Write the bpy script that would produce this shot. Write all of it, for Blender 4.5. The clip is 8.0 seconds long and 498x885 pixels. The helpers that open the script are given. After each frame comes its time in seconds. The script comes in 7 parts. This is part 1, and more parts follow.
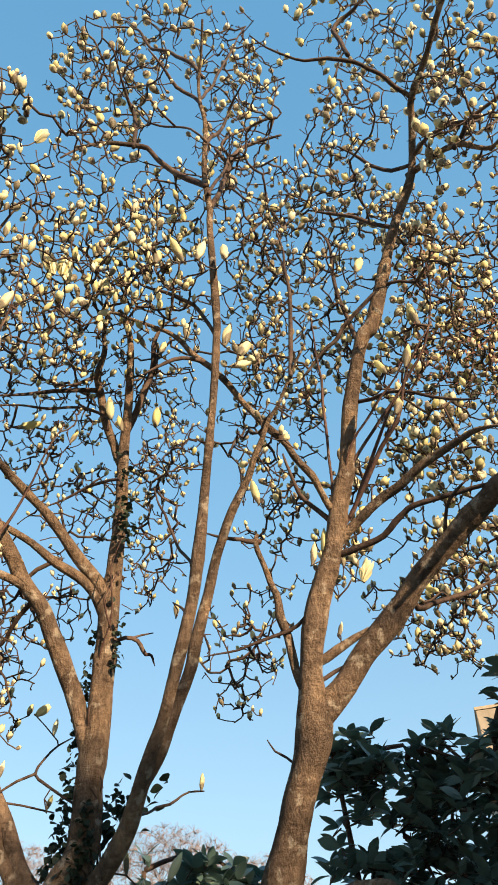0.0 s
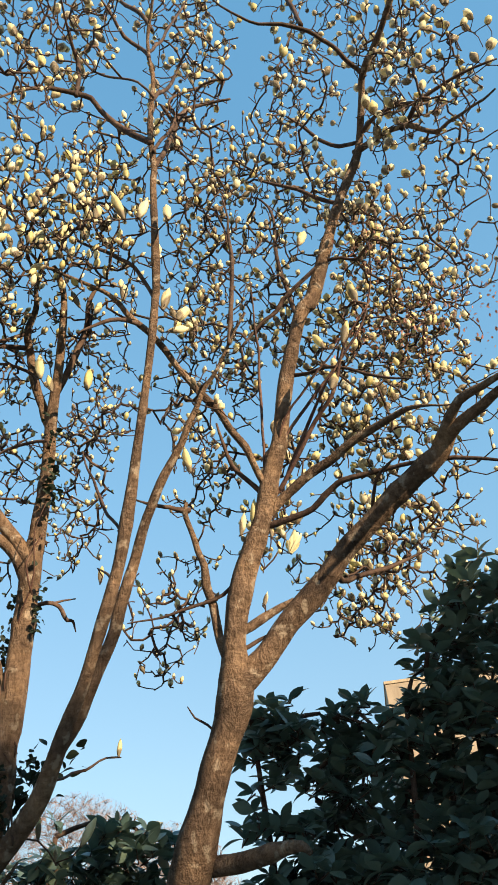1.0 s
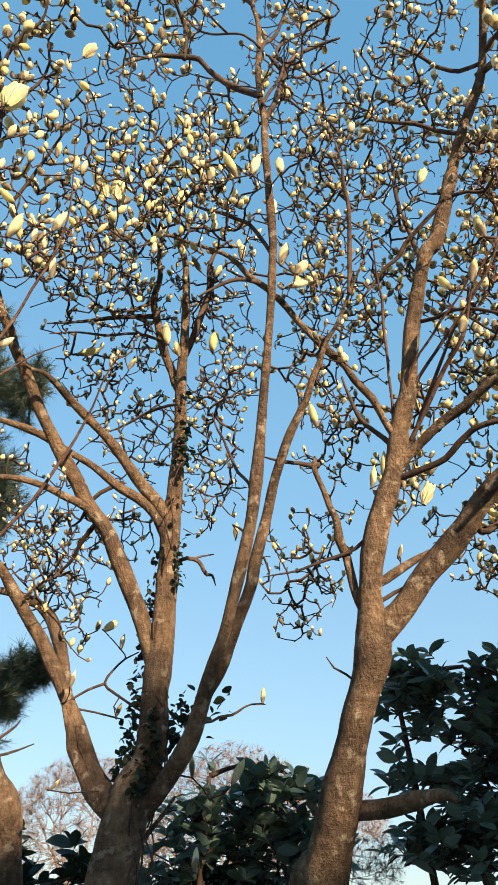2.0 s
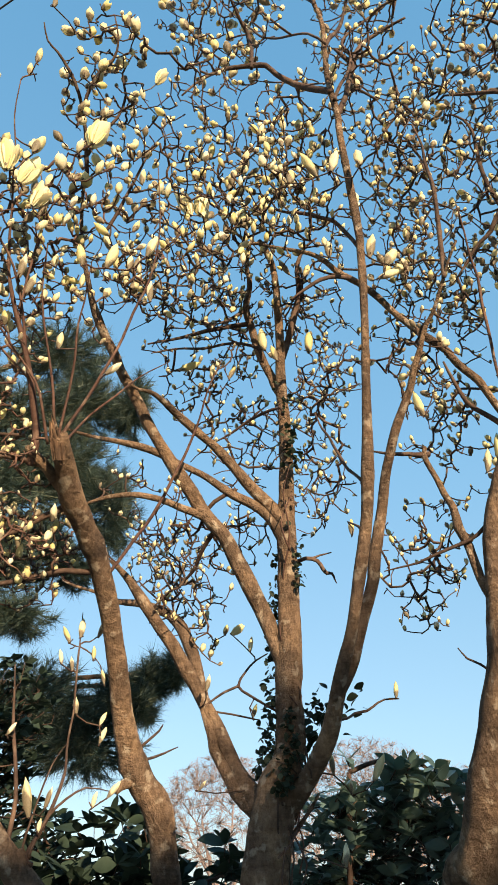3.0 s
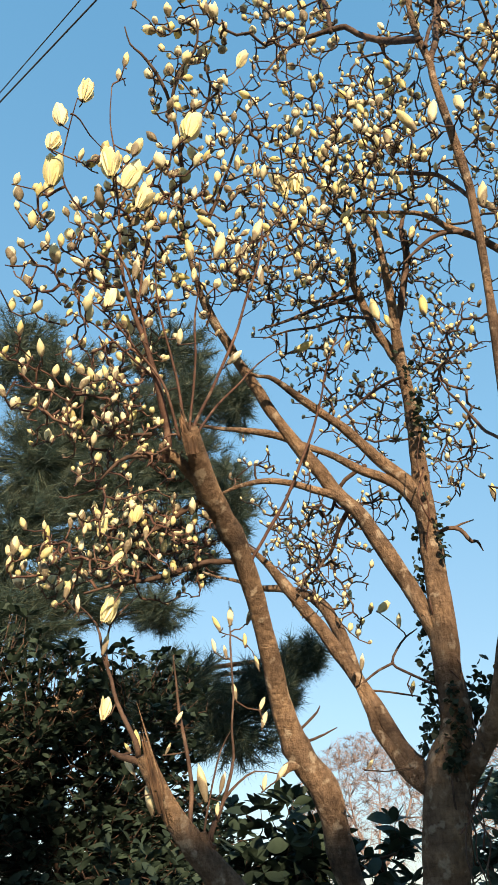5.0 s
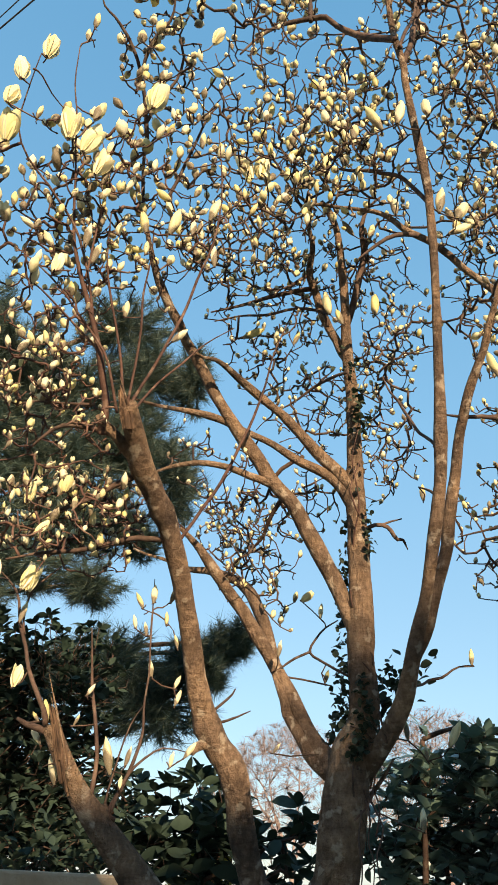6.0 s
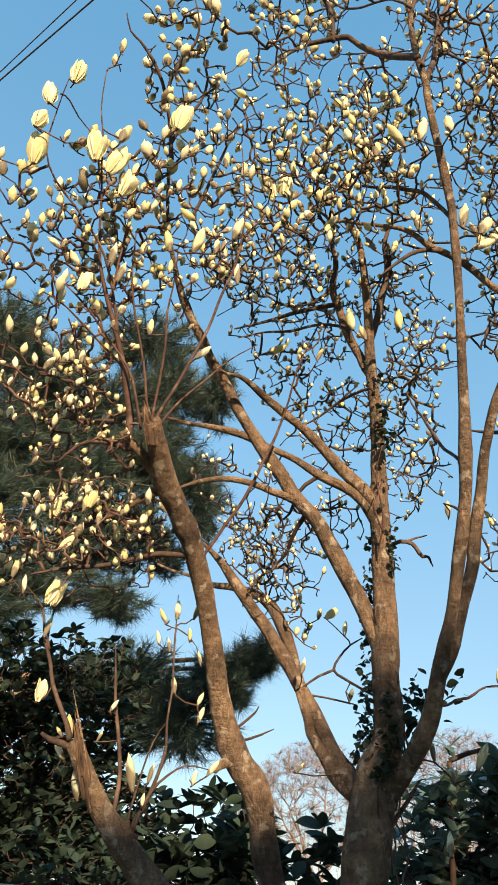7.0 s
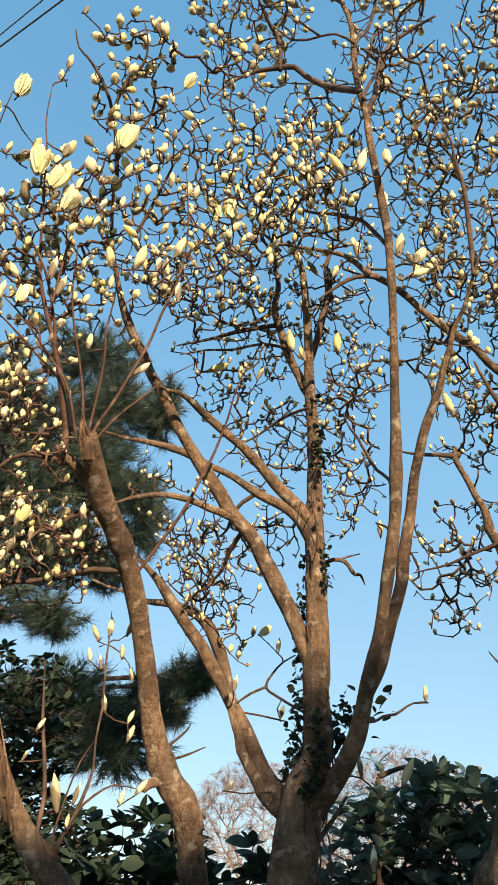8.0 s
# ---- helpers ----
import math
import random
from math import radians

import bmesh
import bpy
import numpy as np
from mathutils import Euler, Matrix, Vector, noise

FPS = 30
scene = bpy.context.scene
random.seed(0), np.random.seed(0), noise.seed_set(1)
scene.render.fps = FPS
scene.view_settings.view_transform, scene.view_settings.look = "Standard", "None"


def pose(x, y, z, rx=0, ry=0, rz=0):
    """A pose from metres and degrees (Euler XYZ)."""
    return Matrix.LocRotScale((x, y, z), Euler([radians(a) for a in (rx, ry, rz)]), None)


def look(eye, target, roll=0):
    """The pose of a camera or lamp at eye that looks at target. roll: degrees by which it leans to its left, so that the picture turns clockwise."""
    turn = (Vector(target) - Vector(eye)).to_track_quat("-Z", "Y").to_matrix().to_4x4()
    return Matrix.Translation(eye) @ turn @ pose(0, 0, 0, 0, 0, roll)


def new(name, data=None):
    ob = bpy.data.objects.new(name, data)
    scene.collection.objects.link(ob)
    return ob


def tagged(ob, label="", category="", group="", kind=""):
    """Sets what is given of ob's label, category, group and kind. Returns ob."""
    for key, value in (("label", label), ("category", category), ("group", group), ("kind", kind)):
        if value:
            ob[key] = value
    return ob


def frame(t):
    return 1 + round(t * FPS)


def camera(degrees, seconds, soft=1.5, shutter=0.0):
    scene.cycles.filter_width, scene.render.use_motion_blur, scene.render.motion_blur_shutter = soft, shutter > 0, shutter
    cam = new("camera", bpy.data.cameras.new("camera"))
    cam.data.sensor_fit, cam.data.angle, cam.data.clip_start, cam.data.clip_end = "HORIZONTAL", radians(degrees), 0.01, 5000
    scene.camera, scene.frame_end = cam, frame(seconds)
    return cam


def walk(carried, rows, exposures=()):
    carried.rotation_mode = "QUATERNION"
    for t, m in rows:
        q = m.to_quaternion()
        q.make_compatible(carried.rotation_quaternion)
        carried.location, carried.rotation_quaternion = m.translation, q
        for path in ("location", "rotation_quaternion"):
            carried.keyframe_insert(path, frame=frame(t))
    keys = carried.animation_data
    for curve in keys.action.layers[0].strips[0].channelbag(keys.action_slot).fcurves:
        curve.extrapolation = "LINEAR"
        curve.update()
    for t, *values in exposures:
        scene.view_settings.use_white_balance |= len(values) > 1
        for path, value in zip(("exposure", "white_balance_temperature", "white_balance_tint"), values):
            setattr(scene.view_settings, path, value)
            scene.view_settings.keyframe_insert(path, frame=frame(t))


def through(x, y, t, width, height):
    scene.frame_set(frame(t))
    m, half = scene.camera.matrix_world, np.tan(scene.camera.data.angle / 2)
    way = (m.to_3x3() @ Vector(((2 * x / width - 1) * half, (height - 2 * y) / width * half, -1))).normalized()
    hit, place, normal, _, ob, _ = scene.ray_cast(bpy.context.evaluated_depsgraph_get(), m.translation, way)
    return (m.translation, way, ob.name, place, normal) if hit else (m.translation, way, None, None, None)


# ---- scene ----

SECONDS = 8.0
cam = camera(40.0, SECONDS)
walk(cam, [
    (0.0, look((0.021, -0.013, 1.568), (1.123, 2.808, 4.181), -3.55)),
    (0.5, look((0.028, -0.003, 1.564), (1.470, 2.739, 4.095), -4.37)),
    (1.0, look((0.015, 0.019, 1.563), (1.532, 2.765, 4.045), -5.50)),
    (1.5, look((0.047, 0.016, 1.558), (1.259, 2.985, 3.950), -2.87)),
    (1.7, look((0.044, 0.024, 1.555), (1.086, 3.082, 3.914), -1.41)),
    (2.8, look((0.018, 0.011, 1.541), (0.401, 3.249, 3.858), 0.19)),
    (3.0, look((0.011, 0.005, 1.547), (0.275, 3.255, 3.866), 0.00)),
    (3.5, look((0.000, 0.000, 1.550), (0.000, 3.238, 3.899), 0.48)),
    (4.0, look((-0.016, 0.021, 1.561), (-0.156, 3.262, 3.901), 0.27)),
    (4.5, look((-0.045, 0.027, 1.549), (-0.341, 3.296, 3.834), -0.60)),
    (4.7, look((-0.065, 0.026, 1.553), (-0.419, 3.302, 3.820), -0.28)),
    (5.8, look((-0.016, 0.033, 1.536), (-0.117, 3.377, 3.729), 0.46)),
    (6.0, look((-0.010, 0.032, 1.541), (-0.087, 3.383, 3.724), 2.26)),
    (6.5, look((-0.016, 0.044, 1.540), (-0.221, 3.367, 3.758), 3.21)),
    (7.0, look((-0.005, 0.028, 1.542), (-0.230, 3.328, 3.791), 3.67)),
    (7.5, look((0.017, 0.023, 1.538), (-0.029, 3.292, 3.845), 2.88)),
    (8.0, look((0.024, 0.012, 1.536), (0.100, 3.256, 3.875), 1.99)),
], exposures=[(0.0, 1.6), (8.0, 1.6)])

# ---- light: low warm sun from behind the camera, clear sky ----
SUN_ELEVATION, SUN_AZIMUTH = 17.0, 165.0   # azimuth clockwise from +y
world = bpy.data.worlds.new("clear_sky")
scene.world = world
world.use_nodes = True
wn = world.node_tree.nodes
sky = wn.new("ShaderNodeTexSky")
sky.sky_type = "NISHITA"
sky.sun_disc = False
sky.sun_elevation = radians(SUN_ELEVATION)
sky.sun_rotation = radians(SUN_AZIMUTH)
sky.air_density, sky.dust_density, sky.ozone_density = 1.0, 0.4, 0.5
wn["Background"].inputs["Strength"].default_value = 0.10
# clear-air gradient from the pale horizon to the blue overhead, over the sky model
wt, wl = wn.new("ShaderNodeTexCoord"), world.node_tree.links
sep, grade, blend = wn.new("ShaderNodeSeparateXYZ"), wn.new("ShaderNodeValToRGB"), wn.new("ShaderNodeMix")
for stop, (at, colour) in enumerate(((0.0, (1.02, 1.62, 2.2)), (0.22, (1.08, 1.95, 2.62)), (0.55, (0.80, 1.86, 2.80)), (0.95, (0.46, 1.42, 2.42)))):
    e = grade.color_ramp.elements[stop] if stop < 2 else grade.color_ramp.elements.new(at)
    e.position, e.color = at, (*colour, 1)
blend.data_type = "RGBA"
blend.inputs[0].default_value = 0.75
wl.new(wt.outputs["Generated"], sep.inputs[0]), wl.new(sep.outputs["Z"], grade.inputs["Fac"])
wl.new(sky.outputs["Color"], blend.inputs[6]), wl.new(grade.outputs["Color"], blend.inputs[7])
wl.new(blend.outputs[2], wn["Background"].inputs["Color"])

sun_data = bpy.data.lights.new("sun", "SUN")
sun_data.energy, sun_data.angle, sun_data.color = 4.3, radians(0.6), (1.0, 0.75, 0.46)
sun = new("sun", sun_data)
az, el = radians(SUN_AZIMUTH), radians(SUN_ELEVATION)
sun_way = Vector((math.sin(az) * math.cos(el), math.cos(az) * math.cos(el), math.sin(el)))
sun.matrix_world = look(sun_way * 40, (0, 0, 0))


# ---- materials ----
def material(name, build, rough=0.8, bump=0.0, spec=0.3, relief=0.01):
    """A principled material; build(nodes, links) gives the colour and the height sockets."""
    m = bpy.data.materials.new(name)
    m.use_nodes = True
    nt = m.node_tree
    b = nt.nodes["Principled BSDF"]
    b.inputs["Roughness"].default_value = rough
    b.inputs["Specular IOR Level"].default_value = spec
    colour, height = build(nt.nodes, nt.links)
    nt.links.new(colour, b.inputs["Base Color"])
    if height and bump:
        bn = nt.nodes.new("ShaderNodeBump")
        bn.inputs["Strength"].default_value = bump
        bn.inputs["Distance"].default_value = relief
        nt.links.new(height, bn.inputs["Height"])
        nt.links.new(bn.outputs["Normal"], b.inputs["Normal"])
    return m


def coords(n, l, sx=1, sy=1, sz=1):
    c, mp = n.new("ShaderNodeTexCoord"), n.new("ShaderNodeMapping")
    mp.inputs["Scale"].default_value = (sx, sy, sz)
    l.new(c.outputs["Object"], mp.inputs["Vector"])
    return mp.outputs["Vector"]


def noise_tex(n, l, vec, scale, detail=5.0, rough=0.6):
    t = n.new("ShaderNodeTexNoise")
    t.inputs["Scale"].default_value, t.inputs["Detail"].default_value, t.inputs["Roughness"].default_value = scale, detail, rough
    l.new(vec, t.inputs["Vector"])
    return t.outputs["Fac"]


def ramp(n, l, fac, *stops):
    r = n.new("ShaderNodeValToRGB")
    while len(r.color_ramp.elements) < len(stops):
        r.color_ramp.elements.new(0.5)
    for e, (p, c) in zip(r.color_ramp.elements, stops):
        e.position, e.color = p, (*c, 1)
    l.new(fac, r.inputs["Fac"])
    return r.outputs["Color"]


def mix(n, l, fac, a, b, mode="MIX"):
    m = n.new("ShaderNodeMix")
    m.data_type, m.blend_type = "RGBA", mode
    for socket, v in ((m.inputs[0], fac), (m.inputs[6], a), (m.inputs[7], b)):
        if isinstance(v, (int, float)):
            socket.default_value = v
        elif isinstance(v, tuple):
            socket.default_value = (*v, 1)
        else:
            l.new(v, socket)
    return m.outputs[2]


def math_node(n, l, op, a, b):
    m = n.new("ShaderNodeMath")
    m.operation = op
    for socket, v in zip(m.inputs, (a, b)):
        if isinstance(v, (int, float)):
            socket.default_value = v
        else:
            l.new(v, socket)
    return m.outputs[0]


def bark_build(dark, mid, light, lichen, amount):
    def build(n, l):
        v = coords(n, l)
        big = noise_tex(n, l, v, 5.5, 6, 0.65)
        fine = noise_tex(n, l, coords(n, l, 1, 1, 0.45), 60, 6, 0.7)
        rings = noise_tex(n, l, coords(n, l, 1, 1, 5.0), 16, 5, 0.75)
        base = ramp(n, l, big, (0.3, dark), (0.52, mid), (0.72, light))
        base = mix(n, l, 0.75, base, ramp(n, l, fine, (0.32, (0.35, 0.32, 0.3)), (0.62, (1.0, 1.0, 1.0))), "MULTIPLY")
        base = mix(n, l, 0.6, base, ramp(n, l, rings, (0.34, (0.48, 0.44, 0.42)), (0.52, (1, 1, 1))), "MULTIPLY")
        base = mix(n, l, 0.65, base, ramp(n, l, noise_tex(n, l, v, 17, 7, 0.75), (0.36, (0.5, 0.47, 0.45)), (0.62, (1.15, 1.12, 1.08))), "MULTIPLY")
        plates = noise_tex(n, l, coords(n, l, 1, 1, 0.55), 110, 6, 0.75)
        spots = noise_tex(n, l, v, 28, 3, 0.5)
        patch = math_node(n, l, "MULTIPLY", ramp(n, l, spots, (0.58, (0, 0, 0)), (0.66, (1, 1, 1))), amount)
        base = mix(n, l, patch, base, lichen)
        return base, math_node(n, l, "ADD", fine, math_node(n, l, "ADD", math_node(n, l, "MULTIPLY", rings, 0.4), math_node(n, l, "MULTIPLY", plates, 0.45)))
    return build


bark = material("bark", bark_build((0.078, 0.058, 0.049), (0.225, 0.158, 0.115), (0.420, 0.290, 0.190), (0.48, 0.41, 0.33), 0.45), 0.88, 1.0, 0.15, 0.022)
bark_red = material("shoot_bark", bark_build((0.058, 0.030, 0.027), (0.105, 0.056, 0.045), (0.17, 0.10, 0.075), (0.28, 0.2, 0.15), 0.3), 0.7, 0.5, 0.25)
bark_twig = material("twig_bark", bark_build((0.048, 0.031, 0.026), (0.082, 0.053, 0.043), (0.140, 0.093, 0.071), (0.20, 0.15, 0.115), 0.25), 0.75, 0.5, 0.2)
torn_wood = material("torn_wood", lambda n, l: (ramp(n, l, noise_tex(n, l, coords(n, l, 60, 60, 5), 1.0, 5), (0.3, (0.035, 0.022, 0.016)), (0.55, (0.095, 0.058, 0.038)), (0.75, (0.24, 0.15, 0.092))), noise_tex(n, l, coords(n, l, 80, 80, 6), 1.0, 4)), 0.8, 1.0, 0.15)


def thin_material(name, base_stops, through, share, rough, spec, scale=18.0, per_object=True):
    """A leaf or petal: a glossy front with light coming through."""
    m = bpy.data.materials.new(name)
    m.use_nodes = True
    n, l = m.node_tree.nodes, m.node_tree.links
    b, out = n["Principled BSDF"], n["Material Output"]
    info, geo = n.new("ShaderNodeObjectInfo"), n.new("ShaderNodeNewGeometry")
    rnd = math_node(n, l, "FRACT", math_node(n, l, "ADD", info.outputs["Random"], geo.outputs["Random Per Island"]), 0.0)
    grain = noise_tex(n, l, coords(n, l), scale, 4, 0.6)
    fac = math_node(n, l, "ADD", math_node(n, l, "MULTIPLY", rnd, 0.6), math_node(n, l, "MULTIPLY", grain, 0.4))
    col = ramp(n, l, fac, *base_stops)
    l.new(col, b.inputs["Base Color"])
    b.inputs["Roughness"].default_value, b.inputs["Specular IOR Level"].default_value = rough, spec
    bn = n.new("ShaderNodeBump")
    bn.inputs["Strength"].default_value, bn.inputs["Distance"].default_value = 0.25, 0.004
    l.new(grain, bn.inputs["Height"])
    l.new(bn.outputs["Normal"], b.inputs["Normal"])
    tr, mx = n.new("ShaderNodeBsdfTranslucent"), n.new("ShaderNodeMixShader")
    l.new(mix(n, l, 0.6, col, through, "MIX"), tr.inputs["Color"])
    mx.inputs[0].default_value = share
    l.new(b.outputs[0], mx.inputs[1]), l.new(tr.outputs[0], mx.inputs[2]), l.new(mx.outputs[0], out.inputs["Surface"])
    return m


petal = thin_material("cream_petal", ((0.1, (0.56, 0.50, 0.20)), (0.35, (0.69, 0.63, 0.35)), (0.6, (0.76, 0.71, 0.50)), (0.9, (0.80, 0.77, 0.64))), (0.9, 0.83, 0.64), 0.42, 0.5, 0.3, 30)


def bud_material():
    """Cream tepals that rise out of a brown, downy husk; the map's v runs up the bud, its u is the height of the husk."""
    m = thin_material("flower_bud", ((0.1, (0.56, 0.50, 0.20)), (0.35, (0.69, 0.63, 0.35)), (0.6, (0.76, 0.71, 0.50)), (0.9, (0.80, 0.77, 0.64))), (0.9, 0.83, 0.64), 0.42, 0.5, 0.3, 60)
    n, l = m.node_tree.nodes, m.node_tree.links
    uv, sep = n.new("ShaderNodeUVMap"), n.new("ShaderNodeSeparateXYZ")
    uv.uv_map = "bud"
    l.new(uv.outputs["UV"], sep.inputs[0])
    rag = math_node(n, l, "MULTIPLY", math_node(n, l, "SUBTRACT", noise_tex(n, l, coords(n, l), 70, 3), 0.5), 0.35)
    over = math_node(n, l, "ADD", math_node(n, l, "SUBTRACT", sep.outputs["Y"], sep.outputs["X"]), rag)
    mask = ramp(n, l, math_node(n, l, "ADD", over, 0.5), (0.44, (0, 0, 0)), (0.56, (1, 1, 1)))
    down = ramp(n, l, noise_tex(n, l, coords(n, l), 160, 4), (0.3, (0.12, 0.092, 0.062)), (0.55, (0.25, 0.21, 0.15)), (0.75, (0.39, 0.35, 0.27)))
    b = n["Principled BSDF"]
    vein = ramp(n, l, noise_tex(n, l, coords(n, l, 9, 9, 1.2), 6, 4), (0.3, (0.80, 0.77, 0.62)), (0.55, (1, 1, 1)))
    cream = mix(n, l, 0.7, b.inputs["Base Color"].links[0].from_socket, vein, "MULTIPLY")
    both = mix(n, l, mask, down, cream)
    l.new(both, b.inputs["Base Color"])
    for x in n:
        if x.type == "BSDF_TRANSLUCENT":
            l.new(both, x.inputs["Color"])
    return m


bud_skin = bud_material()
leaf_green = thin_material("evergreen_leaf", ((0.1, (0.058, 0.096, 0.090)), (0.5, (0.080, 0.130, 0.118)), (0.85, (0.110, 0.155, 0.120))), (0.10, 0.17, 0.09), 0.24, 0.36, 0.8, 40)
# darkened leaf green: the shade on hedge and loose shrub is in the colour
leaf_shaded = thin_material("shaded_leaf", ((0.1, (0.014, 0.024, 0.020)), (0.5, (0.022, 0.036, 0.028)), (0.85, (0.040, 0.062, 0.046))), (0.06, 0.10, 0.04), 0.08, 0.6, 0.14, 40)
leaf_yellow = thin_material("yellow_leaf", ((0.1, (0.16, 0.15, 0.03)), (0.5, (0.30, 0.27, 0.05)), (0.85, (0.40, 0.36, 0.10))), (0.5, 0.45, 0.08), 0.35, 0.5, 0.3, 40)
leaf_ivy = thin_material("ivy_leaf", ((0.1, (0.011, 0.018, 0.013)), (0.6, (0.017, 0.027, 0.018)), (0.9, (0.030, 0.040, 0.024))), (0.05, 0.09, 0.03), 0.1, 0.6, 0.2, 60)
leaf_dry = thin_material("dry_leaf", ((0.1, (0.26, 0.09, 0.075)), (0.5, (0.42, 0.21, 0.16)), (0.9, (0.6, 0.40, 0.33))), (0.5, 0.25, 0.18), 0.3, 0.8, 0.15, 60)
needle_mat = thin_material("pine_needle", ((0.1, (0.012, 0.028, 0.028)), (0.5, (0.026, 0.050, 0.046)), (0.88, (0.085, 0.092, 0.056))), (0.10, 0.13, 0.05), 0.08, 0.55, 0.35, 8)
far_twig = material("far_twig", lambda n, l: (ramp(n, l, noise_tex(n, l, coords(n, l), 1.5, 4), (0.3, (0.165, 0.124, 0.118)), (0.7, (0.25, 0.192, 0.180))), None), 0.95)
# ground out of view; soil tone raised to bounce warm fill into the shade
soil = material("soil", lambda n, l: (mix(n, l, 0.5, ramp(n, l, noise_tex(n, l, coords(n, l), 3.0, 8), (0.3, (0.17, 0.135, 0.095)), (0.7, (0.34, 0.285, 0.215))), ramp(n, l, noise_tex(n, l, coords(n, l), 0.4, 4), (0.4, (0.20, 0.20, 0.11)), (0.6, (0.30, 0.25, 0.18)))), noise_tex(n, l, coords(n, l), 25, 6)), 0.95, 0.8)
render_coat = material("wall_coat", lambda n, l: (mix(n, l, 0.4, ramp(n, l, noise_tex(n, l, coords(n, l), 1.4, 6), (0.3, (0.26, 0.215, 0.165)), (0.7, (0.36, 0.30, 0.235))), ramp(n, l, noise_tex(n, l, coords(n, l, 1, 1, 0.2), 9, 6), (0.35, (0.5, 0.46, 0.42)), (0.6, (1, 1, 1))), "MULTIPLY"), noise_tex(n, l, coords(n, l), 120, 4)), 0.9, 0.4)
coping_stone = material("coping_stone", lambda n, l: (ramp(n, l, noise_tex(n, l, coords(n, l), 14, 7), (0.3, (0.27, 0.21, 0.145)), (0.7, (0.43, 0.35, 0.26))), noise_tex(n, l, coords(n, l), 90, 5)), 0.9, 0.5)
cable_black = material("cable_black", lambda n, l: (ramp(n, l, noise_tex(n, l, coords(n, l), 8, 3), (0.3, (0.025, 0.028, 0.036)), (0.7, (0.05, 0.055, 0.068))), None), 0.6)
pane_glass = material("pane_glass", lambda n, l: (ramp(n, l, noise_tex(n, l, coords(n, l), 1, 2), (0.3, (0.02, 0.025, 0.03)), (0.7, (0.04, 0.045, 0.05))), None), 0.08, 0, 0.6)


# ---- mesh helpers ----
def mesh_object(name, verts, faces, mats, parent=None, label="", smooth=True, slots=None):
    me = bpy.data.meshes.new(name)
    me.from_pydata([tuple(v) for v in verts], [], faces)
    for m in mats if isinstance(mats, (list, tuple)) else [mats]:
        me.materials.append(m)
    if slots is not None:
        me.polygons.foreach_set("material_index", slots)
    if smooth:
        me.polygons.foreach_set("use_smooth", [True] * len(me.polygons))
    me.update()
    ob = new(name, me)
    if parent:
        ob.parent = parent
    if label:
        tagged(ob, label)
    return ob


def part(name, bm, mat, parent, label=""):
    me = bpy.data.meshes.new(name)
    bm.to_mesh(me)
    bm.free()
    me.materials.append(mat)
    ob = new(name, me)
    ob.parent = parent
    return tagged(ob, label)


def box_mesh(bm, lo, hi, bevel=0.0):
    got = bmesh.ops.create_cube(bm, size=1.0)
    for v in got["verts"]:
        v.co = Vector([(a + b) / 2 + c * (b - a) for a, b, c in zip(lo, hi, v.co)])
    if bevel:
        bmesh.ops.bevel(bm, geom=list(bm.edges), offset=bevel, segments=2, affect="EDGES", profile=0.5)
    return bm


def smooth_path(points, step):
    """A Catmull-Rom path through rows of x, y, z, radius, sampled every step metres."""
    p = np.array(points, float)
    p = np.vstack([2 * p[0] - p[1], p, 2 * p[-1] - p[-2]])
    out = []
    for a, b, c, d in zip(p[:-3], p[1:-2], p[2:-1], p[3:]):
        k = max(2, int(np.linalg.norm(c[:3] - b[:3]) / step))
        for t in np.arange(k) / k:
            out.append(0.5 * (2 * b + (c - a) * t + (2 * a - 5 * b + 4 * c - d) * t * t + (3 * b - a - 3 * c + d) * t**3))
    out.append(p[-2])
    out = np.array(out)
    out[:, 3] = np.maximum(out[:, 3], 0.0012)
    return out


def tube(verts, faces, pts, radii, sides, wobble=0.0, seed=0.0):
    """Adds a closed tube along pts to the lists."""
    n, base = len(pts), len(verts)
    t = np.gradient(np.asarray(pts, float), axis=0)
    t /= np.linalg.norm(t, axis=1)[:, None] + 1e-9
    u = np.cross(t[0], (0.3, 0.9, 0.2))
    u /= np.linalg.norm(u) + 1e-9
    ang = np.arange(sides) * 2 * math.pi / sides
    for i in range(n):
        u = u - (u @ t[i]) * t[i]
        u /= np.linalg.norm(u) + 1e-9
        v = np.cross(t[i], u)
        ring = pts[i] + radii[i] * (np.cos(ang)[:, None] * u + np.sin(ang)[:, None] * v)
        if wobble:
            for k in range(sides):
                q = Vector(ring[k])
                d = noise.noise(q * 6.0 + Vector((seed, 0, 0))) * 0.9 + noise.noise(q * 22.0 + Vector((0, seed, 0))) * 0.55
                ring[k] = pts[i] + (ring[k] - pts[i]) * (1 + wobble * d)
        verts.extend(ring)
    for i in range(n - 1):
        for k in range(sides):
            a, b = base + i * sides + k, base + i * sides + (k + 1) % sides
            faces.append((a, b, b + sides, a + sides))
    faces.append(tuple(base + k for k in reversed(range(sides))))
    faces.append(tuple(base + (n - 1) * sides + k for k in range(sides)))


# ---- buds and flowers ----
ROUND_BUD = (0.28, 0.66, 0.93, 1.0, 0.90, 0.66, 0.26)
LONG_BUD = (0.32, 0.70, 0.95, 1.0, 0.85, 0.52, 0.08)


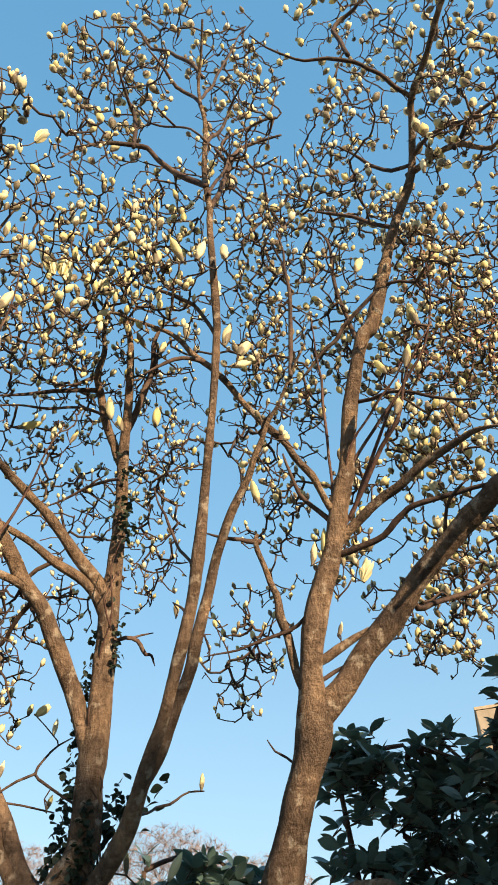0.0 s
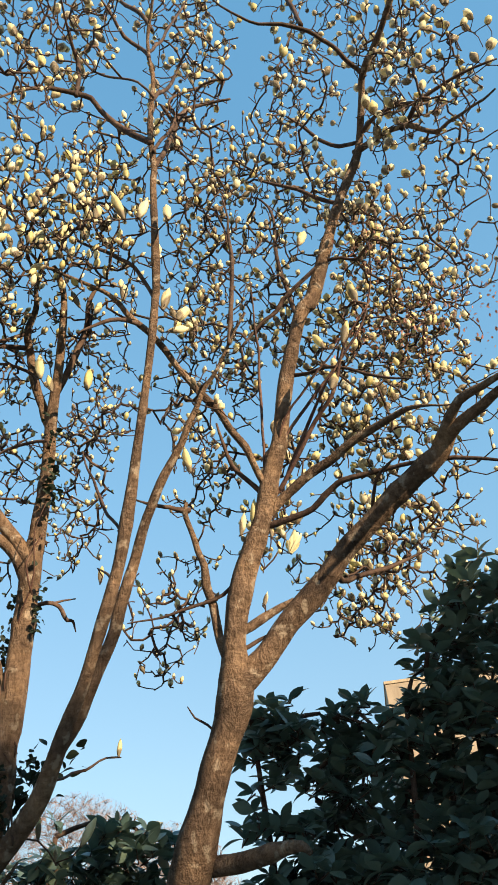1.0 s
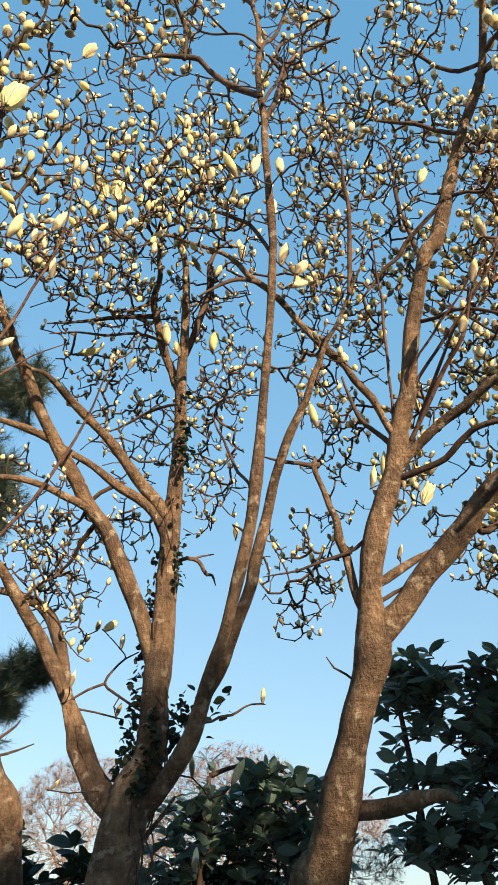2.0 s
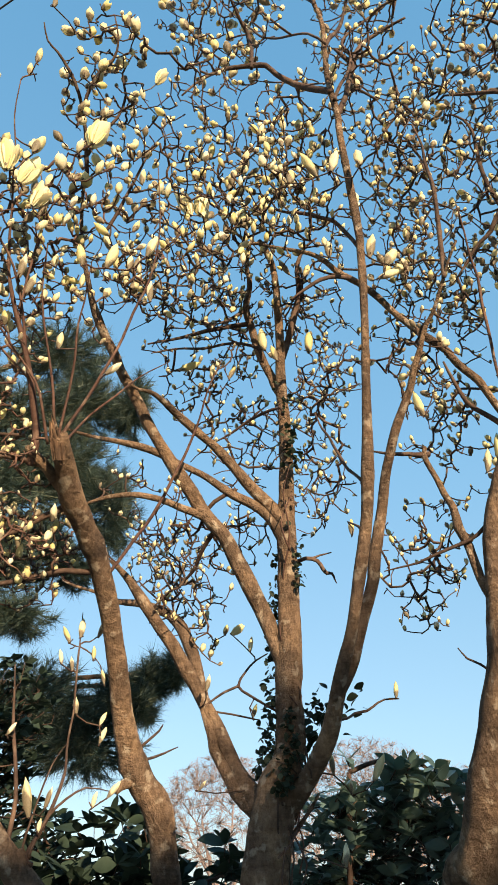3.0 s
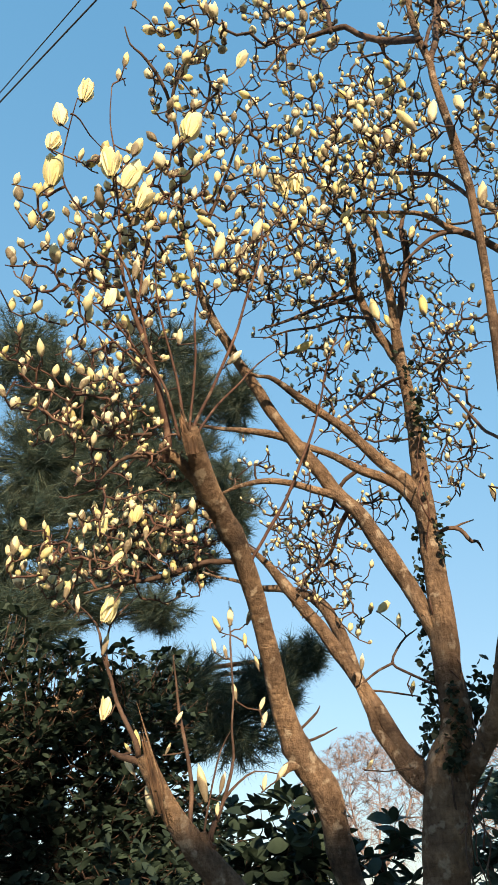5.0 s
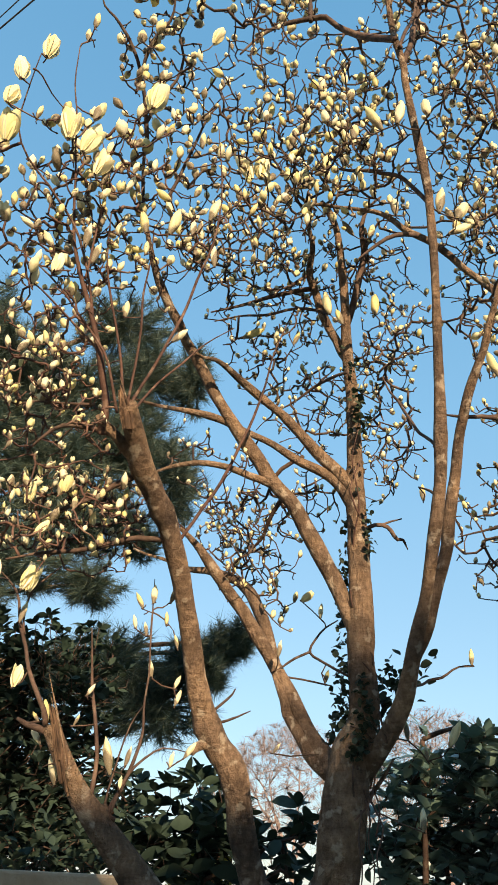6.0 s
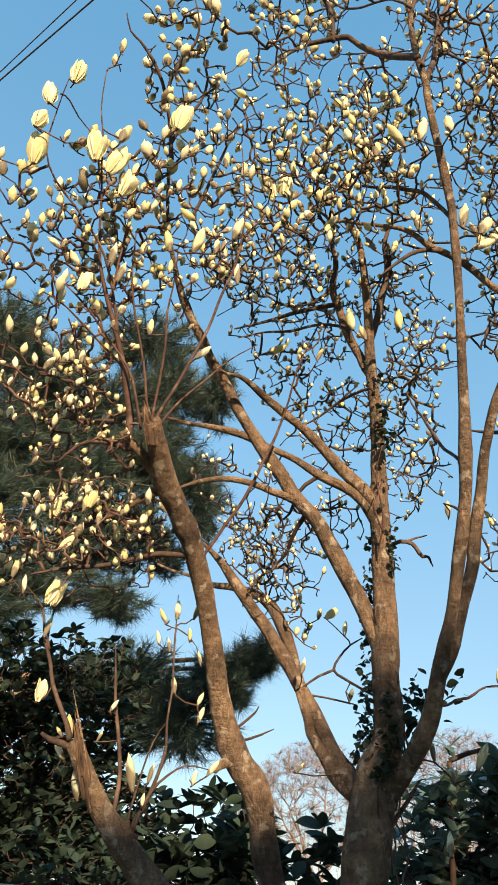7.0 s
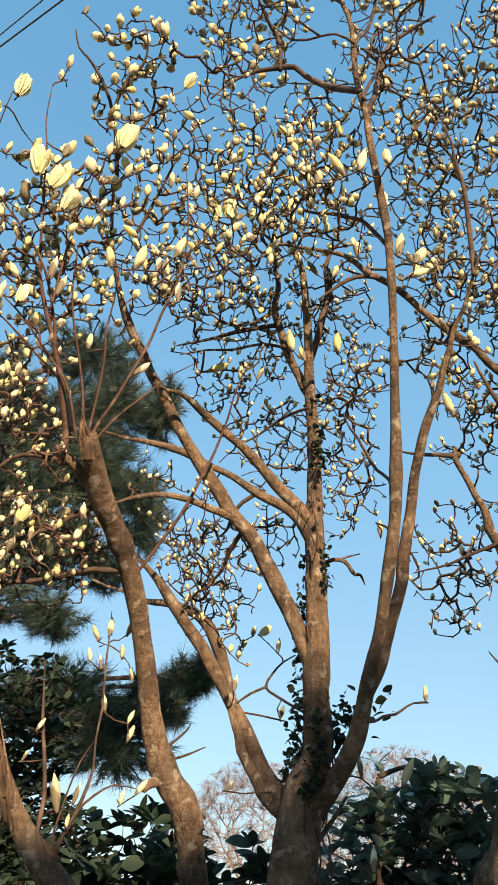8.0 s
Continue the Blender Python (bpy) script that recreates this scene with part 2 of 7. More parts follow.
def bud_mesh(name, width, husk_share, profile, split, seed, sides=9, fine=1, seam=0.26):
    """A bud, one unit long, of three overlapping tepals in a husk; it points up z. split: how far the tips stand apart."""
    rng = random.Random(seed)
    rings = 6 * fine
    verts, faces, uvs = [], [], []
    turn = rng.uniform(0, 6.28)
    bend = rng.uniform(-0.08, 0.08)
    for i in range(rings + 1):
        u = i / rings
        r = width / 2 * float(np.interp(u * 6, range(7), profile))
        for k in range(sides):
            a = 2 * math.pi * k / sides
            lobe = 0.5 + 0.5 * math.cos(3 * a)
            saw = (a * 3 / 6.283 + u * 0.45) % 1.0
            ridge = 1 + seam * (saw - 0.5) * (0.3 + u) + split * lobe * max(0, u - 0.6) * 2.2
            z = u - split * (1 - lobe) * max(0, u - 0.7) * 1.2 - (0.10 * saw * max(0, u - 0.75) * 4 if fine > 1 else 0)
            verts.append((r * ridge * math.cos(a + turn) + bend * u * u, r * ridge * math.sin(a + turn), z))
            front = 0.5 + 0.5 * math.cos(a)
            uvs.append((husk_share * (0.4 + 1.2 * front), u))
    for i in range(rings):
        for k in range(sides):
            a, b = i * sides + k, i * sides + (k + 1) % sides
            faces.append((a, b, b + sides, a + sides))
    faces.append(tuple(rings * sides + k for k in range(sides)))
    return bud_from(name, verts, faces, uvs)


def bud_from(name, verts, faces, uvs):
    me = bpy.data.meshes.new(name)
    me.from_pydata([tuple(v) for v in verts], [], faces)
    me.materials.append(bud_skin)
    layer = me.uv_layers.new(name="bud")
    flat = [c for loop in me.loops for c in uvs[loop.vertex_index]]
    layer.data.foreach_set("uv", flat)
    me.polygons.foreach_set("use_smooth", [True] * len(me.polygons))
    me.update()
    BUD_UV[me.name] = uvs
    return me


BUD_UV = {}


def tepal_mesh(name, width, curl, lean):
    """One spoon-shaped tepal standing at the rim of a goblet."""
    verts, faces = [], []
    rows, cols = 6, 4
    for i in range(rows + 1):
        u = i / rows
        w = width * math.sin(math.pi * (0.12 + 0.80 * u) ** 1.15) ** 0.8
        rad = 0.05 + lean * math.sin(u * 1.9) + curl * u**3
        for k in range(cols + 1):
            s = (k / cols - 0.5) * 2
            verts.append((rad - 0.5 * w * s * s * 0.55, 0.5 * w * s * 1.1, u * (1 - 0.06 * s * s)))
    for i in range(rows):
        for k in range(cols):
            a = i * (cols + 1) + k
            faces.append((a, a + 1, a + cols + 2, a + cols + 1))
    me = bpy.data.meshes.new(name)
    me.from_pydata(verts, [], faces)
    me.materials.append(petal)
    me.polygons.foreach_set("use_smooth", [True] * len(me.polygons))
    me.update()
    return me


BUDS = [bud_mesh("flower_bud", 0.54, 0.22, ROUND_BUD, 0.25, 1), bud_mesh("flower_bud", 0.60, 0.32, ROUND_BUD, 0.5, 2), bud_mesh("flower_bud", 0.48, 0.6, ROUND_BUD, 0.0, 3),
        bud_mesh("flower_bud", 0.64, 0.24, ROUND_BUD, 0.9, 4), bud_mesh("flower_bud", 0.50, 1.2, LONG_BUD, 0.0, 5), bud_mesh("flower_bud", 0.54, 0.32, ROUND_BUD, 0.2, 6),
        bud_mesh("flower_bud", 0.54, 0.6, LONG_BUD, 0.0, 11), bud_mesh("flower_bud", 0.54, 0.24, LONG_BUD, 0.45, 12)]
LONG_BUDS = [bud_mesh("flower_bud", 0.42, 0.12, LONG_BUD, 0.1, 7), bud_mesh("flower_bud", 0.40, 0.30, LONG_BUD, 0.0, 8), bud_mesh("flower_bud", 0.46, 0.10, LONG_BUD, 0.3, 9), bud_mesh("flower_bud", 0.40, 0.45, LONG_BUD, 0.05, 10)]
SHOW_BUDS = [bud_mesh("flower_bud", w, h, LONG_BUD, s, 20 + k, 18, 2, 0.34) for k, (w, h, s) in enumerate(((0.33, 0.26, 0.15), (0.31, 0.42, 0.05), (0.36, 0.20, 0.35), (0.30, 0.55, 0.1), (0.36, 0.32, 0.3)))]
TEPALS = [tepal_mesh("tepal", 0.58, -0.06, 0.21), tepal_mesh("tepal", 0.54, 0.0, 0.22), tepal_mesh("tepal", 0.56, -0.12, 0.16)]


def upright(p, size, tilt, lean, spin):
    """A pose at p, scaled, tilted from the vertical in degrees."""
    return Matrix.Translation(p) @ Euler((radians(lean), radians(tilt), 0)).to_matrix().to_4x4() @ Matrix.Rotation(spin, 4, "Z") @ Matrix.Scale(size, 4)


# ---- trees ----
def tree(name, label, twig=None):
    root = tagged(new(name), label, "tree")
    return {"root": root, "twig": twig or bark_twig, "ivy": [], "paths": [], "clumps": [], "blooms": [], "rng": random.Random(len(label)), "seed": len(bpy.data.objects) * 1.37}


def limb(t, name, rows, mat=None):
    """A tapered limb through rows of x, y, z, radius, as a part of its own."""
    big = max(r[3] for r in rows)
    path = smooth_path(rows, 0.018 if big > 0.012 else 0.03)
    rng = np.random.default_rng(int(abs(rows[0][0] * 7919 + rows[-1][2] * 104729) * 10) % 100000)
    n = len(path)
    if name != "trunk" and rows[-1][3] < 0.02:
        path[:, 3] *= np.interp(np.arange(n) / n, (0, 0.6, 1), (1, 1, 0.5))
    # small kinks along thin wood
    if big < 0.02:
        kink = rng.normal(0, 0.0035, (n // 3 + 2, 3))
        at = np.linspace(0, len(kink) - 1, n)
        for c in range(3):
            path[:, c] += np.interp(at, range(len(kink)), kink[:, c]) * np.minimum(1, np.arange(n) / 6)
    verts, faces = [], []
    swell = 1 + 0.05 * np.interp(np.arange(n), np.arange(0, n + 6, 6), rng.normal(0, 1, len(np.arange(0, n + 6, 6))))
    if big > 0.012:
        for at in rng.integers(0, n, max(1, n // 16)):
            swell += rng.uniform(0.05, 0.16) * np.exp(-((np.arange(n) - at) / rng.uniform(0.7, 1.6)) ** 2)
    tube(verts, faces, path[:, :3], path[:, 3] * swell, 18 if big > 0.03 else 12 if big > 0.012 else 7, 0.13 if big > 0.012 else 0.08, t["seed"])
    mesh_object(name, verts, faces, mat or (bark if big > 0.012 else bark_twig), t["root"])
    t["paths"].append(path)


def clump(t, centre, radii, count, size, big=0, bare=1.6):
    t["clumps"].append((centre, radii, count, size, big, bare))


def bloom(t, place, size, kind, tilt=0, lean=0):
    t["blooms"].append((place, size, kind, tilt, lean))


def grow(t, spacing=0.042):
    """Twigs from the limbs to every bud of the clumps, nearest first, each a crooked path; then the buds."""
    rng = np.random.default_rng(int(t["seed"] * 100))
    goals, sizes, bigs = [], [], []
    for centre, radii, count, size, big, bare in t["clumps"]:
        every = int(count * bare)   # the rest are bare tips
        d = rng.normal(0, 1, (every, 3))
        d /= np.linalg.norm(d, axis=1)[:, None]
        d *= rng.random((every, 1)) ** 0.4
        goals.append(np.array(centre) + d * np.array(radii) * 1.06 + (0, 0.06, 0))
        sizes.append(np.where(np.arange(every) < count, size * rng.uniform(0.6, 1.3, every), 0.0)), bigs.append(np.full(every, big))
    n_clump = sum(len(g) for g in goals)
    fixed = np.array([b[0] for b in t["blooms"]]).reshape(-1, 3)
    goals = np.vstack(goals + [fixed]) if goals else fixed
    nodes = np.vstack([p[2:, :3] for p in t["paths"]])
    zlow = nodes[:, 2] > 1.7
    nodes = nodes[zlow]
    thick = np.concatenate([p[2:, 3] for p in t["paths"]])[zlow]
    cost = np.where(thick > 0.012, 0.10, np.where(thick > 0.006, 0.03, 0.0))
    pos, back, extra = list(nodes), [-1] * len(nodes), list(cost)
    best, which = np.full(len(goals), 1e9), np.zeros(len(goals), int)
    for s in range(0, len(nodes), 400):
        d = np.linalg.norm(goals[:, None] - nodes[None, s:s + 400], axis=2) + cost[None, s:s + 400]
        k = d.argmin(1)
        m = d[np.arange(len(goals)), k]
        which[m < best] = (k + s)[m < best]
        best = np.minimum(best, m)
    todo = np.ones(len(goals), bool)
    ends = {}
    paths = []
    while todo.any():
        g = int(np.where(todo, best, 1e9).argmin())
        todo[g] = False
        a, b = np.array(pos[which[g]]), goals[g]
        gap = np.linalg.norm(b - a)
        k = max(2, int(gap / spacing))
        way = (b - a) / (gap + 1e-9)
        side = np.cross(way, rng.normal(0, 1, 3))
        side /= np.linalg.norm(side) + 1e-9
        bow = gap * rng.uniform(0.03, 0.16)
        ids, last = [which[g]], which[g]
        for i in range(1, k + 1):
            s = i / k
            q = a + (b - a) * s + side * bow * math.sin(math.pi * s) + np.array((0, 0, -0.06 * gap * math.sin(math.pi * s)))
            if i < k:
                q = q + rng.normal(0, 0.0035, 3)
            pos.append(q), back.append(last), extra.append(extra[last] + 0.3 * gap / k)
            last = len(pos) - 1
            ids.append(last)
        ends[g] = last
        paths.append(ids)
        fresh = np.array(pos[-k:])
        d = np.linalg.norm(goals[:, None] - fresh[None], axis=2) + np.array(extra[-k:])[None] * 0.35
        m = d.min(1)
        better = todo & (m < best)
        which[better] = d.argmin(1)[better] + len(pos) - k
        best = np.minimum(best, m)
    load = np.zeros(len(pos))
    for g, e in ends.items():
        load[e] += 1
    for i in range(len(pos) - 1, len(nodes) - 1, -1):
        if back[i] >= 0:
            load[back[i]] += load[i]
    verts, faces = [], []
    for ids in paths:
        pts = np.array([pos[i] for i in ids])
        r = 0.0018 * np.maximum(1, np.array([load[i] for i in ids])) ** 0.25
        r[0] = r[1]
        r = np.minimum(r, 0.0042)
        way = pts[-1] - pts[-2]
        way /= np.linalg.norm(way) + 1e-9
        # a small downy leaf bud closes every tip
        pts = np.vstack([pts, pts[-1] + way * 0.004, pts[-1] + way * 0.008])
        r = np.append(r, (0.0026, 0.0008))
        tube(verts, faces, pts, r, 5)
        # short side spurs
        for i in range(1, len(pts) - 1):
            if rng.random() < 0.2:
                d = rng.normal(0, 1, 3) + (0, 0, 0.6)
                d /= np.linalg.norm(d)
                ln = rng.uniform(0.008, 0.022)
                tube(verts, faces, np.array([pts[i], pts[i] + d * ln * 0.5, pts[i] + d * ln + rng.normal(0, 0.003, 3)]), np.array([0.0017, 0.0016, 0.0018]), 4)
    tw = mesh_object("twig_growth", verts, faces, t["twig"], t["root"], "thin crooked twigs")
    tagged(tw, kind="stuff")
    # buds of the clumps: up to 280 as parts, the rest joined
    size_all = np.concatenate(sizes) if sizes else np.zeros(0)
    order = [g for g in range(n_clump) if size_all[g] > 0]
    rng.shuffle(order)
    big_all = np.concatenate(bigs) if bigs else np.zeros(0)
    jv, jf, ju = [], [], []
    for rank, g in enumerate(order):
        e = ends[g]
        grown = np.array(pos[e]) - np.array(pos[back[e]])
        grown /= np.linalg.norm(grown) + 1e-9
        aim = grown * 0.45 + np.array((0, 0, 1.0)) + rng.normal(0, 0.30, 3)
        q = Vector(aim).to_track_quat("Z", "Y").to_matrix().to_4x4()
        pool = LONG_BUDS if big_all[g] and rng.random() < 0.75 else BUDS
        me = pool[int(rng.integers(len(pool)))]
        m = Matrix.Translation(pos[e]) @ q @ Matrix.Rotation(rng.uniform(0, 6.28), 4, "Z") @ Matrix.Scale(float(size_all[g]), 4)
        if rank < 280:
            ob = new("flower_bud", me)
            ob.parent = t["root"]
            ob.matrix_basis = m
        else:
            base = len(jv)
            jv.extend(m @ v.co for v in me.vertices)
            jf.extend(tuple(base + i for i in p.vertices) for p in me.polygons)
            ju.extend(BUD_UV[me.name])
    if jv:
        rest = new("bud_growth", bud_from("bud_growth", jv, jf, ju))
        rest.parent = t["root"]
        tagged(rest, "cream buds with brown husks", kind="stuff")
    for place, size, kind, tilt, lean in t["blooms"]:
        spin = rng.uniform(0, 6.28)
        m = upright(place, size, tilt, lean + rng.uniform(-12, 12), spin)
        if kind == "bud":
            ob = new("flower_bud", SHOW_BUDS[int(rng.integers(5))])
            ob.parent, ob.matrix_basis = t["root"], m @ Matrix.Diagonal((0.8, 0.8, 1, 1))
        else:
            cup = new("flower", BUDS[4])
            m = m @ Matrix.Diagonal((0.82, 0.82, 1, 1))
            cup.parent, cup.matrix_basis = t["root"], m @ Matrix.Diagonal((0.45, 0.45, 0.3, 1))
            tagged(cup, "open cream flower")
            inv = Matrix.Diagonal((1 / 0.45, 1 / 0.45, 1 / 0.3, 1))
            for k in range(8):
                ob = new("tepal", TEPALS[k % 2 if k < 5 else 2])
                ob.parent = cup
                ob.matrix_basis = inv @ Matrix.Rotation(k * 1.3 + rng.uniform(-0.2, 0.2), 4, "Z") @ Euler((0, radians(rng.uniform(-6, 7)), 0)).to_matrix().to_4x4() @ Matrix.Scale(rng.uniform(0.85, 1.05), 4)


def ivy(t, places, count, size, spread):
    """Ivy leaves round a line of places on the bark."""
    rng = random.Random(count * 31 + len(places))
    for k in range(count):
        s = rng.random() * (len(places) - 1)
        i = min(int(s), len(places) - 2)
        p = Vector(places[i]).lerp(Vector(places[i + 1]), s - i) + Vector((rng.gauss(0, 1), rng.gauss(-0.5, 1), rng.gauss(0, 1))) * spread
        q = Vector((rng.gauss(0, 1), rng.gauss(-0.6, 0.6), rng.gauss(-0.6, 0.7))).to_track_quat("X", "Z").to_matrix().to_4x4()
        ob = new("ivy_leaf", IVY[rng.randrange(2)])
        ob.parent = t["root"]
        ob.matrix_basis = Matrix.Translation(p) @ q @ Matrix.Rotation(rng.uniform(-1, 1), 4, "X") @ Matrix.Scale(size * rng.uniform(0.6, 1.2), 4)


def dry_leaves(t, centre, radii, count):
    """Shrivelled reddish scales caught among the twigs."""
    rng = random.Random(count)
    verts, faces = [], []
    for k in range(count):
        d = Vector((rng.gauss(0, 1), rng.gauss(0, 1), rng.gauss(0, 1))).normalized() * rng.random() ** 0.5
        p = Vector(centre) + Vector([a * b for a, b in zip(d, radii)])
        q = Vector((rng.gauss(0, 1), rng.gauss(0, 1), rng.gauss(0, 1))).to_track_quat("X", "Z").to_matrix().to_4x4()
        m = Matrix.Translation(p) @ q @ Matrix.Scale(rng.uniform(0.006, 0.017), 4)
        b = len(verts)
        me = LEAVES[rng.randrange(4)]
        verts.extend(m @ v.co for v in me.vertices)
        faces.extend(tuple(b + j for j in f.vertices) for f in me.polygons)
    tagged(mesh_object("dry_litter", verts, faces, leaf_dry, t["root"], "small dry reddish bud scales"), kind="stuff")


def splinters(t, foot, tip, width, count):
    """Torn wood: uneven spikes that stand on a broken trunk."""
    rng = random.Random(count * 7)
    foot, tip = Vector(foot), Vector(tip)
    for k in range(count):
        a = k * 2.4
        off = Vector((math.cos(a), math.sin(a), 0)) * width * 0.42 * (rng.random() ** 0.5)
        ln = 1.0 if k == 0 else rng.uniform(0.25, 0.85)
        top = foot + off * (1.1 - 0.7 * ln) + (tip - foot) * ln
        low = foot + off - (tip - foot) * rng.uniform(0.3, 0.9)
        mid = low.lerp(top, 0.55) + Vector((rng.gauss(0, 1), rng.gauss(0, 1), 0)) * width * 0.06
        w = width * rng.uniform(0.10, 0.20)
        verts, faces = [], []
        tube(verts, faces, np.array([low, low.lerp(mid, 0.6), mid, mid.lerp(top, 0.6), top]), np.array([w, w * 1.05, w * 0.8, w * 0.45, w * 0.08]), 6, 0.35, k * 3.1)
        mesh_object("splinter", verts, faces, torn_wood if k % 3 else bark, t["root"], smooth=False)


# ---- the place ----
def ground_sheet():
    bm = bmesh.new()
    bmesh.ops.create_grid(bm, x_segments=80, y_segments=80, size=1.0)
    for v in bm.verts:
        r = max(abs(v.co.x), abs(v.co.y))
        k = 6 + 1500 * r**5
        v.co.x, v.co.y = v.co.x * k, v.co.y * k
        v.co.z = 0.04 * noise.noise(v.co * 0.9) * min(1, 6 / k)
    me = bpy.data.meshes.new("ground")
    bm.to_mesh(me)
    bm.free()
    me.materials.append(soil)
    tagged(new("ground", me), "unseen soil ground, made pale to bounce light upward", "ground", kind="structure")


ground_sheet()

# garden wall along the left, with coping stones
garden_wall = tagged(new("wall_west"), "low beige rendered garden wall with stone coping", "wall", kind="structure")
garden_wall.matrix_basis = pose(-1.30, 1.17, 0, 0, 0, -39.5)
part("wall_body", box_mesh(bmesh.new(), (-0.16, 0.0, -0.1), (0.0, 1.5, 1.508), 0.006), render_coat, garden_wall)
for i in range(3):
    part("coping_stone", box_mesh(bmesh.new(), (-0.19, i * 0.5, 1.511), (0.03, i * 0.5 + 0.492, 1.560), 0.008), coping_stone, garden_wall)

# unseen stepped wall added behind the camera; each step's height sets where shade falls
back_wall = tagged(new("shade_wall"), "unseen stepped wall added to shade the lower trees and shrubs", "wall", kind="structure")
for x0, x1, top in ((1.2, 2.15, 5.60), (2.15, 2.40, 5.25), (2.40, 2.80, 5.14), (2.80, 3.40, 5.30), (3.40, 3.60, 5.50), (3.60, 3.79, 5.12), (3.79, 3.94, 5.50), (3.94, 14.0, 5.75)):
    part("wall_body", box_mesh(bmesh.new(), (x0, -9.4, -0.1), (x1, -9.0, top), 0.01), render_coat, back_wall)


def house():
    h = tagged(new("house"), "beige flat-roofed house with dark windows behind shrubs", "house")
    h.matrix_basis = pose(6.79, 8.67, 0, 0, 0, -36)
    x0, y0, z1 = 0.0, 0.0, 5.13
    wall = part("wall", box_mesh(bmesh.new(), (x0, y0, -0.1), (x0 + 9, y0 + 7, z1 - 0.05), 0.01), render_coat, h)
    part("roof", box_mesh(bmesh.new(), (x0 - 0.015, y0 - 0.015, z1 - 0.048), (x0 + 9.015, y0 + 7.015, z1), 0.008), coping_stone, h)
    for k in range(3):
        w = new("window")
        w.parent = h
        w.location = (x0 + 1.6 + k * 2.6, y0, 1.1)
        for lo, hi, m, nm in (((-0.55, -0.03, 0), (0.55, -0.003, 0.08), coping_stone, "sill"), ((-0.5, -0.025, 0.083), (0.5, -0.004, 1.3), pane_glass, "pane")):
            part(nm, box_mesh(bmesh.new(), lo, hi, 0.004), m, w)
        part("frame", box_mesh(bmesh.new(), (-0.03, -0.04, 0.083), (0.03, -0.026, 1.3), 0.003), coping_stone, w)


house()


def wire(a, b, sag, radius, label):
    pts = [np.array(a) * (1 - s) + np.array(b) * s - np.array((0, 0, sag * 4 * s * (1 - s))) for s in np.linspace(0, 1, 40)]
    verts, faces = [], []
    tube(verts, faces, np.array(pts), np.full(40, radius), 8)
    tagged(mesh_object("overhead_cable", verts, faces, cable_black), label, "cable", "overhead cables")


wire((-9.76, 7.92, 6.93), (4.16, -1.73, 6.93), 0.0, 0.0045, "black overhead power cable against the sky")
wire((-11.03, 8.50, 6.93), (5.21, -2.10, 6.93), 0.0, 0.0065, "black overhead power cable against the sky")


def bare_tree(place, height, spread, seed, label):
    """A far leafless tree: trunk, and a crown of ever finer forks."""
    root = tagged(new("bare_tree"), label, "tree")
    verts, faces, tv, tf = [], [], [], []
    gen = np.random.default_rng(seed)
    place = np.array(place, float)
    heart, size = place + (0, 0, height * 0.60), np.array((height * 0.40 * spread, height * 0.40 * spread, height * 0.40))
    path = smooth_path([(*place, height * 0.022), (*(place + (0.08, 0.05, height * 0.2)), height * 0.018), (*(heart - (0, 0, size[2] * 0.5)), height * 0.013)], 0.2)
    tube(verts, faces, path[:, :3], path[:, 3], 8, 0.1)
    nodes = list(path[3:, :3])
    # every tip is joined to the nearest wood, main limbs first, so that the crown forks ever finer
    for count, reach, r0 in ((9, 0.62, 0.024), (70, 0.85, 0.009), (600, 1.0, 0.0055), (10000, 1.03, 0.0032)):
        tips = gen.normal(0, 1, (count, 3))
        tips[:, 2] = np.abs(tips[:, 2]) * 1.15 - 0.35
        tips /= np.linalg.norm(tips, axis=1)[:, None]
        tips = heart + tips * size * reach * gen.uniform(0.72, 1.0, (count, 1)) ** (1 if count > 60 else 0.4)
        grid = np.array(nodes)
        for tip in tips:
            d = np.linalg.norm(grid - tip, axis=1) + 0.5 * np.linalg.norm(grid - heart, axis=1) * (count < 400)
            at = grid[d.argmin()]
            mid = at * 0.5 + tip * 0.5 + gen.normal(0, 0.06, 3) * np.linalg.norm(tip - at) + (0, 0, 0.05 * np.linalg.norm(tip - at))
            many = max(2, int(np.linalg.norm(tip - at) / 0.25))
            line = [at * (1 - u) ** 2 + 2 * mid * u * (1 - u) + tip * u * u + gen.normal(0, 0.012, 3) * (0 < u < 1) for u in np.linspace(0, 1, many + 1)]
            thick = r0 < 0.02
            tube(tv if thick else verts, tf if thick else faces, np.array(line), np.linspace(r0 * 1.25, r0 * 0.75, many + 1), 3 if thick else 6)
            nodes.extend(line[1:])
    mesh_object("trunk", verts, faces, far_twig, root)
    tagged(mesh_object("crown", tv, tf, far_twig, root, "fine pinkish-brown bare twigs"), kind="stuff")


bare_tree((4.3, 17.6, 0), 5.35, 1.0, 3, "far leafless tree with a rounded pinkish-brown crown")
bare_tree((0.9, 18.2, 0), 5.05, 0.95, 5, "far leafless tree with a rounded pinkish-brown crown")
bare_tree((6.7, 18.9, 0), 5.0, 1.1, 8, "far leafless tree with a low spreading crown")


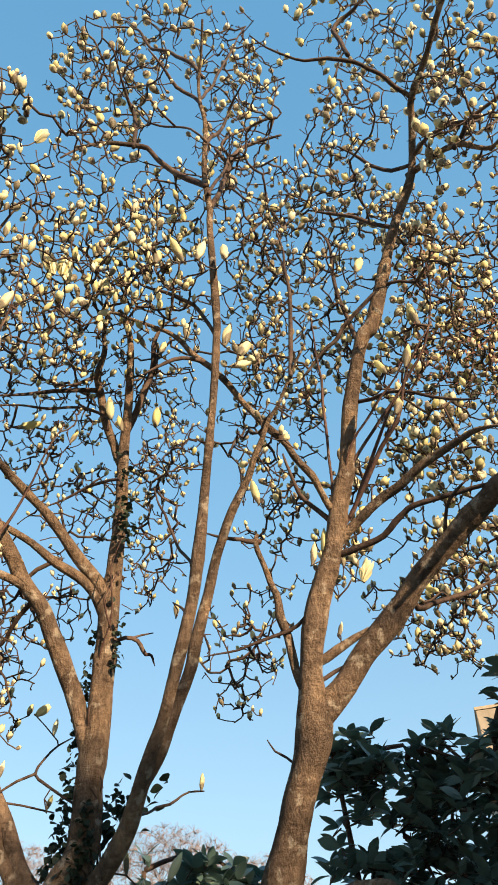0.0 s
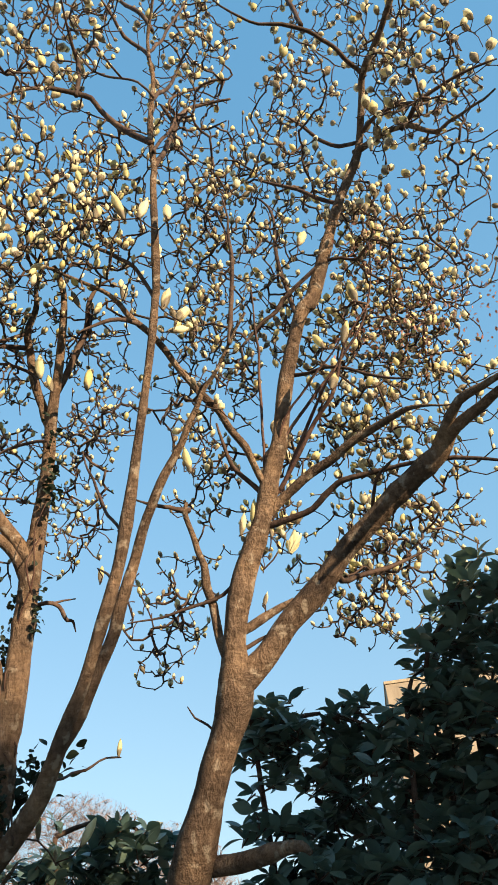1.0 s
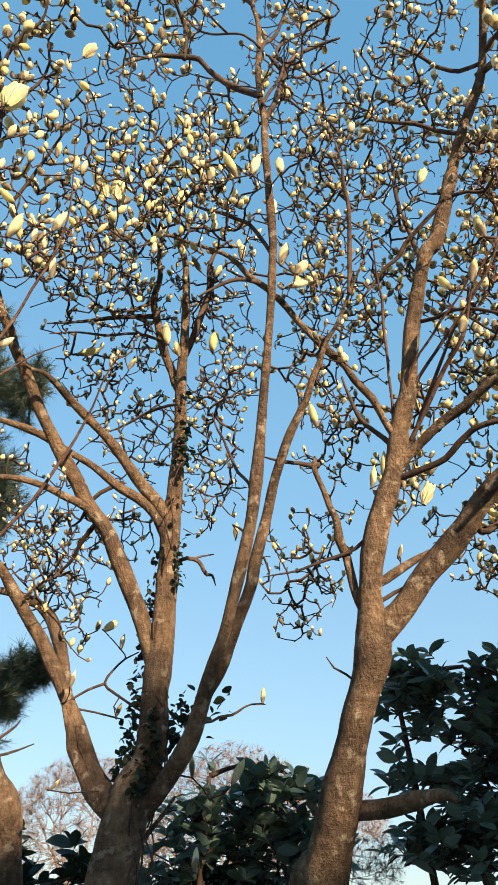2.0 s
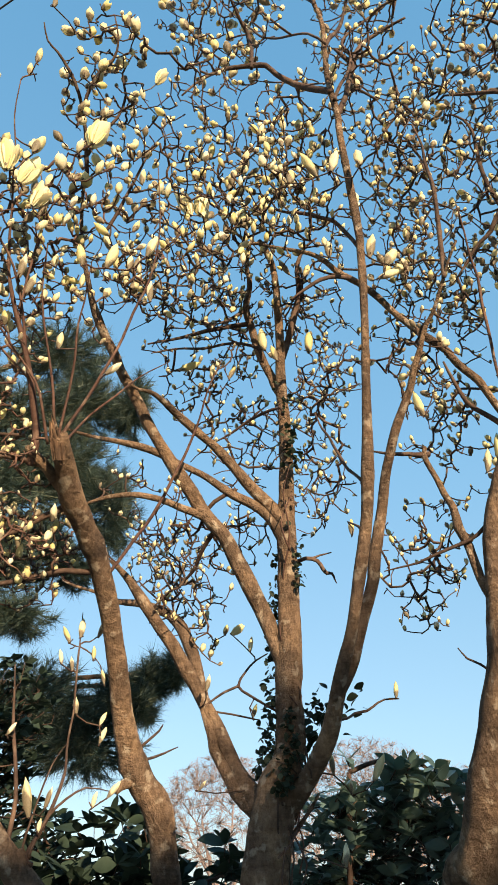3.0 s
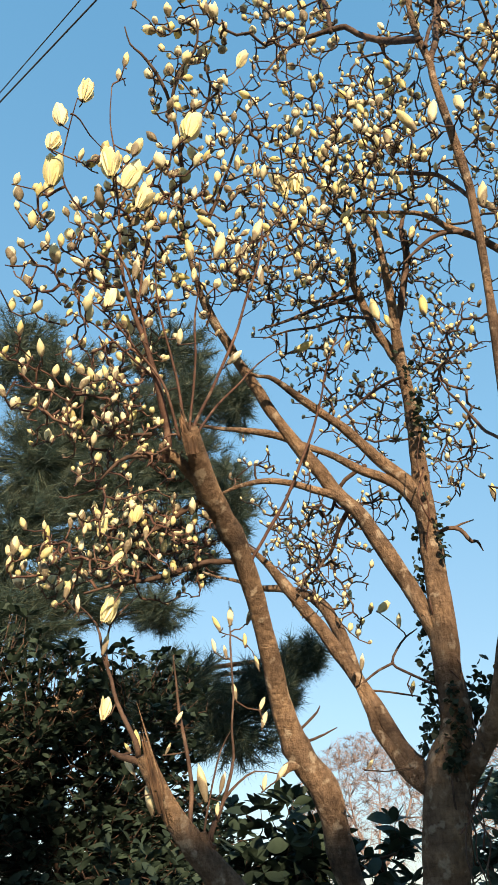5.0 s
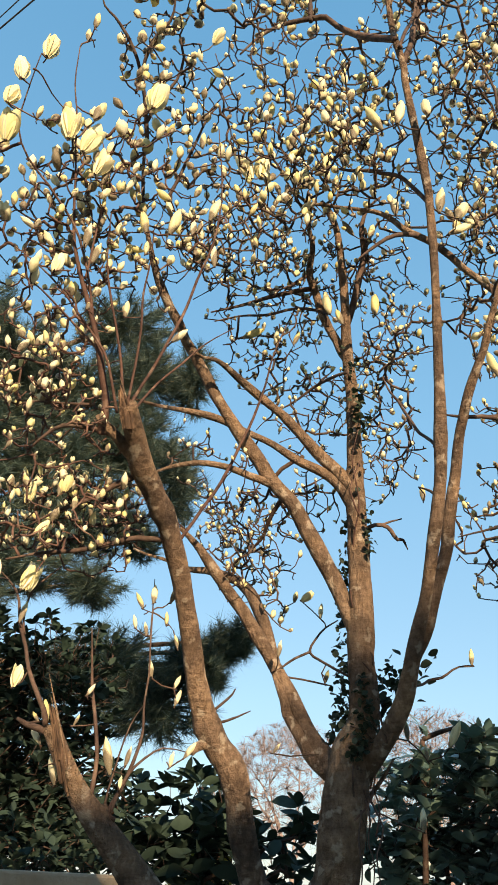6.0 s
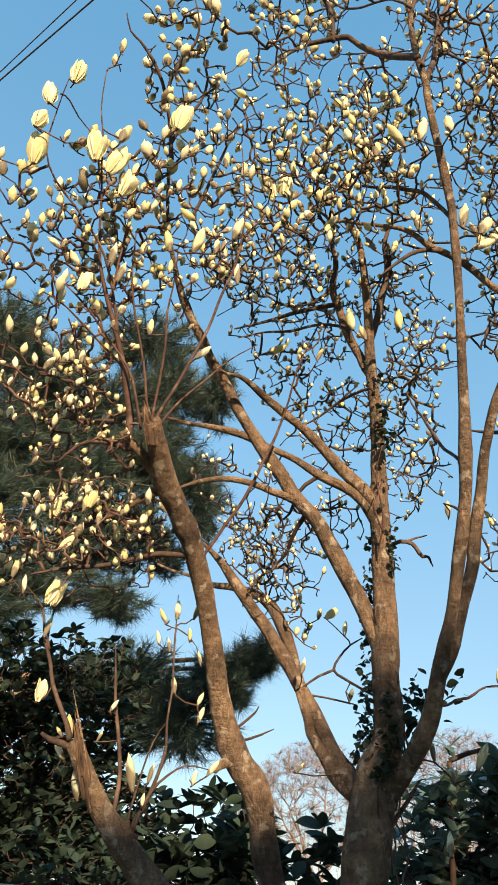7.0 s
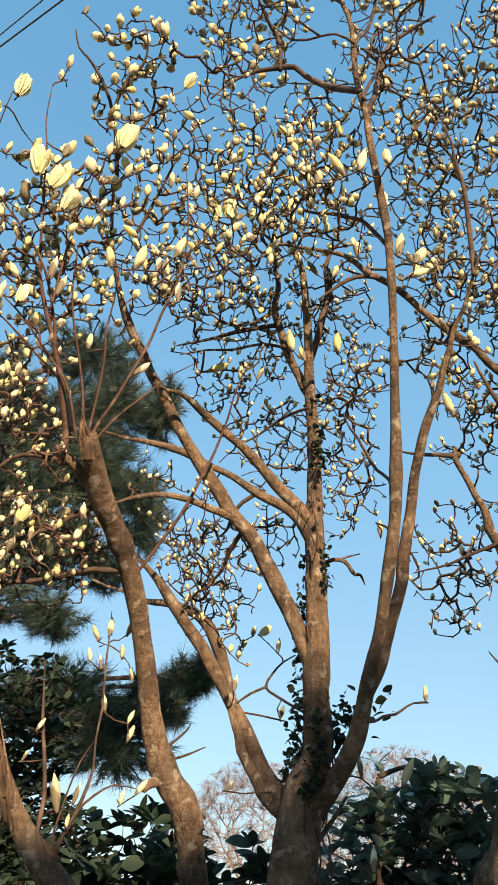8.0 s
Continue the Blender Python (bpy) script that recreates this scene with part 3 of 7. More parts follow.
def leaf_mesh(name, width, fold, droop, mat):
    """A pointed oval leaf, one unit long along x, folded on its midrib."""
    verts, faces = [], []
    prof = (0.05, 0.66, 0.98, 1.0, 0.70, 0.06)
    for i, w in enumerate(prof):
        u = i / 5
        z = -droop * u * u
        verts += [(u, -w * width / 2, z + fold * w), (u, 0, z), (u, w * width / 2, z + fold * w)]
    for i in range(5):
        for k in range(2):
            a = i * 3 + k
            faces.append((a, a + 3, a + 4, a + 1))
    me = bpy.data.meshes.new(name)
    me.from_pydata(verts, [], faces)
    me.materials.append(mat)
    me.polygons.foreach_set("use_smooth", [True] * 10)
    me.update()
    return me


IVY = [leaf_mesh("ivy_leaf", 0.85, 0.05, 0.1, leaf_ivy), leaf_mesh("ivy_leaf", 0.7, 0.1, 0.25, leaf_ivy)]
LEAVES = [leaf_mesh("leaf", w, f, d, leaf_green) for w, f, d in ((0.46, 0.04, 0.12), (0.52, 0.06, 0.25), (0.42, 0.03, 0.06), (0.48, 0.08, 0.35))]


SHADED_LEAVES = [leaf_mesh("leaf", w, f, d, leaf_shaded) for w, f, d in ((0.50, 0.04, 0.10), (0.56, 0.06, 0.2), (0.46, 0.03, 0.05), (0.52, 0.08, 0.3))]

YELLOW_LEAVES = [leaf_mesh("leaf", w, f, d, leaf_yellow) for w, f, d in ((0.55, 0.04, 0.15), (0.62, 0.06, 0.3), (0.5, 0.03, 0.1), (0.58, 0.08, 0.4))]


def shrub(label, lobes, depth, shoots, leaf, singles, seed, per=7, kind=LEAVES, base=None):
    """An evergreen shrub: stems from one foot, shoots through its lobes, each with a whorl of leaves."""
    rng = random.Random(seed)
    root = tagged(new("evergreen_shrub"), label, "shrub")
    foot = base or (sum(l[0][0] for l in lobes) / len(lobes), sum(l[0][1] for l in lobes) / len(lobes) + 0.1, -0.05)
    foot = Vector(foot)
    area = [(l[1][0] * l[1][1]) ** 0.95 for l in lobes]
    sv, sf, jv, jf = [], [], [], []
    made = 0
    hubs, stems = [], []
    for (c, r) in lobes:
        hub = Vector(c) - Vector((0, 0, r[1] * 0.4))
        hubs.append(hub)
        mid = foot.lerp(hub, 0.5) + Vector((rng.gauss(0, 0.06), rng.gauss(0, 0.06), 0.1))
        if (len(hubs) - 1) % 9 == 0:
            path = smooth_path([(*foot, 0.020), (*mid, 0.014), (*hub, 0.007)], 0.06)
            stems.extend(path[len(path) // 3:, :3])
        else:
            at = Vector(min(stems, key=lambda q: (Vector(q) - hub).length))
            path = smooth_path([(*at, 0.008), (*(at.lerp(hub, 0.5) + Vector((rng.gauss(0, 0.02), rng.gauss(0, 0.02), 0.03))), 0.006), (*hub, 0.004)], 0.05)
            stems.extend(path[::2, :3])
        tube(sv, sf, path[:, :3], path[:, 3], 6, 0.1)
    for s in range(shoots):
        i = rng.choices(range(len(lobes)), area)[0]
        c, r = lobes[i]
        d = Vector((rng.gauss(0, 1), rng.gauss(0, 1), rng.gauss(0, 1))).normalized() * rng.random() ** 0.33
        tip = Vector(c) + Vector((d.x * r[0], d.y * depth, d.z * r[1]))
        start = hubs[i].lerp(tip, rng.uniform(0.55, 0.8))
        bend = start.lerp(tip, 0.5) + Vector((rng.gauss(0, 0.02), rng.gauss(0, 0.02), -0.02))
        tube(sv, sf, np.array([start, bend, tip]), np.array([0.0026, 0.002, 0.0014]), 4)
        grow_way = (tip - bend).normalized() + Vector((0, 0, 0.8))
        for k in range(per):
            a = k * 2.4 + rng.uniform(-0.3, 0.3)
            out = Vector((math.cos(a), math.sin(a), rng.uniform(-0.6, 0.9)))
            way = (out + grow_way * rng.uniform(0.0, 0.45)).normalized()
            at = tip.lerp(bend, 0 if k < 5 else rng.uniform(0.2, 0.9))
            q = way.to_track_quat("X", "Z").to_matrix().to_4x4()
            m = Matrix.Translation(at) @ q @ Matrix.Rotation(rng.gauss(0, 0.5), 4, "X") @ Matrix.Scale(leaf * rng.uniform(0.65, 1.15), 4)
            me = kind[rng.randrange(4)]
            if made < singles:
                ob = new("leaf", me)
                ob.parent, ob.matrix_basis = root, m
                made += 1
            else:
                b = len(jv)
                jv.extend(m @ v.co for v in me.vertices)
                jf.extend(tuple(b + j for j in p.vertices) for p in me.polygons)
    tagged(mesh_object("woody_stem", sv, sf, bark_twig, root, "brown woody stem growth"), kind="stuff")
    tagged(mesh_object("foliage", jv, jf, kind[0].materials[0], root, "yellow-green leaves" if kind is YELLOW_LEAVES else "glossy dark green leaves"), kind="stuff")


def stake(top, seed):
    """A weathered cane pushed into the soil, with a node every hand's width."""
    rng = random.Random(seed)
    foot = (top[0] + rng.uniform(-0.05, 0.05), top[1] + rng.uniform(-0.05, 0.05), -0.1)
    path = smooth_path([(*foot, 0.011), (*Vector(foot).lerp(Vector(top), 0.5), 0.010), (*top, 0.009)], 0.03)
    path[:, 3] *= 1 + 0.16 * (np.arange(len(path)) % 6 == 0)
    verts, faces = [], []
    tube(verts, faces, path[:, :3], path[:, 3], 8)
    tagged(mesh_object("garden_stake", verts, faces, coping_stone), "thin weathered grey garden cane standing among shrubs", "stake", "garden canes")


def shade_tree(label, foot, crown, radii, sprays, seed):
    """An unseen loose evergreen tree, added behind the camera so that its leaves dapple the low sun."""
    rng = random.Random(seed)
    root = tagged(new("added_shade_tree"), label, "tree")
    verts, faces = [], []
    path = smooth_path([(*foot, 0.13), (foot[0] + 0.1, foot[1], crown[2] * 0.5, 0.10), (*crown, 0.04)], 0.1)
    tube(verts, faces, path[:, :3], path[:, 3], 12, 0.12)
    mesh_object("trunk", verts, faces, bark, root)
    sv, sf, jv, jf = [], [], [], []
    for s in range(sprays):
        d = Vector((rng.gauss(0, 1), rng.gauss(0, 1), rng.gauss(0, 1))).normalized() * rng.random() ** 0.4
        tip = Vector(crown) + Vector([a * b for a, b in zip(d, radii)])
        start = Vector(crown).lerp(tip, 0.2)
        tube(sv, sf, np.array([start, start.lerp(tip, 0.5) - Vector((0, 0, 0.05)), tip]), np.array([0.014, 0.009, 0.004]), 5)
        for k in range(9):
            way = Vector((rng.gauss(0, 1), rng.gauss(0, 1), rng.gauss(0, 0.8)))
            m = Matrix.Translation(tip + way * 0.05) @ way.to_track_quat("X", "Z").to_matrix().to_4x4() @ Matrix.Scale(rng.uniform(0.08, 0.14), 4)
            me, b = LEAVES[rng.randrange(4)], len(jv)
            jv.extend(m @ v.co for v in me.vertices)
            jf.extend(tuple(b + j for j in p.vertices) for p in me.polygons)
    mesh_object("limb", sv, sf, bark, root)
    tagged(mesh_object("foliage", jv, jf, leaf_green, root, "dark green leaves"), kind="stuff")


def pine(label, lobes, seed):
    """A pine: a trunk, limbs to each mass of needles, and tufts of needles along their twigs."""
    rng = random.Random(seed)
    root = tagged(new("pine_tree"), label, "tree")
    verts, faces = [], []
    path = smooth_path([(-2.9, 4.7, -0.1, 0.16), (-2.7, 4.65, 2.0, 0.13), (-2.3, 4.6, 4.0, 0.10), (-1.9, 4.5, 5.6, 0.04)], 0.06)
    tube(verts, faces, path[:, :3], path[:, 3], 14, 0.14)
    mesh_object("trunk", verts, faces, bark, root)
    nv, nf = [], []
    for c, r in lobes:
        c = Vector(c)
        i = int(np.abs(path[:, 2] - (c.z - 0.3)).argmin())
        a = Vector(path[i, :3])
        verts, faces = [], []
        p2 = smooth_path([(*a, 0.035), (*(a.lerp(c, 0.5) + Vector((0, 0, 0.06))), 0.022), (*c, 0.01)], 0.06)
        tube(verts, faces, p2[:, :3], p2[:, 3], 7, 0.12)
        mesh_object("limb", verts, faces, bark, root)
        tufts = int(145 * (r[0] * r[1] / 0.15) ** 0.8) + 30
        for _ in range(tufts):
            d = Vector((rng.gauss(0, 1), rng.gauss(0, 1), rng.gauss(0, 1))).normalized() * rng.random() ** 0.4
            tip = c + Vector((d.x * r[0], d.y * 0.4, d.z * r[1]))
            start = c.lerp(tip, rng.uniform(0.3, 0.7))
            tube(nv, nf, np.array([start, tip]), np.array([0.006, 0.003]), 4)
            axis = ((tip - start).normalized() + Vector((0, 0, 0.5))).normalized()
            for k in range(75):
                at = tip - axis * rng.uniform(0, 0.12)
                way = (axis * rng.uniform(0.1, 1.2) + Vector((rng.gauss(0, 1), rng.gauss(0, 1), rng.gauss(0, 1))).normalized()).normalized()
                ln = rng.uniform(0.07, 0.12)
                side = way.cross(Vector((rng.random(), rng.random(), rng.random()))).normalized() * 0.0019
                b = len(nv)
                nv.extend((at - side, at + side, at + way * ln))
                nf.append((b, b + 1, b + 2))
    tagged(mesh_object("needle_growth", nv, nf, needle_mat, root, "tufts of long green needles"), kind="stuff")



magnolia_a = tree("magnolia_tree", "old magnolia tree with grey-brown bark, bare twigs and cream flower buds")
limb(magnolia_a, "trunk", [(0.729, 2.479, -0.100, 0.0993), (0.746, 2.128, 1.460, 0.0728), (0.755, 1.952, 1.700, 0.0662), (0.770, 1.830, 1.875, 0.0510), (0.784, 1.766, 1.991, 0.0442), (0.811, 1.703, 2.114, 0.0490), (0.818, 1.677, 2.179, 0.0497), (0.808, 1.639, 2.318, 0.0317), (0.822, 1.591, 2.468, 0.0336), (0.865, 1.530, 2.629, 0.0268), (0.892, 1.471, 2.803, 0.0303), (0.911, 1.437, 2.894, 0.0249), (0.922, 1.375, 3.086, 0.0241), (0.959, 1.278, 3.331, 0.0243), (0.995, 1.243, 3.396, 0.0236), (1.055, 1.090, 3.726, 0.0179), (1.112, 0.978, 3.935, 0.0164), (1.120, 0.933, 4.030, 0.0135), (1.087, 0.836, 4.130, 0.0124), (1.058, 0.773, 4.162, 0.0122), (1.052, 0.642, 4.200, 0.0109), (1.033, 0.506, 4.237, 0.0106), (1.014, 0.292, 4.276, 0.0082)])
limb(magnolia_a, "limb", [(0.809, 1.682, 2.179, 0.0366), (0.822, 1.671, 2.192, 0.0366), (0.860, 1.651, 2.231, 0.0371), (0.899, 1.625, 2.272, 0.0361), (0.949, 1.576, 2.348, 0.0352), (0.997, 1.523, 2.402, 0.0339), (1.034, 1.468, 2.456, 0.0325), (1.061, 1.412, 2.507, 0.0310), (1.106, 1.326, 2.559, 0.0301), (1.142, 1.234, 2.605, 0.0290), (1.158, 1.186, 2.623, 0.0280), (1.175, 1.131, 2.640, 0.0277), (1.188, 1.078, 2.654, 0.0259), (1.187, 1.024, 2.678, 0.0197), (1.197, 0.965, 2.686, 0.0180), (1.205, 0.917, 2.688, 0.0163), (1.209, 0.867, 2.691, 0.0153), (1.215, 0.784, 2.685, 0.0134), (1.207, 0.675, 2.676, 0.0102)])
limb(magnolia_a, "limb", [(1.186, 1.111, 2.646, 0.0193), (1.182, 1.090, 2.655, 0.0193), (1.172, 1.049, 2.677, 0.0162), (1.166, 0.996, 2.697, 0.0138), (1.165, 0.941, 2.711, 0.0128), (1.172, 0.890, 2.713, 0.0119), (1.184, 0.831, 2.707, 0.0103), (1.201, 0.765, 2.692, 0.0080)])
limb(magnolia_a, "limb", [(0.878, 1.528, 2.655, 0.0180), (0.889, 1.511, 2.666, 0.0180), (0.931, 1.459, 2.708, 0.0148), (0.966, 1.410, 2.736, 0.0148), (1.010, 1.344, 2.760, 0.0138), (1.032, 1.294, 2.778, 0.0129), (1.050, 1.249, 2.788, 0.0120), (1.072, 1.200, 2.791, 0.0111), (1.096, 1.135, 2.789, 0.0101), (1.113, 1.078, 2.783, 0.0091), (1.126, 1.043, 2.770, 0.0068), (1.146, 1.000, 2.737, 0.0044), (1.157, 0.958, 2.714, 0.0036)])
limb(magnolia_a, "limb", [(0.882, 1.535, 2.619, 0.0105), (0.890, 1.522, 2.620, 0.0105), (0.944, 1.465, 2.626, 0.0096), (0.979, 1.424, 2.631, 0.0088), (1.000, 1.377, 2.652, 0.0095), (1.012, 1.341, 2.670, 0.0087), (1.024, 1.317, 2.678, 0.0087), (1.065, 1.270, 2.674, 0.0078), (1.116, 1.205, 2.666, 0.0069), (1.150, 1.152, 2.665, 0.0068), (1.201, 1.096, 2.638, 0.0082), (1.245, 1.043, 2.612, 0.0080), (1.282, 0.995, 2.588, 0.0071), (1.324, 0.940, 2.555, 0.0056)])
limb(magnolia_a, "limb", [(0.888, 1.508, 2.722, 0.0133), (0.878, 1.499, 2.733, 0.0133), (0.847, 1.485, 2.768, 0.0116), (0.811, 1.467, 2.811, 0.0116), (0.789, 1.456, 2.840, 0.0125), (0.755, 1.444, 2.877, 0.0117), (0.717, 1.435, 2.914, 0.0117), (0.678, 1.427, 2.951, 0.0117), (0.640, 1.424, 2.984, 0.0109), (0.602, 1.421, 3.016, 0.0109), (0.553, 1.413, 3.064, 0.0110), (0.512, 1.403, 3.111, 0.0110), (0.473, 1.400, 3.146, 0.0102), (0.439, 1.401, 3.174, 0.0102), (0.398, 1.402, 3.208, 0.0094), (0.330, 1.401, 3.270, 0.0086), (0.259, 1.417, 3.317, 0.0078), (0.189, 1.441, 3.356, 0.0079), (0.136, 1.460, 3.387, 0.0070), (0.081, 1.505, 3.400, 0.0053)])
limb(magnolia_a, "limb", [(0.883, 1.510, 2.698, 0.0099), (0.876, 1.508, 2.708, 0.0099), (0.850, 1.518, 2.747, 0.0092), (0.820, 1.531, 2.785, 0.0084), (0.786, 1.542, 2.833, 0.0077), (0.759, 1.534, 2.909, 0.0069), (0.743, 1.520, 2.973, 0.0053)])
limb(magnolia_a, "limb", [(0.446, 1.406, 3.180, 0.0077), (0.439, 1.399, 3.176, 0.0077), (0.383, 1.374, 3.153, 0.0067), (0.328, 1.358, 3.119, 0.0065), (0.280, 1.353, 3.069, 0.0055), (0.243, 1.352, 3.017, 0.0039)])
limb(magnolia_a, "limb", [(0.806, 1.669, 2.226, 0.0133), (0.801, 1.666, 2.241, 0.0133), (0.785, 1.672, 2.289, 0.0128), (0.770, 1.671, 2.360, 0.0123), (0.754, 1.668, 2.432, 0.0117), (0.737, 1.659, 2.514, 0.0120), (0.713, 1.653, 2.582, 0.0113), (0.689, 1.648, 2.638, 0.0115), (0.670, 1.638, 2.692, 0.0133), (0.671, 1.628, 2.722, 0.0100)])
limb(magnolia_a, "limb", [(0.681, 1.638, 2.699, 0.0091), (0.671, 1.636, 2.698, 0.0091), (0.638, 1.644, 2.698, 0.0074), (0.604, 1.650, 2.700, 0.0066), (0.555, 1.654, 2.708, 0.0057), (0.516, 1.655, 2.716, 0.0041)])
limb(magnolia_a, "limb", [(0.887, 1.486, 2.790, 0.0059), (0.889, 1.479, 2.796, 0.0059), (0.922, 1.422, 2.885, 0.0051), (0.954, 1.373, 2.949, 0.0052), (0.992, 1.317, 3.010, 0.0052), (1.030, 1.259, 3.070, 0.0044), (1.066, 1.198, 3.128, 0.0044), (1.085, 1.142, 3.186, 0.0039), (1.083, 1.071, 3.273, 0.0035), (1.052, 0.974, 3.401, 0.0031)], bark_red)
limb(magnolia_a, "limb", [(0.870, 1.502, 2.734, 0.0050), (0.870, 1.497, 2.740, 0.0050), (0.866, 1.468, 2.904, 0.0048), (0.859, 1.443, 3.012, 0.0044), (0.845, 1.414, 3.120, 0.0045), (0.818, 1.356, 3.295, 0.0042), (0.785, 1.294, 3.448, 0.0038)], bark_red)
limb(magnolia_a, "limb", [(0.905, 1.467, 2.814, 0.0051), (0.905, 1.459, 2.819, 0.0051), (0.898, 1.411, 2.893, 0.0047), (0.919, 1.352, 2.956, 0.0043), (0.949, 1.298, 2.999, 0.0043), (0.984, 1.217, 3.065, 0.0038), (1.009, 1.139, 3.125, 0.0034)], bark_red)
limb(magnolia_a, "limb", [(0.952, 1.286, 3.298, 0.0093), (0.950, 1.283, 3.309, 0.0093), (0.936, 1.290, 3.380, 0.0076), (0.927, 1.291, 3.449, 0.0077), (0.913, 1.292, 3.523, 0.0073), (0.901, 1.289, 3.595, 0.0070), (0.894, 1.275, 3.692, 0.0071), (0.891, 1.252, 3.802, 0.0067), (0.872, 1.245, 3.875, 0.0063), (0.842, 1.262, 3.927, 0.0053)])
limb(magnolia_a, "limb", [(1.112, 0.977, 3.977, 0.0124), (1.115, 0.960, 3.971, 0.0124), (1.133, 0.887, 3.938, 0.0110), (1.150, 0.831, 3.906, 0.0098), (1.170, 0.781, 3.871, 0.0096), (1.210, 0.746, 3.808, 0.0076), (1.234, 0.715, 3.766, 0.0074), (1.239, 0.647, 3.727, 0.0063), (1.242, 0.570, 3.680, 0.0061), (1.246, 0.493, 3.624, 0.0050)])
limb(magnolia_a, "limb", [(1.168, 0.795, 3.869, 0.0087), (1.170, 0.781, 3.871, 0.0087), (1.176, 0.746, 3.881, 0.0077), (1.173, 0.710, 3.895, 0.0076), (1.193, 0.673, 3.898, 0.0066), (1.211, 0.633, 3.902, 0.0066), (1.243, 0.581, 3.902, 0.0065), (1.283, 0.530, 3.895, 0.0064), (1.332, 0.479, 3.882, 0.0054)])
limb(magnolia_a, "limb", [(1.121, 0.937, 4.042, 0.0083), (1.121, 0.924, 4.039, 0.0083), (1.120, 0.859, 4.020, 0.0071), (1.132, 0.811, 3.995, 0.0070), (1.157, 0.754, 3.954, 0.0068), (1.185, 0.708, 3.910, 0.0067), (1.218, 0.646, 3.850, 0.0056)])
limb(magnolia_a, "limb", [(1.070, 0.779, 4.157, 0.0102), (1.058, 0.773, 4.162, 0.0102), (1.019, 0.768, 4.179, 0.0091), (0.969, 0.761, 4.199, 0.0091), (0.920, 0.756, 4.217, 0.0081), (0.872, 0.752, 4.234, 0.0080), (0.826, 0.751, 4.248, 0.0080), (0.732, 0.781, 4.266, 0.0080), (0.657, 0.816, 4.274, 0.0070), (0.589, 0.824, 4.287, 0.0070), (0.510, 0.823, 4.302, 0.0059), (0.447, 0.804, 4.318, 0.0049)])
limb(magnolia_a, "limb", [(1.056, 1.078, 3.751, 0.0080), (1.050, 1.078, 3.757, 0.0080), (0.998, 1.117, 3.816, 0.0071), (0.945, 1.142, 3.877, 0.0062), (0.879, 1.187, 3.941, 0.0063), (0.814, 1.234, 3.996, 0.0053)])
limb(magnolia_a, "limb", [(1.118, 0.944, 4.001, 0.0083), (1.114, 0.947, 4.007, 0.0083), (1.079, 1.004, 4.054, 0.0085), (1.038, 1.027, 4.107, 0.0075), (0.993, 1.032, 4.130, 0.0075), (0.931, 1.031, 4.146, 0.0064), (0.869, 1.028, 4.160, 0.0053)])
limb(magnolia_a, "limb", [(1.023, 1.438, 2.505, 0.0093), (1.031, 1.441, 2.499, 0.0093), (1.090, 1.492, 2.454, 0.0087), (1.141, 1.482, 2.474, 0.0072), (1.233, 1.461, 2.506, 0.0073), (1.316, 1.437, 2.537, 0.0066), (1.381, 1.413, 2.567, 0.0050)])
limb(magnolia_a, "limb", [(0.809, 1.638, 2.328, 0.0129), (0.823, 1.629, 2.332, 0.0129), (0.852, 1.617, 2.341, 0.0122), (0.893, 1.595, 2.369, 0.0115), (0.929, 1.575, 2.390, 0.0108), (0.963, 1.554, 2.413, 0.0093)])
limb(magnolia_a, "limb", [(0.816, 1.651, 2.273, 0.0075), (0.823, 1.645, 2.278, 0.0075), (0.847, 1.638, 2.294, 0.0068), (0.874, 1.630, 2.307, 0.0068), (0.918, 1.618, 2.325, 0.0061)])
limb(magnolia_a, "limb", [(0.806, 1.879, 1.804, 0.0233), (0.815, 1.857, 1.803, 0.0233), (0.853, 1.772, 1.800, 0.0213), (0.880, 1.701, 1.804, 0.0208), (0.902, 1.638, 1.808, 0.0198), (0.918, 1.587, 1.805, 0.0175), (0.923, 1.559, 1.787, 0.0123)])
limb(magnolia_a, "limb", [(0.823, 1.588, 2.479, 0.0062), (0.818, 1.589, 2.475, 0.0062), (0.777, 1.631, 2.436, 0.0054), (0.726, 1.663, 2.418, 0.0050), (0.677, 1.691, 2.403, 0.0046), (0.628, 1.718, 2.386, 0.0038), (0.571, 1.742, 2.377, 0.0034), (0.538, 1.756, 2.368, 0.0027)])
limb(magnolia_a, "limb", [(0.784, 1.729, 2.085, 0.0036), (0.782, 1.728, 2.087, 0.0036), (0.760, 1.750, 2.112, 0.0033), (0.739, 1.771, 2.140, 0.0029), (0.724, 1.785, 2.167, 0.0022)])
limb(magnolia_a, "limb", [(1.100, 1.303, 2.591, 0.0054), (1.098, 1.294, 2.595, 0.0054), (1.080, 1.242, 2.634, 0.0046), (1.083, 1.189, 2.657, 0.0045), (1.095, 1.150, 2.662, 0.0037)])
limb(magnolia_a, "limb", [(1.002, 1.191, 3.499, 0.0086), (0.996, 1.193, 3.493, 0.0086), (0.961, 1.228, 3.455, 0.0076), (0.930, 1.262, 3.418, 0.0076), (0.905, 1.287, 3.387, 0.0075), (0.881, 1.316, 3.349, 0.0075), (0.851, 1.341, 3.316, 0.0065), (0.825, 1.374, 3.266, 0.0065), (0.791, 1.408, 3.213, 0.0055)])
limb(magnolia_a, "limb", [(0.929, 1.379, 3.112, 0.0072), (0.933, 1.368, 3.109, 0.0072), (0.969, 1.313, 3.082, 0.0062), (0.996, 1.256, 3.063, 0.0060), (1.036, 1.198, 3.018, 0.0051), (1.095, 1.112, 2.936, 0.0048), (1.134, 1.036, 2.871, 0.0039)])
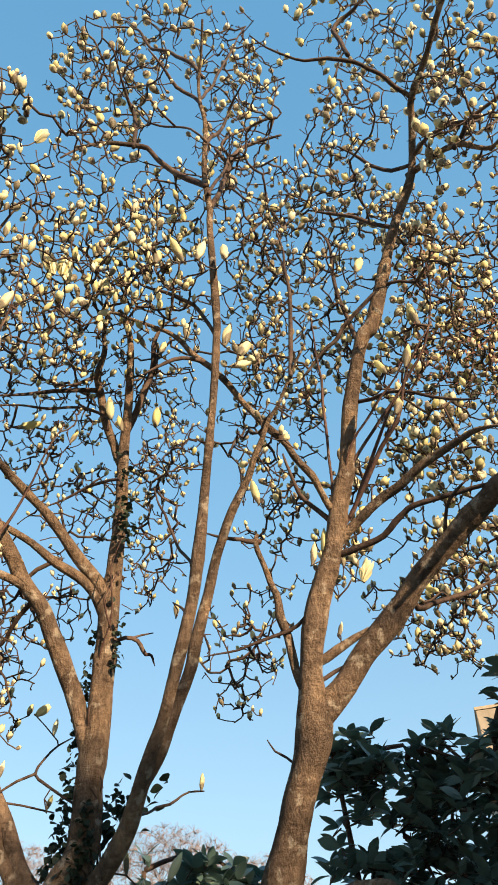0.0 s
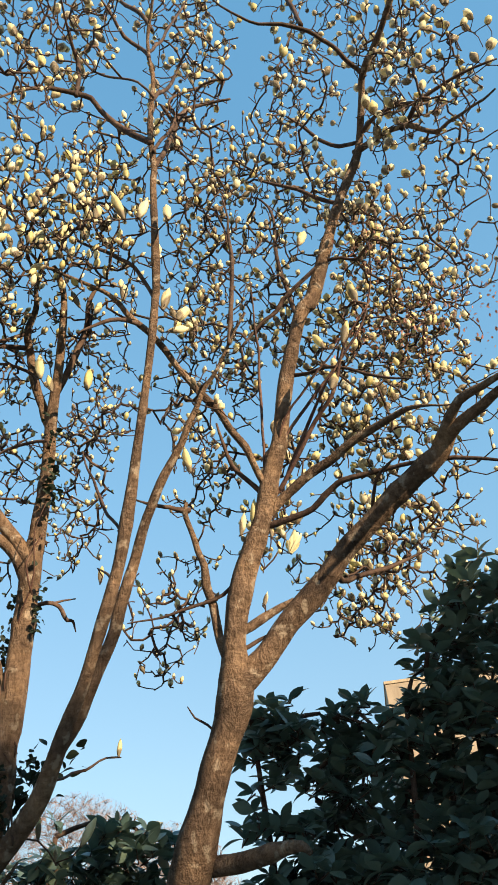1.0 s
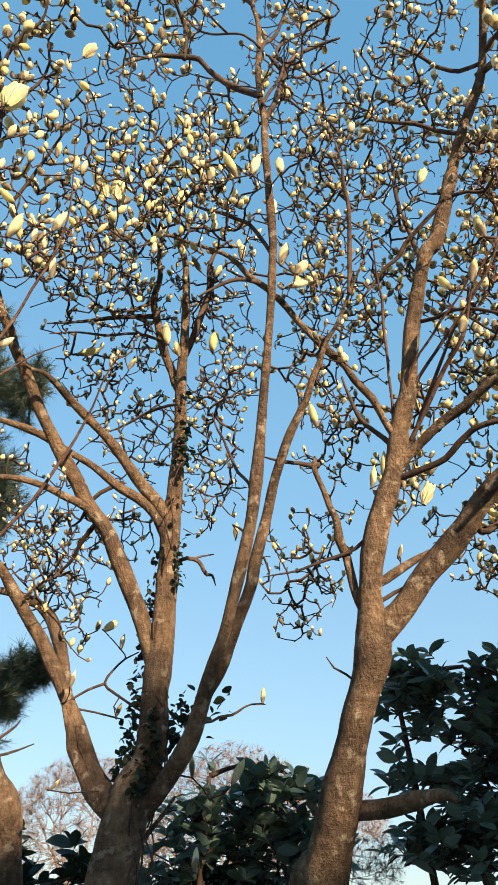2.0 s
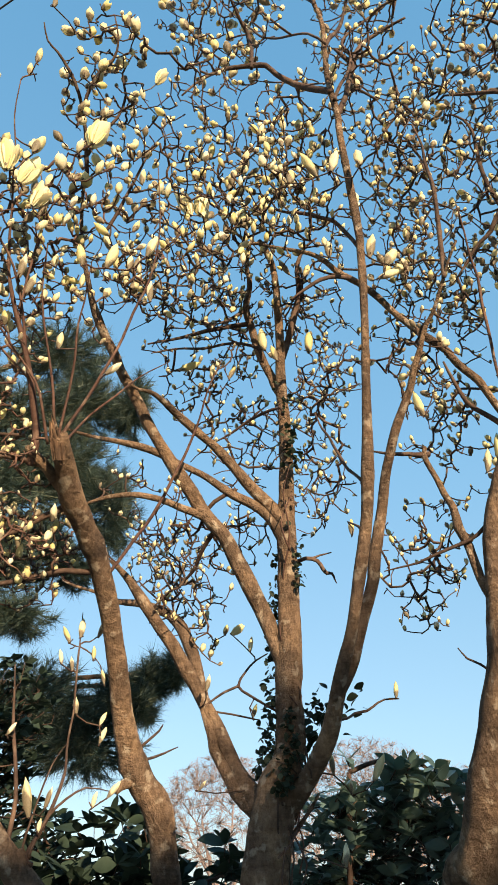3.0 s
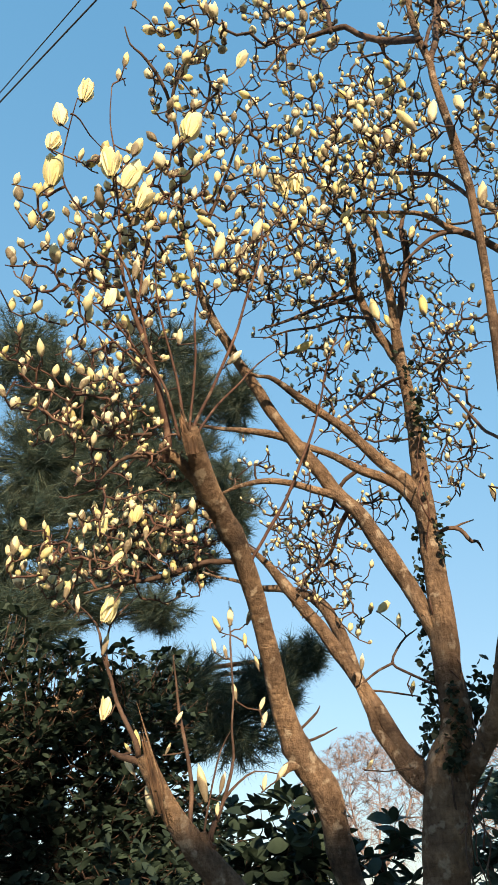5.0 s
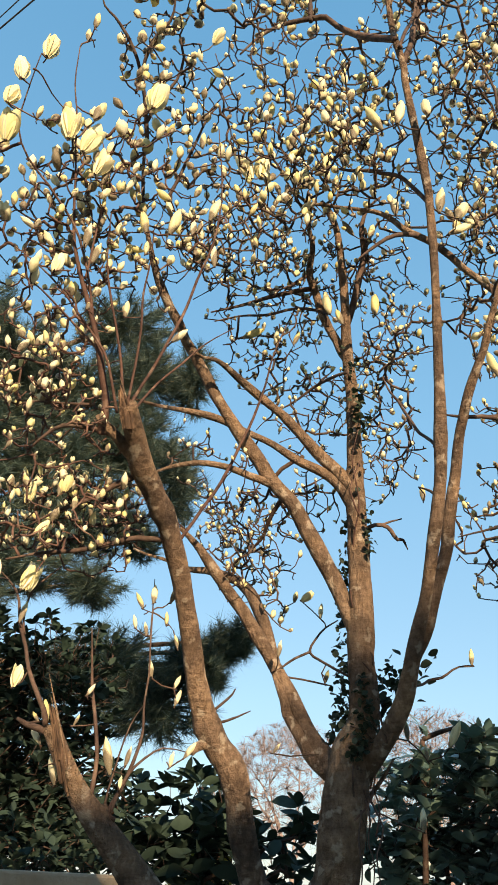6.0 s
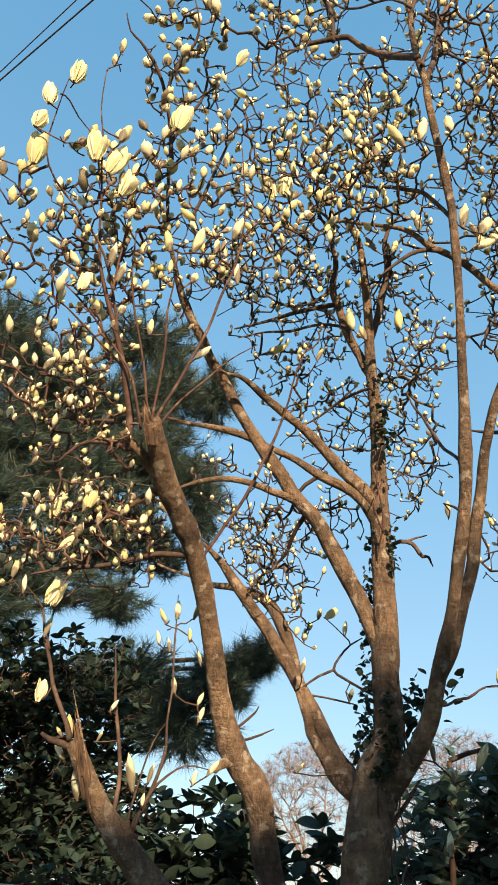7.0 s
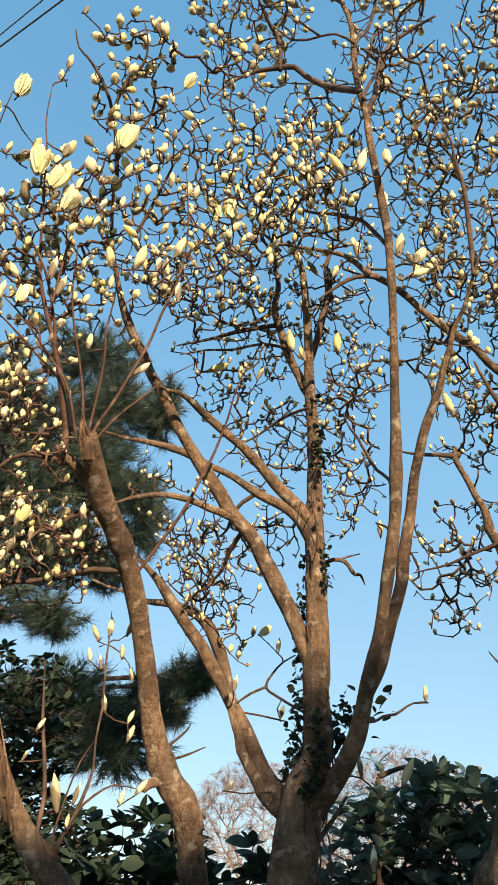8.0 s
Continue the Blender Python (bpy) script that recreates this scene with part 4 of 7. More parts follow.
limb(magnolia_a, "limb", [(1.022, 1.184, 3.525, 0.0067), (1.026, 1.174, 3.523, 0.0067), (1.060, 1.131, 3.506, 0.0057), (1.095, 1.103, 3.480, 0.0057), (1.103, 1.062, 3.480, 0.0056), (1.106, 1.013, 3.482, 0.0046)])
limb(magnolia_a, "limb", [(0.891, 1.519, 2.700, 0.0080), (0.918, 1.480, 2.732, 0.0069), (0.948, 1.406, 2.815, 0.0070), (0.977, 1.330, 2.897, 0.0070), (0.996, 1.246, 2.945, 0.0061), (1.010, 1.165, 3.064, 0.0046), (1.057, 1.054, 3.192, 0.0039)], bark_red)
limb(magnolia_a, "limb", [(0.912, 1.488, 2.726, 0.0064), (0.922, 1.466, 2.745, 0.0062), (0.942, 1.421, 2.825, 0.0062), (0.971, 1.344, 2.930, 0.0055), (0.986, 1.287, 2.978, 0.0047), (1.011, 1.204, 3.053, 0.0039)], bark_red)
limb(magnolia_a, "limb", [(1.025, 0.963, 5.046, 0.0116), (1.021, 0.969, 5.147, 0.0112), (1.007, 0.977, 5.386, 0.0117), (1.044, 0.933, 5.454, 0.0105), (1.094, 0.836, 5.460, 0.0090), (1.140, 0.739, 5.635, 0.0079)])
clump(magnolia_a, (1.204, 0.968, 5.722), (0.373, 0.250, 0.218), 72, 0.0526, 0, 2.3)
clump(magnolia_a, (1.243, 0.603, 4.599), (0.253, 0.250, 0.195), 76, 0.0478, 0, 2.3)
clump(magnolia_a, (1.111, 1.117, 4.908), (0.273, 0.200, 0.219), 54, 0.0503, 0, 2.3)
clump(magnolia_a, (1.185, 0.706, 3.907), (0.148, 0.200, 0.197), 54, 0.0458, 0, 2.3)
clump(magnolia_a, (1.190, 0.698, 4.281), (0.130, 0.150, 0.108), 24, 0.0437, 0, 2.3)
clump(magnolia_a, (1.021, 1.267, 4.418), (0.279, 0.220, 0.203), 94, 0.0396, 0)
clump(magnolia_a, (0.967, 1.375, 4.056), (0.263, 0.250, 0.215), 82, 0.0396, 0)
clump(magnolia_a, (1.250, 1.130, 3.949), (0.169, 0.140, 0.360), 176, 0.0405, 0)
clump(magnolia_a, (1.416, 1.223, 3.588), (0.236, 0.160, 0.365), 183, 0.0378, 0)
clump(magnolia_a, (1.212, 1.320, 3.369), (0.265, 0.160, 0.326), 183, 0.0387, 0)
clump(magnolia_a, (1.528, 1.226, 3.499), (0.191, 0.160, 0.298), 73, 0.0378, 0)
clump(magnolia_a, (1.005, 1.481, 3.603), (0.133, 0.200, 0.199), 59, 0.0352, 0)
clump(magnolia_a, (1.286, 1.400, 3.024), (0.191, 0.250, 0.134), 139, 0.0387, 0)
clump(magnolia_a, (1.404, 1.587, 2.711), (0.169, 0.250, 0.150), 132, 0.0370, 0)
clump(magnolia_a, (1.318, 1.699, 2.532), (0.201, 0.200, 0.100), 81, 0.0290, 0)
clump(magnolia_a, (0.719, 1.870, 2.520), (0.160, 0.200, 0.160), 56, 0.0229, 0)
clump(magnolia_a, (0.713, 1.930, 2.328), (0.077, 0.100, 0.068), 13, 0.0211, 0)
clump(magnolia_a, (0.727, 1.792, 2.865), (0.054, 0.050, 0.050), 11, 0.0264, 0)
clump(magnolia_a, (0.989, 1.620, 2.747), (0.109, 0.120, 0.109), 35, 0.0352, 0)
clump(magnolia_a, (1.009, 1.517, 2.929), (0.093, 0.120, 0.112), 41, 0.0352, 0)
clump(magnolia_a, (1.658, 1.047, 3.861), (0.202, 0.300, 0.360), 88, 0.0370, 0)
clump(magnolia_a, (1.618, 1.288, 3.144), (0.179, 0.300, 0.318), 88, 0.0352, 0)
clump(magnolia_a, (0.327, 1.284, 3.959), (0.235, 0.200, 0.149), 63, 0.0352, 1)
clump(magnolia_a, (-0.128, 1.274, 3.762), (0.173, 0.200, 0.154), 43, 0.0352, 1)
clump(magnolia_a, (0.174, 1.292, 3.660), (0.253, 0.220, 0.146), 151, 0.0384, 1)
clump(magnolia_a, (0.082, 1.280, 3.371), (0.264, 0.220, 0.158), 151, 0.0368, 1)
clump(magnolia_a, (0.341, 1.301, 3.450), (0.169, 0.150, 0.131), 50, 0.0360, 1)
clump(magnolia_a, (-0.051, 1.300, 3.121), (0.176, 0.200, 0.096), 63, 0.0336, 1)
clump(magnolia_a, (0.662, 1.482, 3.359), (0.120, 0.150, 0.100), 28, 0.0352, 0)
clump(magnolia_a, (0.842, 1.687, 2.995), (0.098, 0.100, 0.118), 26, 0.0299, 0)
clump(magnolia_a, (0.908, 1.553, 3.331), (0.125, 0.150, 0.146), 38, 0.0334, 0)
clump(magnolia_a, (1.568, 0.636, 4.439), (0.138, 0.200, 0.254), 23, 0.0515, 0, 2.3)
clump(magnolia_a, (1.201, 0.872, 3.441), (0.182, 0.160, 0.157), 35, 0.0240, 0, 1.5)
clump(magnolia_a, (1.298, 0.731, 3.589), (0.102, 0.160, 0.160), 25, 0.0270, 0, 1.5)
clump(magnolia_a, (1.483, 1.036, 3.480), (0.131, 0.160, 0.128), 30, 0.0220, 0, 1.5)
clump(magnolia_a, (1.231, 1.137, 3.356), (0.165, 0.160, 0.145), 35, 0.0240, 0, 1.5)
clump(magnolia_a, (1.465, 1.214, 3.298), (0.172, 0.160, 0.128), 39, 0.0270, 0, 1.5)
clump(magnolia_a, (1.213, 1.416, 3.063), (0.145, 0.160, 0.123), 30, 0.0220, 0, 1.5)
clump(magnolia_a, (1.476, 1.551, 2.883), (0.150, 0.160, 0.115), 37, 0.0240, 0, 1.5)
clump(magnolia_a, (1.695, 1.550, 2.859), (0.133, 0.160, 0.130), 35, 0.0270, 0, 1.5)
clump(magnolia_a, (1.644, 1.504, 2.600), (0.084, 0.160, 0.097), 22, 0.0220, 0, 1.5)
clump(magnolia_a, (1.557, 1.680, 2.741), (0.131, 0.160, 0.128), 30, 0.0240, 0, 1.5)
clump(magnolia_a, (1.397, 1.707, 2.495), (0.102, 0.160, 0.096), 24, 0.0270, 0, 1.5)
clump(magnolia_a, (1.626, 1.652, 2.543), (0.087, 0.160, 0.088), 13, 0.0220, 0, 1.5)
clump(magnolia_a, (1.291, 1.942, 2.784), (0.095, 0.160, 0.085), 13, 0.0240, 0, 1.5)
clump(magnolia_a, (1.242, 1.672, 2.859), (0.109, 0.160, 0.064), 13, 0.0270, 0, 1.5)
clump(magnolia_a, (0.873, 2.203, 2.553), (0.101, 0.160, 0.104), 17, 0.0220, 0, 1.5)
clump(magnolia_a, (0.779, 1.467, 3.279), (0.127, 0.160, 0.123), 24, 0.0240, 0, 1.5)
clump(magnolia_a, (0.699, 1.462, 3.476), (0.111, 0.160, 0.128), 22, 0.0270, 0, 1.5)
clump(magnolia_a, (0.977, 1.691, 3.324), (0.097, 0.160, 0.137), 18, 0.0220, 0, 1.5)
clump(magnolia_a, (0.826, 1.161, 3.555), (0.126, 0.160, 0.145), 24, 0.0240, 0, 1.5)
clump(magnolia_a, (0.878, 0.960, 3.779), (0.107, 0.160, 0.124), 18, 0.0270, 0, 1.5)
clump(magnolia_a, (0.693, 0.793, 3.707), (0.097, 0.160, 0.112), 15, 0.0220, 0, 1.5)
clump(magnolia_a, (1.144, 0.569, 3.727), (0.116, 0.160, 0.154), 24, 0.0240, 0, 1.5)
clump(magnolia_a, (1.068, 0.516, 3.912), (0.119, 0.160, 0.116), 18, 0.0270, 0, 1.5)
clump(magnolia_a, (0.763, 0.720, 3.776), (0.098, 0.160, 0.092), 15, 0.0220, 0, 1.5)
clump(magnolia_a, (1.209, 1.400, 3.350), (0.145, 0.160, 0.143), 25, 0.0240, 0, 1.5)
clump(magnolia_a, (0.853, 1.768, 2.924), (0.098, 0.160, 0.135), 27, 0.0270, 0, 1.5)
clump(magnolia_a, (0.907, 1.981, 2.806), (0.071, 0.160, 0.082), 10, 0.0220, 0, 1.5)
clump(magnolia_a, (1.324, 0.606, 3.759), (0.103, 0.160, 0.183), 22, 0.0240, 0, 1.5)
clump(magnolia_a, (1.060, 1.864, 2.748), (0.059, 0.160, 0.091), 8, 0.0270, 0, 1.5)
bloom(magnolia_a, (0.811, 1.563, 2.595), 0.081, "bud", 12)
bloom(magnolia_a, (0.845, 1.537, 2.608), 0.105, "bud", 0)
bloom(magnolia_a, (0.893, 1.525, 2.582), 0.075, "bud", 4)
bloom(magnolia_a, (0.938, 1.510, 2.529), 0.073, "flower", 20)
bloom(magnolia_a, (0.880, 1.591, 2.391), 0.053, "bud", 20)
bloom(magnolia_a, (1.099, 0.589, 3.858), 0.103, "bud", 2)
bloom(magnolia_a, (0.908, 0.662, 3.919), 0.088, "bud", -10)
bloom(magnolia_a, (1.026, 0.662, 3.871), 0.083, "bud", 8)
bloom(magnolia_a, (0.903, 0.616, 3.933), 0.077, "bud", 10)
bloom(magnolia_a, (0.890, 1.134, 3.488), 0.110, "bud", 22)
bloom(magnolia_a, (1.058, 1.109, 3.246), 0.104, "bud", -10)
bloom(magnolia_a, (0.934, 1.164, 3.039), 0.079, "bud", -15)
bloom(magnolia_a, (0.972, 1.119, 3.034), 0.100, "bud", 15)
bloom(magnolia_a, (0.980, 1.228, 2.943), 0.088, "bud", 20)
bloom(magnolia_a, (1.074, 0.866, 3.780), 0.082, "bud", 0)
bloom(magnolia_a, (0.734, 0.779, 3.942), 0.074, "bud", 0)
bloom(magnolia_a, (1.150, 0.891, 3.733), 0.071, "bud", 0)

magnolia_b = tree("magnolia_tree", "large ivy-clad magnolia tree forking low, grey-brown bark, cream buds")
limb(magnolia_b, "trunk", [(0.064, 2.123, -0.100, 0.0854), (0.146, 2.038, 1.320, 0.0626), (0.193, 1.990, 1.560, 0.0569), (0.210, 1.972, 1.649, 0.0569), (0.219, 1.960, 1.724, 0.0595), (0.230, 1.951, 1.784, 0.0632), (0.245, 1.942, 1.847, 0.0629), (0.269, 1.932, 1.905, 0.0468), (0.279, 1.925, 1.965, 0.0404), (0.275, 1.916, 2.063, 0.0363), (0.277, 1.908, 2.136, 0.0355), (0.280, 1.895, 2.243, 0.0326), (0.280, 1.878, 2.372, 0.0313), (0.276, 1.851, 2.544, 0.0283), (0.277, 1.815, 2.725, 0.0233), (0.276, 1.794, 2.818, 0.0202), (0.270, 1.772, 2.905, 0.0187), (0.262, 1.751, 2.989, 0.0181), (0.256, 1.721, 3.092, 0.0166), (0.252, 1.683, 3.212, 0.0140), (0.231, 1.612, 3.418, 0.0106), (0.205, 1.585, 3.499, 0.0097), (0.174, 1.572, 3.551, 0.0078)])
limb(magnolia_b, "limb", [(0.265, 1.960, 1.798, 0.0296), (0.274, 1.942, 1.809, 0.0312), (0.315, 1.882, 1.857, 0.0257), (0.342, 1.832, 1.906, 0.0244), (0.362, 1.782, 1.961, 0.0216), (0.382, 1.697, 2.072, 0.0167), (0.400, 1.641, 2.152, 0.0140), (0.415, 1.578, 2.257, 0.0152), (0.430, 1.520, 2.368, 0.0157), (0.435, 1.490, 2.432, 0.0159), (0.437, 1.436, 2.568, 0.0148), (0.437, 1.385, 2.714, 0.0123), (0.438, 1.308, 2.952, 0.0105), (0.433, 1.255, 3.127, 0.0117), (0.427, 1.230, 3.216, 0.0119), (0.384, 1.144, 3.533, 0.0117), (0.379, 1.123, 3.603, 0.0119), (0.349, 1.083, 3.755, 0.0113), (0.335, 1.020, 3.959, 0.0099), (0.309, 0.993, 4.060, 0.0100), (0.294, 0.963, 4.159, 0.0093), (0.282, 0.888, 4.204, 0.0082), (0.259, 0.791, 4.243, 0.0071)])
limb(magnolia_b, "limb", [(0.364, 1.737, 2.011, 0.0175), (0.376, 1.729, 2.027, 0.0175), (0.398, 1.722, 2.060, 0.0149), (0.417, 1.712, 2.105, 0.0137), (0.433, 1.699, 2.158, 0.0139), (0.448, 1.684, 2.212, 0.0147), (0.462, 1.666, 2.266, 0.0163), (0.477, 1.639, 2.341, 0.0165), (0.490, 1.613, 2.402, 0.0159), (0.499, 1.585, 2.462, 0.0153), (0.509, 1.547, 2.536, 0.0139), (0.522, 1.503, 2.607, 0.0125), (0.531, 1.473, 2.651, 0.0118), (0.545, 1.435, 2.702, 0.0110), (0.559, 1.398, 2.746, 0.0103), (0.573, 1.357, 2.790, 0.0095), (0.586, 1.306, 2.844, 0.0087), (0.603, 1.254, 2.891, 0.0079), (0.617, 1.201, 2.936, 0.0071), (0.631, 1.152, 2.973, 0.0064), (0.644, 1.104, 3.007, 0.0056)])
limb(magnolia_b, "limb", [(0.283, 1.911, 2.118, 0.0272), (0.275, 1.908, 2.136, 0.0272), (0.249, 1.914, 2.201, 0.0278), (0.223, 1.916, 2.267, 0.0268), (0.193, 1.914, 2.334, 0.0265), (0.130, 1.903, 2.455, 0.0249), (0.091, 1.889, 2.527, 0.0219), (0.053, 1.882, 2.568, 0.0204), (0.011, 1.871, 2.615, 0.0206), (-0.018, 1.855, 2.663, 0.0207), (-0.073, 1.830, 2.731, 0.0200), (-0.165, 1.770, 2.853, 0.0193), (-0.193, 1.742, 2.899, 0.0194), (-0.229, 1.707, 2.952, 0.0185), (-0.263, 1.674, 2.996, 0.0176), (-0.286, 1.641, 3.039, 0.0176), (-0.313, 1.611, 3.073, 0.0158), (-0.353, 1.548, 3.140, 0.0140), (-0.370, 1.501, 3.188, 0.0122), (-0.388, 1.431, 3.253, 0.0104), (-0.394, 1.366, 3.309, 0.0103), (-0.390, 1.301, 3.362, 0.0093), (-0.378, 1.235, 3.412, 0.0075)])
limb(magnolia_b, "limb", [(0.275, 1.847, 2.559, 0.0218), (0.263, 1.844, 2.575, 0.0218), (0.225, 1.850, 2.627, 0.0205), (0.187, 1.851, 2.668, 0.0190), (0.152, 1.846, 2.705, 0.0183), (0.122, 1.836, 2.739, 0.0166), (0.089, 1.823, 2.771, 0.0158), (0.053, 1.805, 2.802, 0.0149), (0.007, 1.782, 2.829, 0.0140), (-0.038, 1.754, 2.853, 0.0140), (-0.083, 1.720, 2.873, 0.0130), (-0.127, 1.679, 2.890, 0.0120), (-0.161, 1.650, 2.895, 0.0111), (-0.194, 1.631, 2.886, 0.0093), (-0.223, 1.603, 2.885, 0.0075)])
limb(magnolia_b, "limb", [(0.275, 1.858, 2.509, 0.0216), (0.265, 1.855, 2.526, 0.0216), (0.224, 1.858, 2.590, 0.0169), (0.177, 1.861, 2.631, 0.0154), (0.107, 1.865, 2.670, 0.0139), (0.072, 1.862, 2.693, 0.0131), (0.027, 1.853, 2.721, 0.0123), (-0.019, 1.845, 2.741, 0.0114), (-0.073, 1.833, 2.759, 0.0114), (-0.128, 1.814, 2.778, 0.0114), (-0.181, 1.796, 2.787, 0.0113), (-0.251, 1.772, 2.787, 0.0104), (-0.335, 1.736, 2.778, 0.0094), (-0.406, 1.690, 2.770, 0.0075)])
limb(magnolia_b, "limb", [(0.046, 1.888, 2.581, 0.0128), (0.032, 1.879, 2.586, 0.0128), (-0.014, 1.859, 2.600, 0.0119), (-0.070, 1.837, 2.613, 0.0110), (-0.121, 1.820, 2.619, 0.0101), (-0.172, 1.806, 2.616, 0.0100), (-0.222, 1.795, 2.605, 0.0091), (-0.271, 1.785, 2.589, 0.0090), (-0.322, 1.778, 2.565, 0.0073)])
limb(magnolia_b, "limb", [(0.222, 1.946, 1.769, 0.0305), (0.212, 1.953, 1.782, 0.0321), (0.188, 1.983, 1.816, 0.0277), (0.163, 2.013, 1.860, 0.0249), (0.139, 2.036, 1.902, 0.0224), (0.113, 2.059, 1.963, 0.0210), (0.083, 2.076, 2.026, 0.0208), (0.051, 2.085, 2.082, 0.0202), (0.025, 2.088, 2.131, 0.0203), (-0.013, 2.086, 2.188, 0.0198), (-0.051, 2.077, 2.248, 0.0209), (-0.100, 2.061, 2.307, 0.0220), (-0.134, 2.045, 2.348, 0.0212), (-0.164, 2.026, 2.386, 0.0205), (-0.195, 2.004, 2.423, 0.0171), (-0.227, 1.982, 2.451, 0.0145), (-0.258, 1.960, 2.474, 0.0111)])
limb(magnolia_b, "limb", [(0.188, 1.978, 1.788, 0.0186), (0.174, 1.983, 1.801, 0.0197), (0.146, 2.001, 1.826, 0.0187), (0.115, 2.025, 1.879, 0.0170), (0.087, 2.049, 1.946, 0.0155), (0.062, 2.067, 2.012, 0.0136), (0.038, 2.083, 2.080, 0.0091)])
limb(magnolia_b, "limb", [(0.052, 2.084, 2.102, 0.0113), (0.048, 2.085, 2.114, 0.0113), (0.027, 2.113, 2.185, 0.0150), (0.006, 2.134, 2.245, 0.0188), (-0.014, 2.149, 2.293, 0.0192), (-0.042, 2.164, 2.348, 0.0187), (-0.079, 2.178, 2.389, 0.0162), (-0.129, 2.196, 2.415, 0.0146), (-0.178, 2.213, 2.437, 0.0130), (-0.244, 2.236, 2.452, 0.0112), (-0.310, 2.251, 2.480, 0.0095), (-0.383, 2.265, 2.510, 0.0086), (-0.457, 2.276, 2.539, 0.0078)])
limb(magnolia_b, "limb", [(0.270, 1.756, 2.960, 0.0154), (0.264, 1.754, 2.978, 0.0154), (0.237, 1.763, 3.053, 0.0148), (0.203, 1.763, 3.142, 0.0142), (0.172, 1.747, 3.242, 0.0135), (0.151, 1.727, 3.311, 0.0127), (0.143, 1.700, 3.374, 0.0127), (0.149, 1.666, 3.433, 0.0118), (0.139, 1.625, 3.492, 0.0118), (0.124, 1.579, 3.544, 0.0098), (0.093, 1.560, 3.566, 0.0078)])
limb(magnolia_b, "limb", [(0.150, 1.714, 3.358, 0.0088), (0.143, 1.710, 3.350, 0.0088), (0.114, 1.711, 3.316, 0.0068), (0.078, 1.705, 3.287, 0.0058), (0.034, 1.698, 3.246, 0.0047)])
limb(magnolia_b, "limb", [(0.251, 1.727, 3.090, 0.0120), (0.255, 1.720, 3.104, 0.0120), (0.285, 1.697, 3.200, 0.0113), (0.308, 1.671, 3.296, 0.0114), (0.318, 1.640, 3.392, 0.0106), (0.315, 1.611, 3.478, 0.0098), (0.337, 1.587, 3.540, 0.0079), (0.379, 1.572, 3.585, 0.0059)])
limb(magnolia_b, "limb", [(0.161, 1.737, 3.296, 0.0087), (0.151, 1.733, 3.294, 0.0087), (0.095, 1.733, 3.282, 0.0077), (0.035, 1.737, 3.263, 0.0077), (-0.044, 1.742, 3.234, 0.0067), (-0.123, 1.742, 3.207, 0.0057), (-0.200, 1.741, 3.178, 0.0047)])
limb(magnolia_b, "limb", [(0.358, 1.095, 3.689, 0.0112), (0.353, 1.097, 3.700, 0.0112), (0.308, 1.144, 3.807, 0.0108), (0.261, 1.177, 3.886, 0.0112), (0.207, 1.190, 3.953, 0.0105), (0.165, 1.181, 3.998, 0.0105), (0.117, 1.190, 4.015, 0.0096), (0.063, 1.199, 4.014, 0.0087), (0.017, 1.203, 4.000, 0.0087), (-0.032, 1.208, 3.963, 0.0077), (-0.074, 1.213, 3.906, 0.0066), (-0.111, 1.213, 3.830, 0.0056)])
limb(magnolia_b, "limb", [(0.116, 1.193, 4.006, 0.0077), (0.117, 1.190, 4.015, 0.0077), (0.120, 1.197, 4.146, 0.0080), (0.106, 1.203, 4.270, 0.0082), (0.076, 1.172, 4.290, 0.0072), (0.043, 1.118, 4.299, 0.0061), (0.015, 1.065, 4.307, 0.0060), (-0.016, 0.996, 4.315, 0.0049)])
limb(magnolia_b, "limb", [(0.379, 1.123, 3.608, 0.0102), (0.382, 1.120, 3.620, 0.0102), (0.415, 1.129, 3.751, 0.0097), (0.450, 1.134, 3.909, 0.0101), (0.486, 1.132, 4.075, 0.0096), (0.547, 1.138, 4.193, 0.0089), (0.606, 1.109, 4.218, 0.0079), (0.657, 1.073, 4.208, 0.0068)])
limb(magnolia_b, "limb", [(0.461, 1.136, 3.947, 0.0084), (0.454, 1.129, 3.954, 0.0084), (0.426, 1.117, 3.978, 0.0075), (0.401, 1.103, 4.000, 0.0065)])
limb(magnolia_b, "limb", [(0.342, 1.049, 3.873, 0.0071), (0.344, 1.046, 3.881, 0.0071), (0.403, 1.068, 4.074, 0.0066), (0.439, 1.077, 4.229, 0.0059), (0.449, 1.026, 4.262, 0.0058), (0.472, 0.944, 4.274, 0.0047)])
limb(magnolia_b, "limb", [(0.307, 0.995, 4.052, 0.0073), (0.306, 0.993, 4.061, 0.0073), (0.280, 1.025, 4.186, 0.0067), (0.224, 1.031, 4.247, 0.0068), (0.173, 1.002, 4.262, 0.0058), (0.102, 0.950, 4.286, 0.0048)])
limb(magnolia_b, "limb", [(0.622, 1.179, 2.951, 0.0064), (0.622, 1.173, 2.958, 0.0064), (0.626, 1.149, 3.055, 0.0065), (0.620, 1.124, 3.153, 0.0059), (0.611, 1.097, 3.243, 0.0060), (0.594, 1.076, 3.318, 0.0053), (0.588, 1.056, 3.370, 0.0046), (0.569, 1.035, 3.436, 0.0039)])
limb(magnolia_b, "limb", [(0.438, 1.255, 3.122, 0.0062), (0.436, 1.253, 3.129, 0.0062), (0.413, 1.284, 3.241, 0.0057), (0.372, 1.325, 3.363, 0.0060), (0.309, 1.393, 3.476, 0.0063), (0.245, 1.456, 3.571, 0.0057), (0.175, 1.512, 3.671, 0.0049)])
